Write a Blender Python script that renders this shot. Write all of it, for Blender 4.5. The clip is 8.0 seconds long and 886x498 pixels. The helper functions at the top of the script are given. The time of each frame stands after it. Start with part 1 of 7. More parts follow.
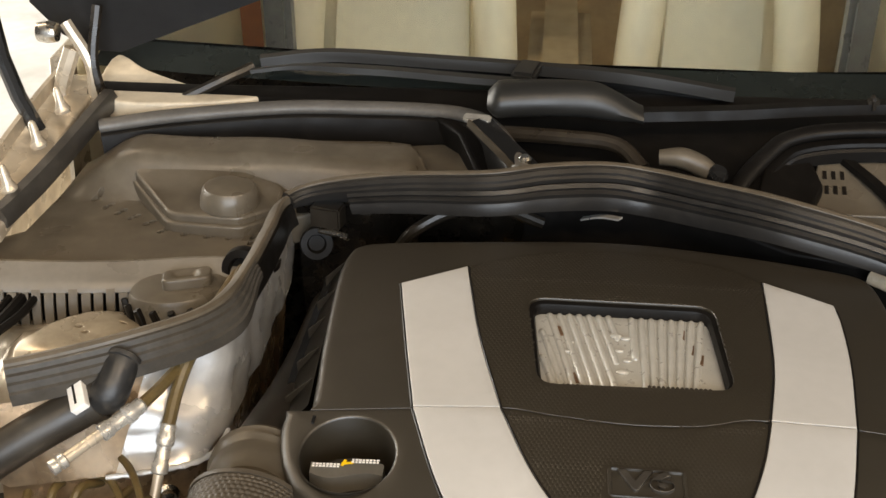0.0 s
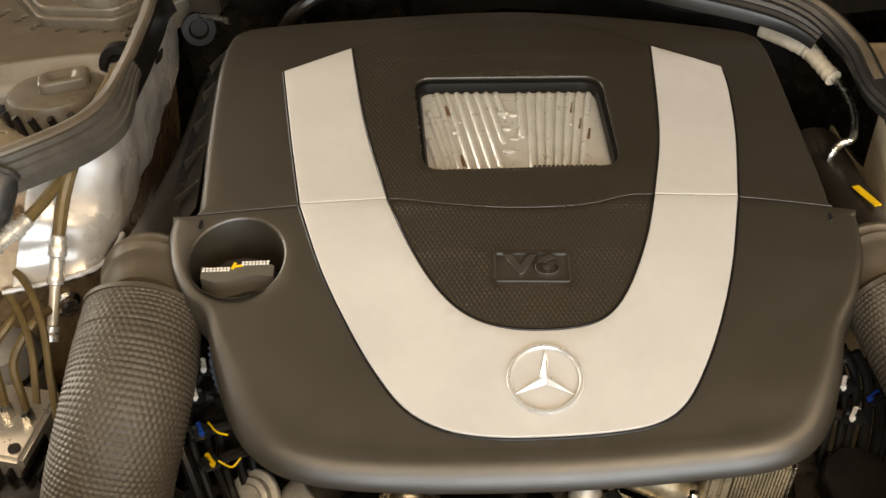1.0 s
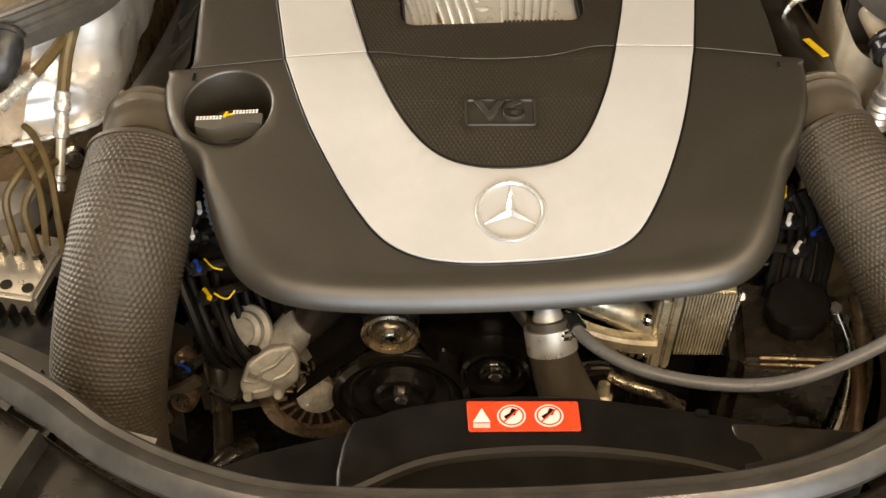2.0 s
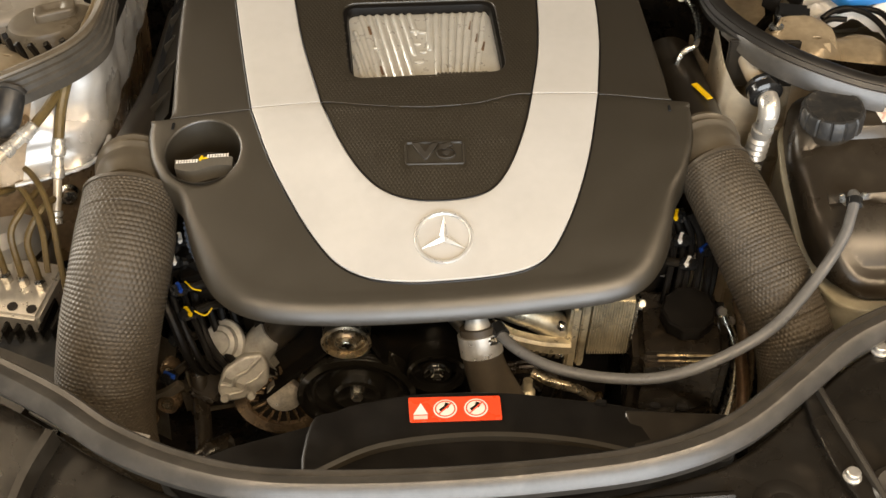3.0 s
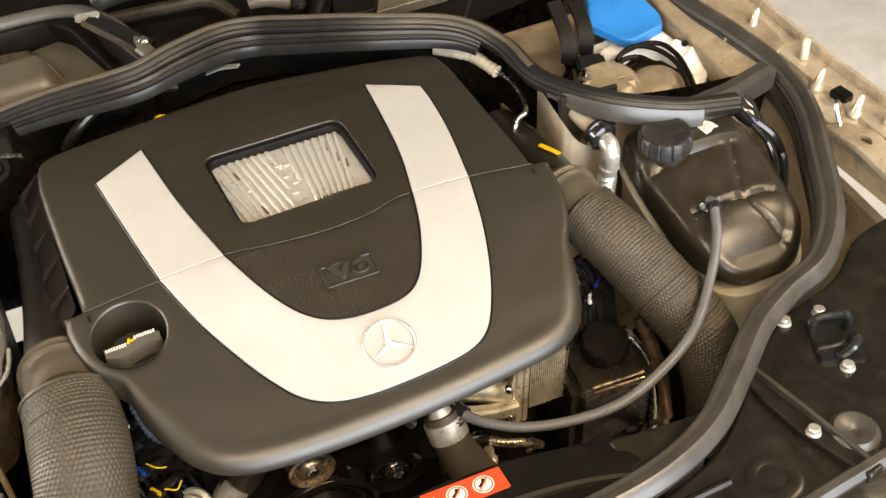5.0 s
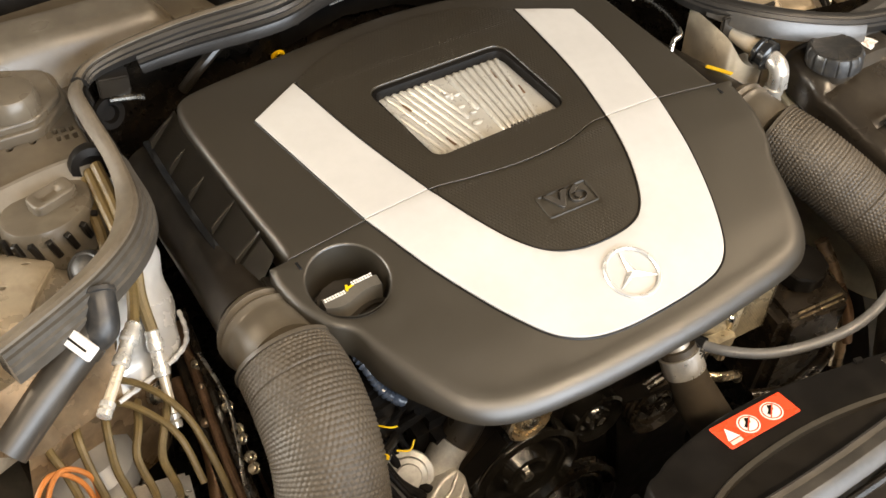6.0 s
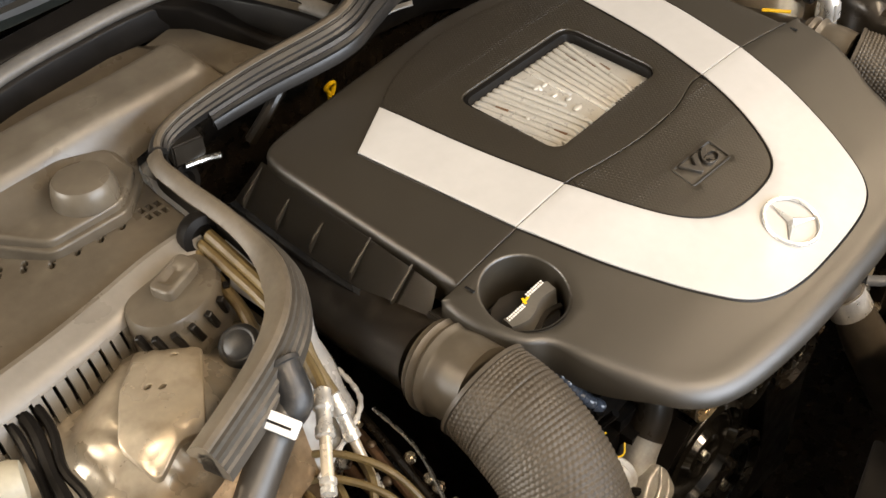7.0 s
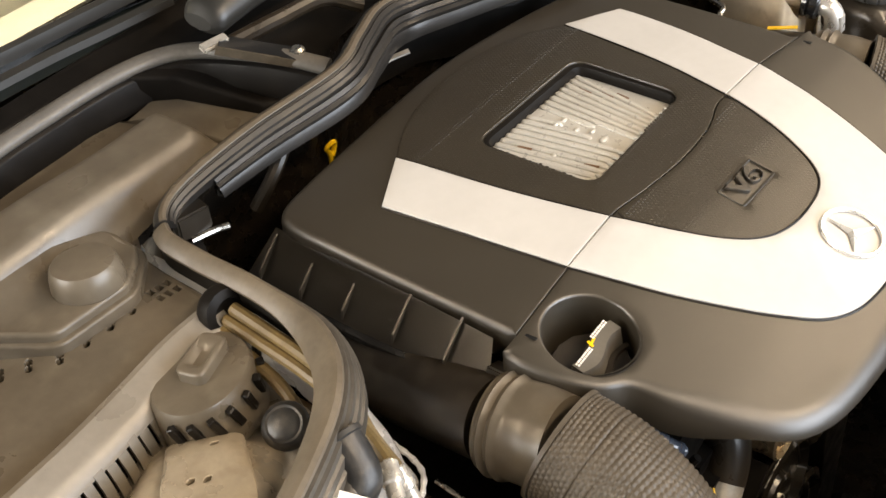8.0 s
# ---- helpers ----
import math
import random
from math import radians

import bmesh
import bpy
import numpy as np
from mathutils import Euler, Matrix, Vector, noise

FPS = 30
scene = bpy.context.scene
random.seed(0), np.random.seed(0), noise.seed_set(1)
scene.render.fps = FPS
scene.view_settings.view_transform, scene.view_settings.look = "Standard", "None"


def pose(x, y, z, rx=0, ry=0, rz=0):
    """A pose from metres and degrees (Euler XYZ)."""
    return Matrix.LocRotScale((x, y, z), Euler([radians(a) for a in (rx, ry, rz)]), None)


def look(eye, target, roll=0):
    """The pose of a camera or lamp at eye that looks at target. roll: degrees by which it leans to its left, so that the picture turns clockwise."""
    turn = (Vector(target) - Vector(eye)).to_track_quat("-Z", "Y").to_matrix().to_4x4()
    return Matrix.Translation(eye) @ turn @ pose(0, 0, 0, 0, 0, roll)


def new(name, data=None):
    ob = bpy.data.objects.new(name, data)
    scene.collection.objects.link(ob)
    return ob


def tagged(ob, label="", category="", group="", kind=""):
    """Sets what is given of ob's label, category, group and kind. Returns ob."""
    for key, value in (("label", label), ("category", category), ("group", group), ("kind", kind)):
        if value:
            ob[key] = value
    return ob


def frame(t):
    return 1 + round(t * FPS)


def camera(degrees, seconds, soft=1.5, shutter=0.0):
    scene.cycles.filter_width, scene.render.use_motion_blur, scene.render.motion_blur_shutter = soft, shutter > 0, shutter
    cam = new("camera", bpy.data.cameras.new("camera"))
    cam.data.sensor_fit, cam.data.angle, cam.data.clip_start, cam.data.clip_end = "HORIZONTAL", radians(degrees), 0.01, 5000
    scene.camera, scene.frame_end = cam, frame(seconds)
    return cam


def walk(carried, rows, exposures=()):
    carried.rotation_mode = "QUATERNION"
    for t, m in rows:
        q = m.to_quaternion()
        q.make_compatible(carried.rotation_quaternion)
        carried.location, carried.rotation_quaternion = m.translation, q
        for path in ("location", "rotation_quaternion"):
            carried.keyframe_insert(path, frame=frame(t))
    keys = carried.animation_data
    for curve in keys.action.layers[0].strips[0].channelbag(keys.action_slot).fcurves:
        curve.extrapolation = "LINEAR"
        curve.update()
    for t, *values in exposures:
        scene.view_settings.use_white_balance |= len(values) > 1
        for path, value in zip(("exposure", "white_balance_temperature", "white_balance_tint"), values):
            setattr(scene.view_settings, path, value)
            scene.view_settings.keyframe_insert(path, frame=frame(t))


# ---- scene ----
cam = camera(40.0, 8.0)
PATH = [
    (0, (-0.082, -0.833, 1.559), (-0.240, 0.886, 0.549), 0.1),
    (0.2, (-0.071, -0.816, 1.573), (-0.210, 0.847, 0.472), -0.7),
    (0.5, (-0.063, -0.792, 1.598), (-0.158, 0.824, 0.424), -1.2),
    (1, (-0.027, -0.785, 1.602), (-0.091, 0.664, 0.225), -2.3),
    (1.2, (-0.015, -0.805, 1.589), (-0.076, 0.606, 0.172), -2.2),
    (1.5, (0.004, -0.832, 1.557), (-0.081, 0.560, 0.123), -3.2),
    (1.7, (0.004, -0.845, 1.565), (-0.082, 0.521, 0.107), -3.2),
    (2.8, (0.021, -1.010, 1.780), (-0.013, 0.327, 0.293), -2.9),
    (3, (0.034, -1.007, 1.781), (0.012, 0.338, 0.301), -2.6),
    (3.5, (0.051, -1.000, 1.781), (0.067, 0.347, 0.303), -2.0),
    (4, (0.058, -0.987, 1.790), (0.104, 0.364, 0.316), -3.5),
    (4.2, (0.043, -0.984, 1.795), (0.119, 0.381, 0.336), -4.9),
    (5.3, (-0.333, -1.009, 1.880), (0.265, 0.294, 0.486), -3.0),
    (5.5, (-0.410, -0.993, 1.850), (0.216, 0.300, 0.459), -2.1),
    (5.8, (-0.529, -0.873, 1.785), (0.147, 0.362, 0.365), 0.0),
    (6, (-0.611, -0.762, 1.743), (0.181, 0.409, 0.329), 2.3),
    (6.2, (-0.647, -0.668, 1.715), (0.204, 0.459, 0.299), 2.0),
    (6.5, (-0.704, -0.556, 1.657), (0.246, 0.510, 0.256), 1.8),
    (6.8, (-0.773, -0.539, 1.647), (0.234, 0.508, 0.272), -0.7),
    (7, (-0.820, -0.537, 1.681), (0.193, 0.490, 0.296), -3.0),
    (7.3, (-0.910, -0.542, 1.679), (0.173, 0.495, 0.355), -6.3),
    (7.5, (-0.923, -0.504, 1.671), (0.182, 0.528, 0.361), -6.0),
    (7.8, (-0.899, -0.466, 1.620), (0.272, 0.586, 0.385), -6.2),
    (8, (-0.859, -0.422, 1.593), (0.318, 0.570, 0.317), -5.3),
]
EXPOSURES = [(0, -0.43, 6750, 10), (1.0, -0.28, 7200, 10), (1.5, -0.18, 7200, 10), (4.2, -0.02, 7000, 10), (5.5, 0.42, 6800, 10), (6.0, 0.35, 6750, 10), (6.5, 0.16, 6650, 11), (8, 0.32, 6700, 11)]
walk(cam, [(t, look(eye, target, roll)) for t, eye, target, roll in PATH], EXPOSURES)

# ---- world and lights ----
world = bpy.data.worlds.new("workshop_world")
scene.world = world
world.use_nodes = True
world.node_tree.nodes["Background"].inputs[0].default_value = (0.55, 0.7, 1.0, 1)
world.node_tree.nodes["Background"].inputs[1].default_value = 0.03


def area_lamp(name, at, target, sx, sy, watts, colour):
    data = bpy.data.lights.new(name, "AREA")
    data.shape, data.size, data.size_y, data.energy, data.color = "RECTANGLE", sx, sy, watts, colour
    ob = new(name, data)
    ob.matrix_world = look(at, target)
    return ob


WARM = (1.0, 0.77, 0.52)
COOL = (0.82, 0.90, 1.0)
LAMPS = [(-0.9, -1.9, 44), (1.1, -1.9, 78), (-2.5, 1.3, 50), (2.7, -0.7, 48)]
for lx, ly, watts in LAMPS:
    area_lamp("tube_lamp", (lx, ly, 3.30), (lx, ly, 0), 1.4, 0.24, watts, WARM)
area_lamp("door_daylight", (1.0, -4.9, 2.15), (1.0, 0, 2.15), 5.0, 4.0, 640, COOL)
area_lamp("side_daylight", (-4.4, 2.5, 1.45), (0, 1.6, 1.0), 3.2, 2.6, 640, (1.0, 0.97, 0.90))


# ---- small mesh kit ----
def spline(pts, n=8, closed=False):
    """A smooth curve through the control points."""
    p = [Vector(q) for q in pts]
    out, m = [], len(p)
    for i in range(m if closed else m - 1):
        b, c = p[i], p[(i + 1) % m]
        a = p[i - 1] if (closed or i) else b * 2 - c
        d = p[(i + 2) % m] if (closed or i + 2 < m) else c * 2 - b
        for k in range(n):
            t = k / n
            out.append(0.5 * ((2 * b) + (c - a) * t + (2 * a - 5 * b + 4 * c - d) * t * t + (3 * b - a - 3 * c + d) * t ** 3))
    if not closed:
        out.append(p[-1].copy())
    return out


def thing(name, at, label, category, group="", kind=""):
    ob = new(name)
    ob.empty_display_size = 0.02
    ob.location = at
    return tagged(ob, label, category, group, kind)


def to_mesh(name, bm, material, sharp=35):
    bmesh.ops.recalc_face_normals(bm, faces=bm.faces)
    me = bpy.data.meshes.new(name)
    bm.to_mesh(me)
    bm.free()
    me.shade_smooth()
    me.set_sharp_from_angle(angle=radians(sharp))
    me.materials.append(material)
    return me


def hang(ob, parent):
    ob.parent = parent
    if parent.type == "EMPTY":
        ob.matrix_parent_inverse = Matrix.Translation(-Vector(parent.location))
    return ob


def part(name, bm, material, parent, label="", sharp=35):
    ob = hang(new(name, to_mesh(name, bm, material, sharp)), parent)
    if label:
        ob["label"] = label
    return ob


def piece(name, me, m, parent, label=""):
    """A part on shared mesh data, at the pose m."""
    ob = hang(new(name, me), parent)
    ob.matrix_basis = m
    if label:
        ob["label"] = label
    return ob


def solo(name, bm, material, label, category, group="", kind="", sharp=35):
    """A thing that is one mesh."""
    return tagged(new(name, to_mesh(name, bm, material, sharp)), label, category, group, kind)


def quads(bm, rings, wrap=True, cap=True):
    rows = [[bm.verts.new(p) for p in ring] for ring in rings]
    n = len(rows[0])
    for a, b in zip(rows, rows[1:]):
        for i in range(n if wrap else n - 1):
            j = (i + 1) % n
            bm.faces.new((a[i], a[j], b[j], b[i]))
    if cap and wrap:
        bm.faces.new(rows[0][::-1])
        bm.faces.new(rows[-1])
    return rows


def sweep(path, profile, bm=None, cap=True, scale=None):
    """A closed outline (side, up) carried along a path with its up side kept up."""
    bm = bm or bmesh.new()
    rings = []
    for i, p in enumerate(path):
        t = (path[min(i + 1, len(path) - 1)] - path[max(i - 1, 0)]).normalized()
        s = t.cross(Vector((0, 0, 1)))
        s = s.normalized() if s.length > 1e-4 else Vector((1, 0, 0))
        u = s.cross(t)
        k = scale(i / (len(path) - 1)) if scale else 1
        rings.append([p + s * a * k + u * b * k for a, b in profile])
    quads(bm, rings, True, cap)
    return bm


def tube(pts, r, bm=None, seg=10, n=6, cap=True, relief=None, ripple=None):
    """A round pipe along a smooth curve; r may be a list, one radius for each control point."""
    bm = bm or bmesh.new()
    path = spline(pts, n)
    t0 = (path[1] - path[0]).normalized()
    side = t0.orthogonal().normalized()
    rings, far = [], 0.0
    for i, p in enumerate(path):
        t = (path[min(i + 1, len(path) - 1)] - path[max(i - 1, 0)]).normalized()
        side = (side - t * side.dot(t)).normalized()
        up = t.cross(side)
        if i:
            far += (p - path[i - 1]).length
        f = i / (len(path) - 1) * (len(pts) - 1) if isinstance(r, (list, tuple)) else 0
        rad = r[int(f)] + (r[min(int(f) + 1, len(r) - 1)] - r[int(f)]) * (f - int(f)) if isinstance(r, (list, tuple)) else r
        if ripple:
            rad += ripple(far)
        ring = []
        for k in range(seg):
            a = 2 * math.pi * k / seg
            q = rad + (relief(k / seg, far) if relief else 0)
            ring.append(p + (side * math.cos(a) + up * math.sin(a)) * q)
        rings.append(ring)
    quads(bm, rings, True, cap)
    return bm


def lathe(profile, m=None, bm=None, seg=24, lobes=None, cap=True):
    """Turns (radius, height) pairs round z, then poses the result with m."""
    bm = bm or bmesh.new()
    m = m or Matrix()
    rings = []
    for r, z in profile:
        rings.append([m @ Vector(((r * (lobes(k / seg) if lobes else 1)) * math.cos(2 * math.pi * k / seg), (r * (lobes(k / seg) if lobes else 1)) * math.sin(2 * math.pi * k / seg), z)) for k in range(seg)])
    quads(bm, rings, True, cap)
    return bm


def block(size, m=None, bm=None, bevel=0.002, seg=2, taper=1.0):
    """A box on its base centre, with rounded edges; taper shrinks the top."""
    part_bm = bmesh.new()
    bmesh.ops.create_cube(part_bm, size=1)
    for v in part_bm.verts:
        k = taper if v.co.z > 0 else 1
        v.co = Vector((v.co.x * size[0] * k, v.co.y * size[1] * k, (v.co.z + 0.5) * size[2]))
    if bevel:
        bmesh.ops.bevel(part_bm, geom=part_bm.edges[:], offset=bevel, segments=seg, affect="EDGES")
    if m:
        bmesh.ops.transform(part_bm, matrix=m, verts=part_bm.verts)
    return join(bm, part_bm)


def join(bm, other):
    """Adds the faces of other to bm."""
    if bm is None:
        return other
    back = {v: bm.verts.new(v.co) for v in other.verts}
    for f in other.faces:
        bm.faces.new([back[v] for v in f.verts])
    other.free()
    return bm


def posed(bm, m):
    bmesh.ops.transform(bm, matrix=m, verts=bm.verts)
    return bm


def aim(at, towards, spin=0):
    """A pose whose z axis points the given way."""
    return Matrix.Translation(at) @ Vector(towards).to_track_quat("Z", "Y").to_matrix().to_4x4() @ Matrix.Rotation(radians(spin), 4, "Z")


def inside(pts, poly):
    """Which of the 2D points lie in the polygon."""
    x, y = pts[:, 0], pts[:, 1]
    got = np.zeros(len(pts), bool)
    for (ax, ay), (bx, by) in zip(poly, np.roll(poly, -1, axis=0)):
        hit = (ay > y) != (by > y)
        got ^= hit & (x < (bx - ax) * (y - ay) / (by - ay + 1e-15) + ax)
    return got


def outward(poly):
    p = np.array(poly, float)
    area = np.sum(p[:, 0] * np.roll(p[:, 1], -1) - np.roll(p[:, 0], -1) * p[:, 1])
    if area < 0:
        p = p[::-1].copy()
    t = np.roll(p, -1, axis=0) - np.roll(p, 1, axis=0)
    t /= np.linalg.norm(t, axis=1)[:, None] + 1e-12
    return p, np.stack([t[:, 1], -t[:, 0]], 1)


def plate(outline, zf, step=0.012, r=0.004, depth=0.01, holes=(), hole_r=0.002, hole_depth=0.01, flare=0.0, shut=True, turn=90):
    """A pressed or moulded panel over a 2D outline: its top follows zf(x, y), its rim is rounded by r (a number or a
    function of the place) through turn degrees and falls by depth (likewise); each hole is an outline whose rim is rounded and falls too."""
    from mathutils.geometry import delaunay_2d_cdt
    rf = r if callable(r) else (lambda x, y: r)
    df = depth if callable(depth) else (lambda x, y: depth)
    p, n = outward(outline)
    rr = np.array([rf(*q) for q in p])
    core = p - n * rr[:, None]
    loops = [core]
    cut = []
    for h in holes:
        hp, hn = outward(h)
        cut.append((hp, hn))
        loops.append(hp + hn * hole_r)
    gx = np.arange(p[:, 0].min() + step * 0.4, p[:, 0].max(), step)
    gy = np.arange(p[:, 1].min() + step * 0.4, p[:, 1].max(), step)
    g = np.stack(np.meshgrid(gx, gy), -1).reshape(-1, 2)
    keep = inside(g, core)
    for lp in loops[1:]:
        keep &= ~inside(g, lp)
    everything = np.concatenate(loops)
    g = g[keep]
    if len(g):
        near = np.min(np.sum((g[:, None] - everything[None]) ** 2, -1), 1)
        g = g[near > (step * 0.35) ** 2]
    flat = np.concatenate([everything, g])
    edges, at = [], 0
    for lp in loops:
        edges += [(at + i, at + (i + 1) % len(lp)) for i in range(len(lp))]
        at += len(lp)
    vs, _, fs, src, _, _ = delaunay_2d_cdt([Vector(q) for q in flat], edges, [], 0, 1e-7)
    xy = np.array([tuple(v) for v in vs])
    mid = np.array([xy[list(f)].mean(0) for f in fs])
    ok = inside(mid, core)
    for lp in loops[1:]:
        ok &= ~inside(mid, lp)
    bm = bmesh.new()
    top = [bm.verts.new((x, y, zf(x, y))) for x, y in xy]
    for f, good in zip(fs, ok):
        if good:
            bm.faces.new([top[i] for i in f])
    where = {}
    for out, olds in enumerate(src):
        for old in olds:
            where[old] = top[out]

    def fall(first, pts, way, radius, drop, spread, bend):
        n_pts = len(pts)
        ring = [where[first + i] for i in range(n_pts)]
        zs = [v.co.z for v in ring]
        stages = [(math.sin(bend * k / 4) / math.sin(bend), (1 - math.cos(bend * k / 4)) / math.sin(bend), 0) for k in (1, 2, 3, 4)]
        stages.append((1, stages[-1][1], 1))
        for sx, sz, last in stages:
            nxt = []
            for i in range(n_pts):
                q = pts[i] + way[i] * (radius[i] * sx + spread * last)
                nxt.append(bm.verts.new((q[0], q[1], zs[i] - radius[i] * sz - drop[i] * last)))
            for i in range(n_pts):
                j = (i + 1) % n_pts
                if len({ring[i], ring[j], nxt[i], nxt[j]}) == 4:
                    bm.faces.new((ring[i], nxt[i], nxt[j], ring[j]))
            ring = nxt
        return ring

    foot = fall(0, core, n, rr, np.array([df(*q) for q in p]), flare, radians(turn))
    at = len(core)
    for hp, hn in cut:
        start = hp + hn * hole_r
        fall(at, start, -hn, np.full(len(hp), hole_r), np.full(len(hp), hole_depth), 0, math.pi / 2)
        at += len(hp)
    if shut and not holes:
        bm.faces.new(foot)
    bm.verts.ensure_lookup_table()
    loose = [v for v in bm.verts if not v.link_faces]
    bmesh.ops.delete(bm, geom=loose, context="VERTS")
    return bm


def xy(pts, n=6, closed=True):
    """A smooth 2D outline through control points."""
    return [(v.x, v.y) for v in spline([(*p, 0) for p in pts], n, closed)]


def rounded(corners, r, n=5):
    """A polygon with its corners rounded."""
    out, m = [], len(corners)
    for i in range(m):
        a, b, c = (Vector(corners[j % m]) for j in (i - 1, i, i + 1))
        u, w = (a - b).normalized(), (c - b).normalized()
        k = min(r, (a - b).length * 0.45, (c - b).length * 0.45)
        for s in range(n + 1):
            t = s / n
            q = (b + u * k) * (1 - t) ** 2 + b * 2 * t * (1 - t) + (b + w * k) * t * t
            out.append((q.x, q.y))
    return out


# ---- materials ----
def surf(name, colour, rough, metal=0.0, var=0.18, scale=25.0, bump=0.15, grain=700.0, coat=0.0, dirt=None, dirt_amount=0.35, spec=0.5, rough_var=0.12):
    """A procedural surface: colour mottled at two scales, roughness that wanders, fine relief, and dirt in patches."""
    mat = bpy.data.materials.new(name)
    mat.use_nodes = True
    nt = mat.node_tree
    nd, lk = nt.nodes, nt.links
    b = nd["Principled BSDF"]
    co = nd.new("ShaderNodeTexCoord").outputs["Object"]

    def noise_node(sc, detail=4):
        x = nd.new("ShaderNodeTexNoise")
        x.inputs["Scale"].default_value, x.inputs["Detail"].default_value = sc, detail
        lk.new(co, x.inputs["Vector"])
        return x.outputs["Fac"]

    def remap(src, lo, hi, a=0.3, z=0.7):
        x = nd.new("ShaderNodeMapRange")
        for key, value in (("From Min", a), ("From Max", z), ("To Min", lo), ("To Max", hi)):
            x.inputs[key].default_value = value
        lk.new(src, x.inputs["Value"])
        return x.outputs["Result"]

    big, fine = noise_node(scale), noise_node(scale * 9, 3)
    mix = nd.new("ShaderNodeMath")
    mix.operation = "MULTIPLY"
    lk.new(remap(big, 1 - var, 1 + var), mix.inputs[0])
    lk.new(remap(fine, 1 - var * 0.5, 1 + var * 0.5), mix.inputs[1])
    tone = nd.new("ShaderNodeVectorMath")
    tone.operation = "SCALE"
    tone.inputs[0].default_value = colour
    lk.new(mix.outputs[0], tone.inputs["Scale"])
    paint = tone.outputs[0]
    if dirt:
        m = nd.new("ShaderNodeMix")
        m.data_type = "RGBA"
        lk.new(remap(noise_node(scale * 2.3, 6), 0, dirt_amount, 0.5, 0.75), m.inputs[0])
        lk.new(paint, m.inputs[6])
        m.inputs[7].default_value = (*dirt, 1)
        paint = m.outputs[2]
    lk.new(paint, b.inputs["Base Color"])
    lk.new(remap(noise_node(scale * 1.7, 5), max(rough - rough_var, 0.03), min(rough + rough_var, 1)), b.inputs["Roughness"])
    b.inputs["Metallic"].default_value = metal
    b.inputs["Specular IOR Level"].default_value = spec
    b.inputs["Coat Weight"].default_value = coat
    b.inputs["Coat Roughness"].default_value = 0.08
    height = noise_node(grain, 2)
    bp = nd.new("ShaderNodeBump")
    bp.inputs["Strength"].default_value = bump
    bp.inputs["Distance"].default_value = 0.0004
    lk.new(height, bp.inputs["Height"])
    lk.new(bp.outputs[0], b.inputs["Normal"])
    return mat


MATTE = surf("matte_plastic", (0.0215, 0.0172, 0.0108), 0.41, spec=1.0, var=0.05, rough_var=0.025, bump=0.25, grain=1500, dirt=(0.05, 0.042, 0.030), dirt_amount=0.05, scale=14)
WEAVE = surf("woven_plastic", (0.0225, 0.0180, 0.0113), 0.34, spec=0.75, var=0.06, rough_var=0.03, bump=0.2, grain=1500, scale=14)
SATIN = surf("satin_silver", (0.455, 0.45, 0.437), 0.45, metal=0.1, var=0.04, bump=0.06, grain=2500, scale=9)
EMBLEM = surf("satin_chrome", (0.74, 0.735, 0.71), 0.28, metal=0.65, var=0.04, bump=0.02, rough_var=0.04)
RUBBER = surf("seal_rubber", (0.040, 0.036, 0.031), 0.36, spec=0.75, var=0.25, bump=0.2, grain=500, dirt=(0.13, 0.115, 0.095), dirt_amount=0.20, rough_var=0.05, scale=22)
HOSE = surf("hose_rubber", (0.052, 0.042, 0.030), 0.50, spec=0.40, var=0.16, bump=0.15, grain=900, dirt=(0.09, 0.075, 0.055), dirt_amount=0.28, scale=18)
PIPEBLACK = surf("dusty_pipe_plastic", (0.030, 0.026, 0.021), 0.40, spec=0.6, var=0.12, rough_var=0.06, bump=0.12, dirt=(0.10, 0.088, 0.07), dirt_amount=0.30, scale=12)
DUCT = surf("duct_plastic", (0.015, 0.0120, 0.0085), 0.33, var=0.10, rough_var=0.05, bump=0.15, dirt=(0.08, 0.07, 0.055), dirt_amount=0.22, scale=16)
GLOSS = surf("gloss_black", (0.012, 0.012, 0.012), 0.16, bump=0.05, coat=0.3)
BLACK = surf("black_paint", (0.007, 0.0062, 0.0055), 0.42, bump=0.12, dirt=(0.03, 0.025, 0.02), dirt_amount=0.12, scale=20, spec=0.12)
DARK = surf("oily_black", (0.014, 0.011, 0.008), 0.28, bump=0.3, dirt=(0.06, 0.045, 0.03), dirt_amount=0.5, scale=30)
DARKSEAL = surf("black_seal_rubber", (0.012, 0.011, 0.010), 0.40, spec=0.42, var=0.2, bump=0.15, grain=500, dirt=(0.035, 0.031, 0.026), dirt_amount=0.25, rough_var=0.06, scale=18)
COWL = surf("grey_brown_plastic", (0.098, 0.083, 0.062), 0.36, var=0.15, bump=0.15, grain=900, dirt=(0.20, 0.18, 0.14), dirt_amount=0.35, scale=11)
# Lighter copy of the housing plastic for the edge that catches light.
LIT_COWL = surf("lit_cowl_plastic", (0.185, 0.168, 0.142), 0.38, var=0.10, bump=0.1, grain=900, dirt=(0.12, 0.10, 0.075), dirt_amount=0.3, scale=14)
TOWER = surf("dull_champagne_steel", (0.43, 0.37, 0.28), 0.31, metal=0.45, var=0.12, rough_var=0.08, bump=0.12, grain=160, coat=0.15, dirt=(0.17, 0.125, 0.08), dirt_amount=0.5, scale=18)
PAINT = surf("champagne_paint", (0.56, 0.485, 0.375), 0.28, metal=0.35, var=0.12, bump=0.05, coat=0.5, dirt=(0.16, 0.12, 0.08), dirt_amount=0.45, scale=12)
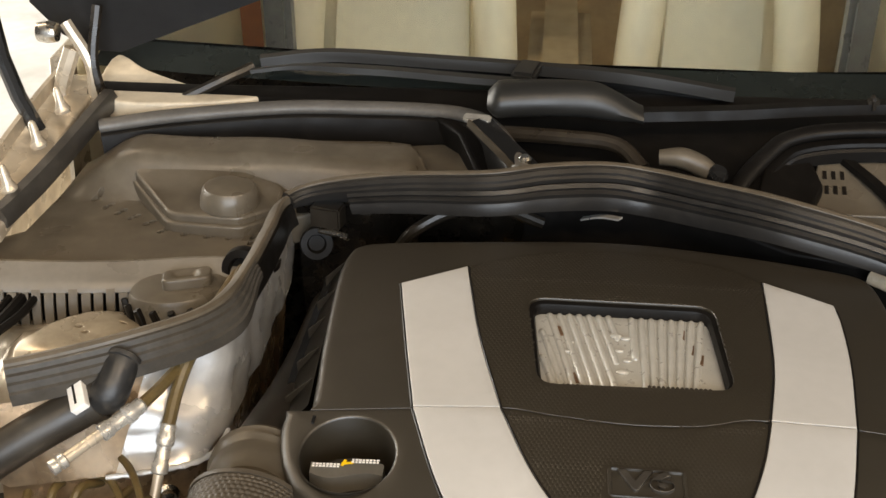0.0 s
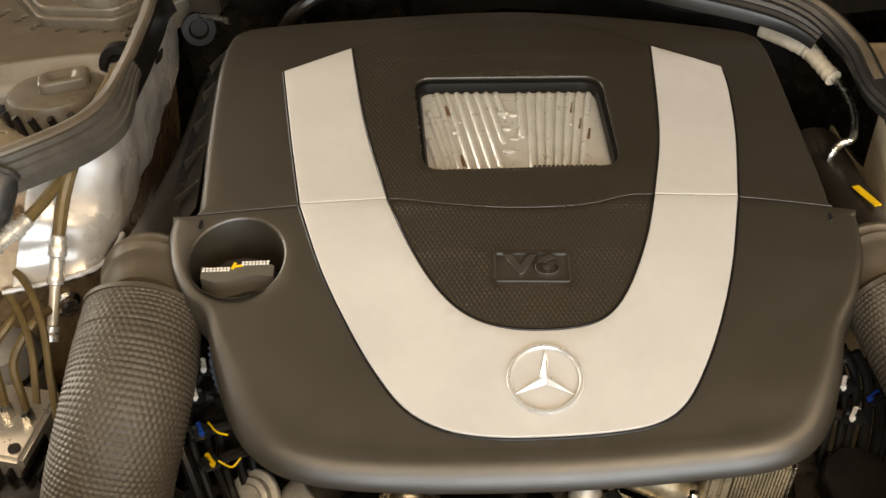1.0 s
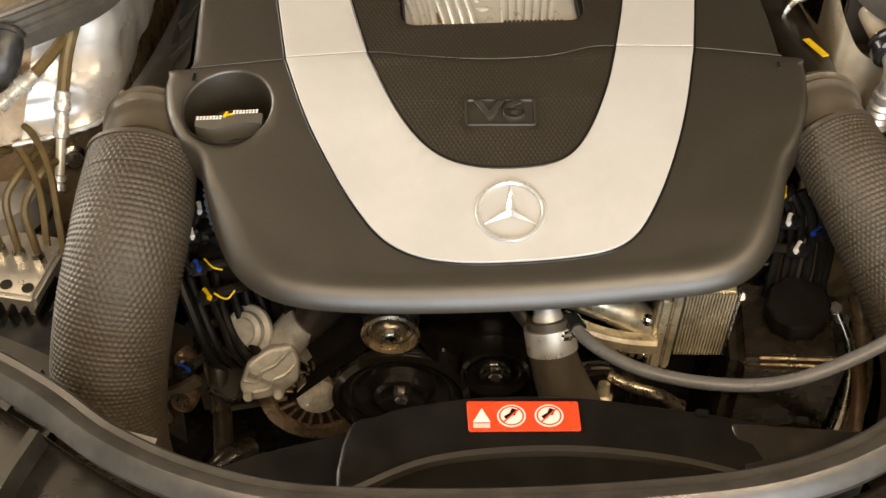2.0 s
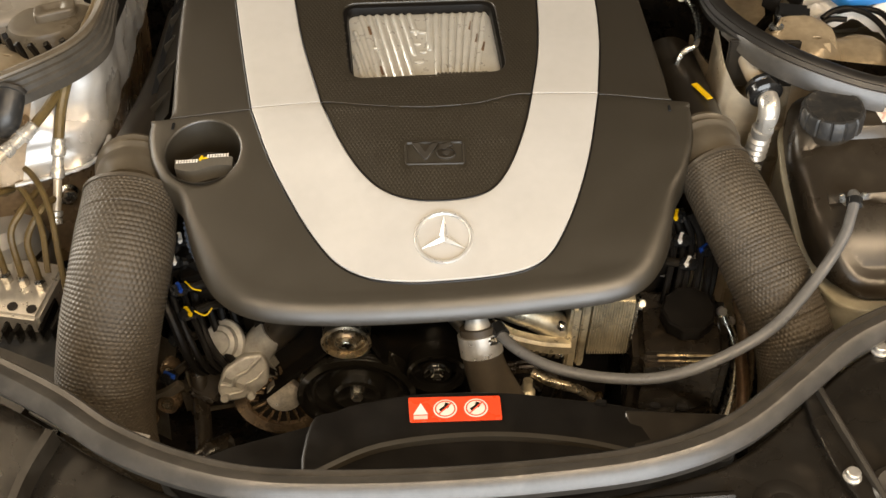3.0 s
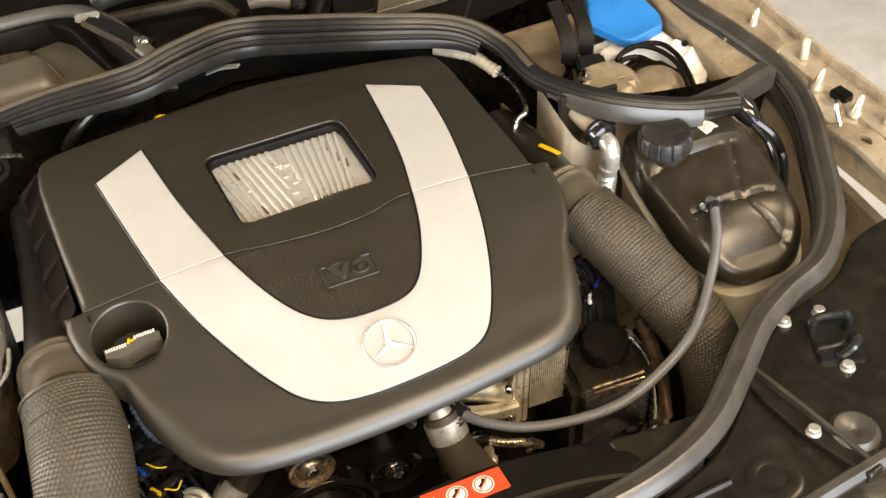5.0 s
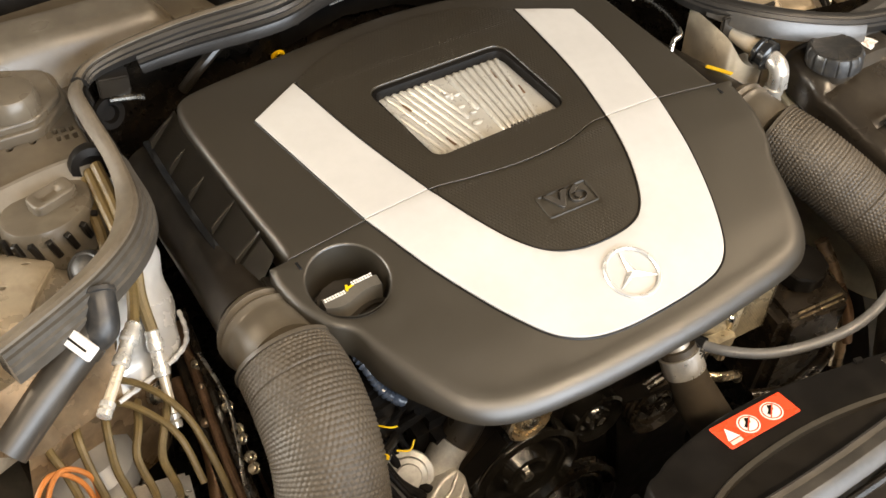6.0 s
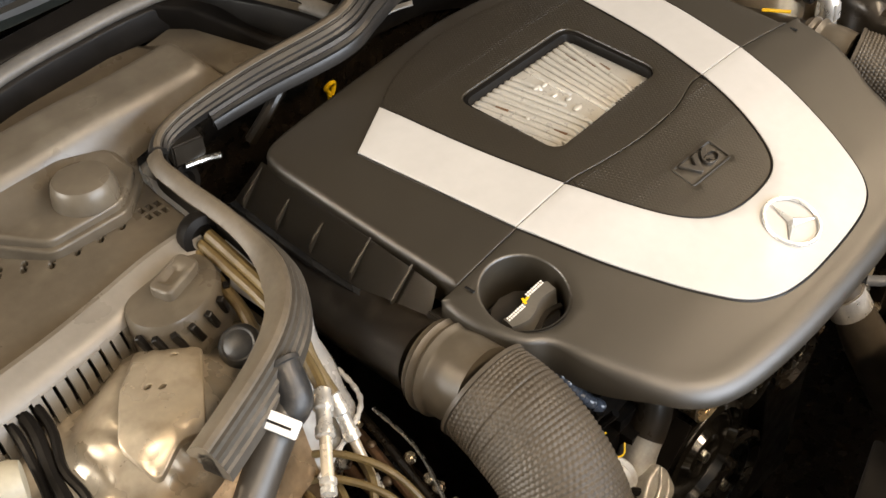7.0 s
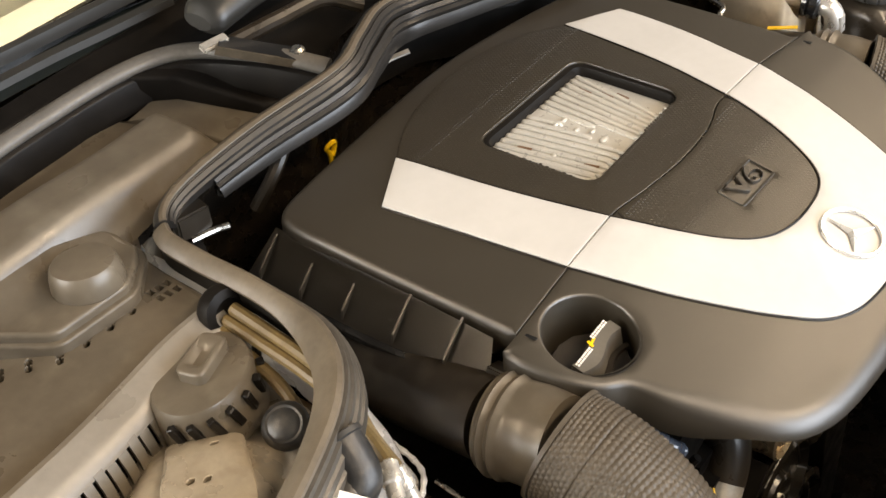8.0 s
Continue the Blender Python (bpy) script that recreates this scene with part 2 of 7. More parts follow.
# Near-black that stands in for unlit voids, gaps and slots.
VOID_BLACK = surf("void_black", (0.0065, 0.0055, 0.0045), 0.40, bump=0.4, grain=300, dirt=(0.03, 0.02, 0.012), dirt_amount=0.35, scale=30, spec=0.25)
# Dirty paint, darkened to hold the shade over the right strut tower.
SHADED_DUSTY = surf("shaded_dusty_paint", (0.36, 0.295, 0.205), 0.36, metal=0.25, var=0.2, bump=0.1, grain=70, dirt=(0.10, 0.075, 0.045), dirt_amount=0.55, scale=14)
WINGMET = surf("bare_silver_wing", (0.76, 0.75, 0.73), 0.30, metal=0.4, var=0.10, bump=0.08, grain=60, coat=0.4, dirt=(0.36, 0.32, 0.26), dirt_amount=0.18, scale=9)
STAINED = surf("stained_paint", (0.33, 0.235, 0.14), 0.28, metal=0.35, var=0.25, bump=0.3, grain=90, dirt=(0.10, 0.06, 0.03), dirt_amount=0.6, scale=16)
CREAMY = surf("cream_paint", (0.62, 0.545, 0.42), 0.36, var=0.12, bump=0.1, coat=0.2, dirt=(0.22, 0.16, 0.10), dirt_amount=0.4, scale=12)
COVERGREY = surf("grey_black_plastic", (0.0165, 0.0160, 0.0145), 0.42, var=0.08, rough_var=0.05, bump=0.05, scale=12)
PULLEY = surf("polished_black", (0.009, 0.008, 0.0065), 0.17, var=0.08, rough_var=0.05, bump=0.03, coat=0.5, spec=0.6, scale=20)
OILCAST = surf("oily_alloy", (0.56, 0.50, 0.37), 0.34, metal=0.6, var=0.2, bump=0.3, grain=420, dirt=(0.10, 0.07, 0.04), dirt_amount=0.5, scale=35)
CAPGREY = surf("worn_cap_plastic", (0.085, 0.078, 0.066), 0.42, var=0.12, bump=0.1, scale=30)
LINER = surf("bonnet_liner", (0.024, 0.0235, 0.024), 0.75, var=0.1, bump=0.3, grain=200, scale=10)
OILY = surf("oily_casting", (0.19, 0.135, 0.085), 0.28, metal=0.6, var=0.35, bump=0.5, grain=350, dirt=(0.018, 0.013, 0.009), dirt_amount=0.9, scale=28)
BRACKET = surf("brown_grey_bracket", (0.085, 0.070, 0.050), 0.42, metal=0.3, var=0.25, bump=0.25, grain=300, dirt=(0.03, 0.022, 0.014), dirt_amount=0.5, scale=30)
ZINC = surf("dull_zinc", (0.40, 0.385, 0.35), 0.42, metal=0.45, var=0.15, bump=0.25, grain=350, dirt=(0.13, 0.11, 0.085), dirt_amount=0.35, scale=40)
CAST = surf("cast_aluminium", (0.66, 0.62, 0.56), 0.38, metal=0.75, var=0.25, bump=0.5, grain=420, dirt=(0.10, 0.08, 0.06), dirt_amount=0.5, scale=35)
BRASSY = surf("worn_metal", (0.50, 0.43, 0.32), 0.30, metal=0.9, var=0.25, bump=0.2, dirt=(0.06, 0.04, 0.02), dirt_amount=0.6, scale=60)
STEEL = surf("plated_steel", (0.62, 0.60, 0.55), 0.26, metal=1.0, var=0.15, bump=0.1, dirt=(0.2, 0.16, 0.1), dirt_amount=0.3, scale=60)
ALLOY = surf("bright_alloy", (0.70, 0.68, 0.64), 0.36, metal=0.75, var=0.1, bump=0.15, scale=50)
RIBBED = surf("silver_insert", (0.43, 0.42, 0.385), 0.36, metal=0.2, var=0.06, bump=0.05, grain=260, coat=0.35, scale=60)
BROWN = surf("brown_black_plastic", (0.026, 0.0205, 0.0145), 0.30, var=0.12, rough_var=0.04, bump=0.05, dirt=(0.10, 0.085, 0.06), dirt_amount=0.15, scale=18)
BEIGE = surf("beige_plastic", (0.36, 0.33, 0.25), 0.42, var=0.12, bump=0.1, dirt=(0.2, 0.17, 0.11), dirt_amount=0.35, scale=20)
CAPBLACK = surf("cap_plastic", (0.018, 0.018, 0.018), 0.42, var=0.2, bump=0.2, grain=700, dirt=(0.10, 0.085, 0.065), dirt_amount=0.35, scale=40)
# Rubber lightened to grey for the sheen on the cowl seal's bulb.
LIPRUBBER = surf("lit_smooth_rubber", (0.105, 0.100, 0.092), 0.45, var=0.2, bump=0.1, dirt=(0.12, 0.11, 0.09), dirt_amount=0.3, scale=25)
SEALTAN = surf("dusty_tan_rubber", (0.088, 0.071, 0.050), 0.46, var=0.2, bump=0.15, grain=500, dirt=(0.13, 0.108, 0.078), dirt_amount=0.35, scale=20)
SEALGREY = surf("dusty_grey_rubber", (0.050, 0.044, 0.036), 0.40, var=0.2, bump=0.2, grain=500, dirt=(0.10, 0.088, 0.07), dirt_amount=0.35, scale=24)
# Dusty plastic, lightened to carry the collar's warm sheen.
LIT_COLLAR = surf("lit_dusty_collar_plastic", (0.088, 0.075, 0.056), 0.35, var=0.12, rough_var=0.06, bump=0.1, dirt=(0.05, 0.042, 0.033), dirt_amount=0.3, scale=16)
PLATED = surf("white_plated_steel", (0.66, 0.64, 0.59), 0.26, metal=0.6, var=0.12, bump=0.1, dirt=(0.3, 0.25, 0.18), dirt_amount=0.25, scale=60)
# Blue in this colour is daylight reflected off the glossy conduit.
CONDUIT = surf("daylit_blue_conduit", (0.050, 0.062, 0.085), 0.20, var=0.15, bump=0.1, coat=0.3, scale=40)
CROSSPAINT = surf("brown_black_paint", (0.0115, 0.0096, 0.0073), 0.30, var=0.15, bump=0.08, spec=0.5, dirt=(0.05, 0.04, 0.03), dirt_amount=0.25, scale=16)
GREYHOSE = surf("grey_hose", (0.12, 0.12, 0.12), 0.36, var=0.15, bump=0.1, scale=30)
# Tan that holds the shade between and behind the cream seats.
SHADED_TAN = surf("shaded_tan_carpet", (0.40, 0.31, 0.19), 0.75, var=0.15, bump=0.4, grain=250, scale=12)
OCHRE = surf("ochre_tube", (0.115, 0.080, 0.030), 0.48, var=0.2, bump=0.1, dirt=(0.06, 0.045, 0.025), scale=45)
ORANGE = surf("orange_wire", (0.42, 0.15, 0.035), 0.4, var=0.1, scale=40)
RED = surf("red_label", (0.72, 0.065, 0.022), 0.32, var=0.06, bump=0.05, scale=30)
WHITE = surf("white_print", (0.78, 0.76, 0.72), 0.4, var=0.06, bump=0.05, scale=60)
PINK = surf("faded_print", (0.72, 0.50, 0.45), 0.4, var=0.1, bump=0.05, scale=60)
YELLOW = surf("yellow_plastic", (0.72, 0.47, 0.01), 0.35, var=0.08, bump=0.05, scale=60)
BLUE = surf("blue_plastic", (0.02, 0.19, 0.55), 0.35, var=0.08, bump=0.05, scale=30)
NAVY = surf("dark_blue_plastic", (0.01, 0.05, 0.28), 0.3, var=0.1, scale=60)
# Green-grey tone holds the reflection in the dark edge of the glass.
FRIT = surf("reflecting_glass_edge", (0.030, 0.038, 0.037), 0.14, var=0.1, bump=0.02, coat=0.4, scale=8)
COPPER = surf("copper_brown", (0.20, 0.12, 0.07), 0.4, metal=0.5, var=0.3, bump=0.2, scale=50)
CREAM = surf("cream_leather", (0.82, 0.76, 0.60), 0.5, var=0.08, bump=0.3, grain=300, scale=6)
CONCRETE = surf("concrete", (0.52, 0.515, 0.50), 0.5, var=0.12, bump=0.4, grain=120, dirt=(0.22, 0.21, 0.19), dirt_amount=0.3, scale=3)
CEILING = surf("ceiling_paint", (0.07, 0.066, 0.06), 0.7, var=0.06, bump=0.1, scale=2)
PLASTER = surf("wall_paint", (0.16, 0.15, 0.135), 0.6, var=0.05, bump=0.1, scale=2)
GREY = surf("grey_metal", (0.33, 0.32, 0.30), 0.45, metal=0.4, var=0.1, scale=6)

PANE = bpy.data.materials.new("window_glass")
PANE.use_nodes = True
_p = PANE.node_tree.nodes["Principled BSDF"]
_p.inputs["Base Color"].default_value = (0.94, 0.98, 0.94, 1)
_p.inputs["Roughness"].default_value = 0.02
_p.inputs["Transmission Weight"].default_value = 1.0
_p.inputs["IOR"].default_value = 1.45

LAMP_GLOW = bpy.data.materials.new("lamp_diffuser")
LAMP_GLOW.use_nodes = True
_p = LAMP_GLOW.node_tree.nodes["Principled BSDF"]
_p.inputs["Base Color"].default_value = (0.9, 0.88, 0.8, 1)
_p.inputs["Emission Color"].default_value = (1.0, 0.84, 0.62, 1)
_p.inputs["Emission Strength"].default_value = 3.0


# ---- the workshop ----
def slab(name, x0, x1, y0, y1, z0, z1, material, label="", category="wall"):
    bm = block((x1 - x0, y1 - y0, z1 - z0), Matrix.Translation(((x0 + x1) / 2, (y0 + y1) / 2, z0)), bevel=0)
    return solo(name, bm, material, label, category, kind="structure")


slab("floor", -4.6, 4.6, -5.1, 5.1, -0.12, 0, CONCRETE, "pale worn concrete workshop floor", "floor")
slab("ceiling", -4.6, 4.6, -5.1, 5.1, 4.6, 4.72, CEILING, "dark grey painted workshop ceiling", "ceiling")
slab("wall_west", -4.6, -4.45, -5.1, 0.8, 0, 4.6, PLASTER, "grey painted workshop wall beside the open side door")
slab("wall_west_b", -4.6, -4.45, 4.2, 5.1, 0, 4.6, PLASTER, "grey painted workshop wall beside the open side door")
slab("lintel_west", -4.6, -4.45, 0.8, 4.2, 2.85, 4.6, PLASTER, "grey painted wall over the open side door")
slab("wall_east", 4.45, 4.6, -5.1, 5.1, 0, 4.6, PLASTER, "grey painted workshop wall")
slab("wall_north", -4.45, 4.45, 4.95, 5.1, 0, 4.6, PLASTER, "grey painted workshop wall")
slab("wall_south", -4.45, -1.6, -5.1, -4.95, 0, 4.6, PLASTER, "grey painted workshop wall beside the open door")
slab("wall_south_b", 3.6, 4.45, -5.1, -4.95, 0, 4.6, PLASTER, "grey painted workshop wall beside the open door")
slab("lintel", -1.6, 3.6, -5.1, -4.95, 4.25, 4.6, PLASTER, "grey painted wall over the open door")

for lx, ly, _w in LAMPS:
    lamp = thing("ceiling_light", (lx, ly, 4.6), "long white ceiling light with a frosted diffuser on two rods", "lamp", "ceiling lights")
    part("housing", block((1.5, 0.30, 0.08), Matrix.Translation((lx, ly, 3.42))), GREY, lamp)
    for rx in (-0.55, 0.55):
        part("rod", lathe([(0.006, 0), (0.006, 1.11)], Matrix.Translation((lx + rx, ly, 3.49)), seg=8), GREY, lamp)
    part("diffuser", block((1.44, 0.26, 0.02), Matrix.Translation((lx, ly, 3.40)), bevel=0.004), LAMP_GLOW, lamp, "glowing frosted diffuser")


# ---- the car's body round the engine bay ----
car = thing("car", (0, 0, 0.25), "champagne metallic car with its bonnet raised over the engine bay", "car")


def sheet(pts_a, pts_b, thick=0.004, rows=1, bm=None):
    """A bent sheet between two lines of points."""
    bm = bm or bmesh.new()
    grid = []
    for k in range(rows + 1):
        f = k / rows
        grid.append([Vector(a).lerp(Vector(b), f) for a, b in zip(pts_a, pts_b)])
    vs = [[bm.verts.new(p) for p in row] for row in grid]
    fs = []
    for a, b in zip(vs, vs[1:]):
        for i in range(len(a) - 1):
            fs.append(bm.faces.new((a[i], a[i + 1], b[i + 1], b[i])))
    bmesh.ops.solidify(bm, geom=fs, thickness=thick)
    return bm


def smooth(a, b, x):
    t = min(max((x - a) / (b - a), 0), 1)
    return t * t * (3 - 2 * t)


# Unseen tray, added so that no light leaks up into the bay.
part("undertray", block((1.30, 1.30, 0.02), Matrix.Translation((0, 0.0, 0.24)), bevel=0.004), DARK, car, "black undertray added unseen to keep light out of the bay")
# firewall behind the engine
part("firewall", sheet([(v.x, v.y + 0.012, v.z - 0.006) for v in spline([(0.66, 0.05, 0.88), (0.50, 0.06, 0.89), (0.40, 0.09, 0.90), (0.355, 0.17, 0.91), (0.33, 0.26, 0.93), (0.18, 0.31, 0.95), (0.0, 0.38, 0.95), (-0.14, 0.335, 0.95), (-0.25, 0.355, 0.93), (-0.36, 0.352, 0.91)], 5)],
                       [(v.x * 0.98, v.y + 0.05, 0.25) for v in spline([(0.66, 0.05, 0.88), (0.50, 0.06, 0.89), (0.40, 0.09, 0.90), (0.355, 0.17, 0.91), (0.33, 0.26, 0.93), (0.18, 0.31, 0.95), (0.0, 0.38, 0.95), (-0.14, 0.335, 0.95), (-0.25, 0.355, 0.93), (-0.36, 0.352, 0.91)], 5)], rows=2), DARK, car, "black sound-deadened firewall")

# inner wings: the wall below the seal, flank side (x < 0)
left_line = spline([(-0.364, 0.36, 0.90), (-0.366, 0.25, 0.90), (-0.367, 0.17, 0.90), (-0.373, 0.112, 0.897), (-0.398, 0.082, 0.895), (-0.45, 0.050, 0.895), (-0.53, 0.005, 0.89), (-0.66, -0.03, 0.885)], 6)
low_line = spline([(-0.366, 0.36, 0.815), (-0.367, 0.25, 0.815), (-0.369, 0.15, 0.815), (-0.375, 0.07, 0.815), (-0.386, 0.028, 0.815), (-0.420, 0.008, 0.815), (-0.47, -0.008, 0.815), (-0.55, -0.03, 0.815)], 6)
wing_bm = sheet([tuple(v) for v in left_line[:30]], [tuple(low_line[round(i * 35 / 29)]) for i in range(30)], rows=8)
for v in wing_bm.verts:
    v.co += Vector((0.6, -0.8, 0.1)) * (0.0030 * math.sin(v.co.z * 95 + v.co.y * 60) + 0.0022 * math.sin(v.co.y * 120 - v.co.z * 40))
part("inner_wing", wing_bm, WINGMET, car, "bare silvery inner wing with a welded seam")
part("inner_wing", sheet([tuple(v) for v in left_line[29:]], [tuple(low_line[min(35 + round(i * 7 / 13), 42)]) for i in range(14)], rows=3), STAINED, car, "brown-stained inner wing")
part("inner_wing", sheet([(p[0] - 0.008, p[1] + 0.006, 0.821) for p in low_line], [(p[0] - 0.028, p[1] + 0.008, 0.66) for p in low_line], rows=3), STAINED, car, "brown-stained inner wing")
# The lowest band is coloured as black as the unlit gap below it.
part("inner_wing", sheet([(p[0] - 0.028, p[1] + 0.008, 0.66) for p in low_line], [(p[0] - 0.05, p[1], 0.30) for p in low_line], rows=1), VOID_BLACK, car, "lower inner wing, black for the shade deep in the bay")
seam_bead = tube([(p[0] + 0.004, p[1] - 0.004, 0.818) for p in low_line[18:38:3]], 0.0026, seg=8, n=6, ripple=lambda d: 0.0005 * math.sin(d * 500))
part("weld_seam", seam_bead, WINGMET, car)


def tower_z(x, y):
    """The left strut tower: a dome with pressed lobes and a crease that runs down its front."""
    d = math.hypot((x + 0.53) / 0.10, (y - 0.11) / 0.095)
    a = math.atan2(y - 0.11, x + 0.53)
    z = 0.845 + 0.035 * (1 - smooth(0.35, 1.15, d)) - 0.03 * smooth(0.10, 0.0, y)
    z += 0.0045 * math.sin(5 * a + 1.1) * smooth(0.35, 0.8, d) * smooth(1.6, 1.0, d)
    z -= 0.006 * math.exp(-((x + 0.568 + 0.35 * (y - 0.10)) / 0.006) ** 2) * smooth(0.18, 0.12, y)
    z -= 0.004 * math.exp(-((d - 0.82) / 0.06) ** 2)
    return z + 0.0035 * math.sin(x * 85 + 1.0) * math.sin(y * 70) * smooth(1.5, 0.6, d)


part("strut_tower", plate(xy([(-0.68, 0.24), (-0.41, 0.24), (-0.395, 0.15), (-0.415, 0.09), (-0.465, 0.045), (-0.55, 0.01), (-0.68, -0.01)], 4), tower_z, 0.007, 0.004, 0.03), TOWER, car, "dull champagne strut tower with pressed folds")
TOWER_HOLES = [xy([(cx + 0.0042 * math.cos(a), cy + 0.0026 * math.sin(a)) for a in (0, 1.57, 3.14, 4.71)], 3) for cx, cy in ((-0.490, 0.139), (-0.520, 0.115), (-0.529, 0.124))]
part("tower_plate", plate(rounded([(-0.505, 0.182), (-0.462, 0.138), (-0.500, 0.084), (-0.520, 0.060), (-0.540, 0.066), (-0.575, 0.056), (-0.583, 0.094), (-0.552, 0.134)], 0.009), lambda x, y: 0.845 + 0.035 * (1 - smooth(0.35, 1.15, math.hypot((x + 0.53) / 0.10, (y - 0.11) / 0.095))) + 0.009 - 0.012 * smooth(0.085, 0.055, y), 0.008, 0.0018, 0.006,
                          holes=TOWER_HOLES, hole_r=0.0008, hole_depth=0.004), TOWER, car, "pressed champagne plate with three holes")

# right strut tower behind the reservoir
def tower_r(x, y):
    d = math.hypot((x - 0.447) / 0.075, (y - 0.130) / 0.075)
    e = math.hypot((x - 0.520) / 0.072, (y - 0.125) / 0.068)
    return 0.80 + max(0.085 * (1 - smooth(0.45, 1.0, d)), 0.066 * (1 - smooth(0.30, 1.05, e)))


# The tower's shade is in its paint, a darker copy of the champagne.
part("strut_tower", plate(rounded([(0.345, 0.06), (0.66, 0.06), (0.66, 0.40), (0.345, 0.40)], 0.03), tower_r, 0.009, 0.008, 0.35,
                          holes=[xy([(0.462 + 0.006 * math.cos(q), 0.120 + 0.0025 * math.sin(q)) for q in (0, 1.57, 3.14, 4.71)], 3)], hole_r=0.0008, hole_depth=0.006), SHADED_DUSTY, car, "dusty champagne strut tower with a slot, shade put into its paint")
part("tower_face", sheet([(0.424, 0.064, 0.884), (0.450, 0.062, 0.876), (0.490, 0.060, 0.860), (0.53, 0.058, 0.85)], [(0.424, 0.058, 0.66), (0.450, 0.056, 0.66), (0.490, 0.054, 0.66), (0.53, 0.052, 0.66)], rows=2), CREAMY, car, "cream painted tower face")
part("wing_trim", plate(rounded([(0.585, 0.212), (0.592, 0.152), (0.600, 0.062), (0.645, 0.064), (0.705, 0.10), (0.712, 0.42), (0.590, 0.42)], 0.006), lambda x, y: 0.872 + 0.03 * smooth(0.05, 0.42, y), 0.02, 0.004, 0.030), SHADED_DUSTY, car, "dull champagne wing top with pale clips")
for x, y in ((0.633, 0.184), (0.637, 0.142), (0.621, 0.212), (0.650, 0.10)):
    part("trim_clip", block((0.008, 0.014, 0.004), pose(x, y, 0.872 + 0.03 * smooth(0.05, 0.42, y), 0, -18, -24), bevel=0.0015), PAINT, car, "pale clip")
wing_r = spline([(0.344, 0.13, 0.908), (0.340, 0.062, 0.906), (0.346, 0.048, 0.893), (0.356, 0.042, 0.876), (0.370, 0.040, 0.864), (0.395, 0.042, 0.852)], 5)
part("inner_wing", sheet([tuple(v) for v in wing_r], [(v.x - 0.012, v.y - 0.01, 0.45) for v in wing_r], rows=2), CREAMY, car, "cream painted inner wing")
part("inner_wing", sheet([(0.66, 0.42, 0.83), (0.655, 0.05, 0.83), (0.63, -0.12, 0.82), (0.585, -0.24, 0.80), (0.50, -0.30, 0.79)], [(0.62, 0.42, 0.30), (0.62, 0.05, 0.30), (0.60, -0.12, 0.30), (0.57, -0.24, 0.30), (0.50, -0.30, 0.30)], rows=2), CREAMY, car, "cream painted inner wing")

# wing flanges with their clips
def flange_x(y):
    """The outer edge of the right wing, which bulges over the wheel."""
    return float(np.interp(y, (-0.36, -0.10, 0.20, 0.60), (0.735, 0.758, 0.728, 0.715)))


def flange_z(y):
    return 0.862 + 0.04 * smooth(0.0, 0.6, y)


ys = [-0.34 + 0.94 * k / 12 for k in range(13)]
part("wing_flange", plate([(0.664, y) for y in ys] + [(flange_x(y), y) for y in ys[::-1]], lambda x, y: flange_z(y), 0.03, 0.004, 0.012), PAINT, car, "champagne wing flange")
part("wing_skin", sheet([(flange_x(y), y, flange_z(y) - 0.006) for y in ys], [(flange_x(y) + 0.012, y, 0.70) for y in ys], rows=2), PAINT, car)
part("flange_lip", sweep(spline([(flange_x(y) - 0.006, y, flange_z(y) + 0.008) for y in ys], 3), [(-0.003, -0.010), (0.003, -0.010), (0.003, 0.008), (-0.003, 0.008)]), PAINT, car)
part("flange_step", sweep(spline([(0.690 + 0.02 * smooth(0.2, -0.2, y), y, flange_z(y) + 0.003) for y in ys], 3), [(-0.008, -0.006), (0.008, -0.006), (0.005, 0.003), (-0.005, 0.003)]), PAINT, car, "pressed step along the flange")
ys = (0.24, 0.3, 0.4, 0.5, 0.6)
part("wing_flange", plate(rounded([(-0.655, 0.24), (-0.715, 0.20), (-0.720, 0.60), (-0.655, 0.60)], 0.01), lambda x, y: 0.905 + 0.05 * smooth(0.0, 0.6, y), 0.03, 0.004, 0.012), PAINT, car, "champagne wing flange")
part("wing_skin", sheet([(-0.715, y, 0.899 + 0.05 * smooth(0, 0.6, y)) for y in ys], [(-0.727, y, 0.775) for y in ys], rows=2), PAINT, car)
part("flange_lip", sweep(spline([(-0.703, y, 0.917 + 0.05 * smooth(0, 0.6, y)) for y in ys], 5), [(-0.003, -0.008), (0.003, -0.008), (0.003, 0.008), (-0.003, 0.008)]), PAINT, car)
tab = to_mesh("stud", lathe([(0.009, 0), (0.010, 0.004), (0.006, 0.012), (0.004, 0.030), (0.002, 0.033)], seg=10), PAINT)
post = to_mesh("post", lathe([(0.0058, 0), (0.0058, 0.026), (0.0045, 0.029), (0.001, 0.030)], seg=12), CREAMY)
for x, y in ((0.686, 0.155), (0.690, 0.008), (0.700, -0.060)):
    piece("stud", tab, pose(x, y, flange_z(y), 0, 12, 0), car)
for x, y in ((0.714, 0.070), (0.728, -0.092), (0.705, 0.230)):
    piece("post", post, pose(x, y, flange_z(y), -10, 8, 0), car, "pale post on the flange")
for y in (0.30, 0.39, 0.47):
    piece("stud", tab, pose(-0.662, y, 0.915 + 0.05 * smooth(0, 0.6, y), 0, -8, 0), car)
part("flange_clip", block((0.020, 0.026, 0.014), pose(0.704, -0.026, 0.864, 0, 0, 10), bevel=0.003), BLACK, car, "black plastic clip")
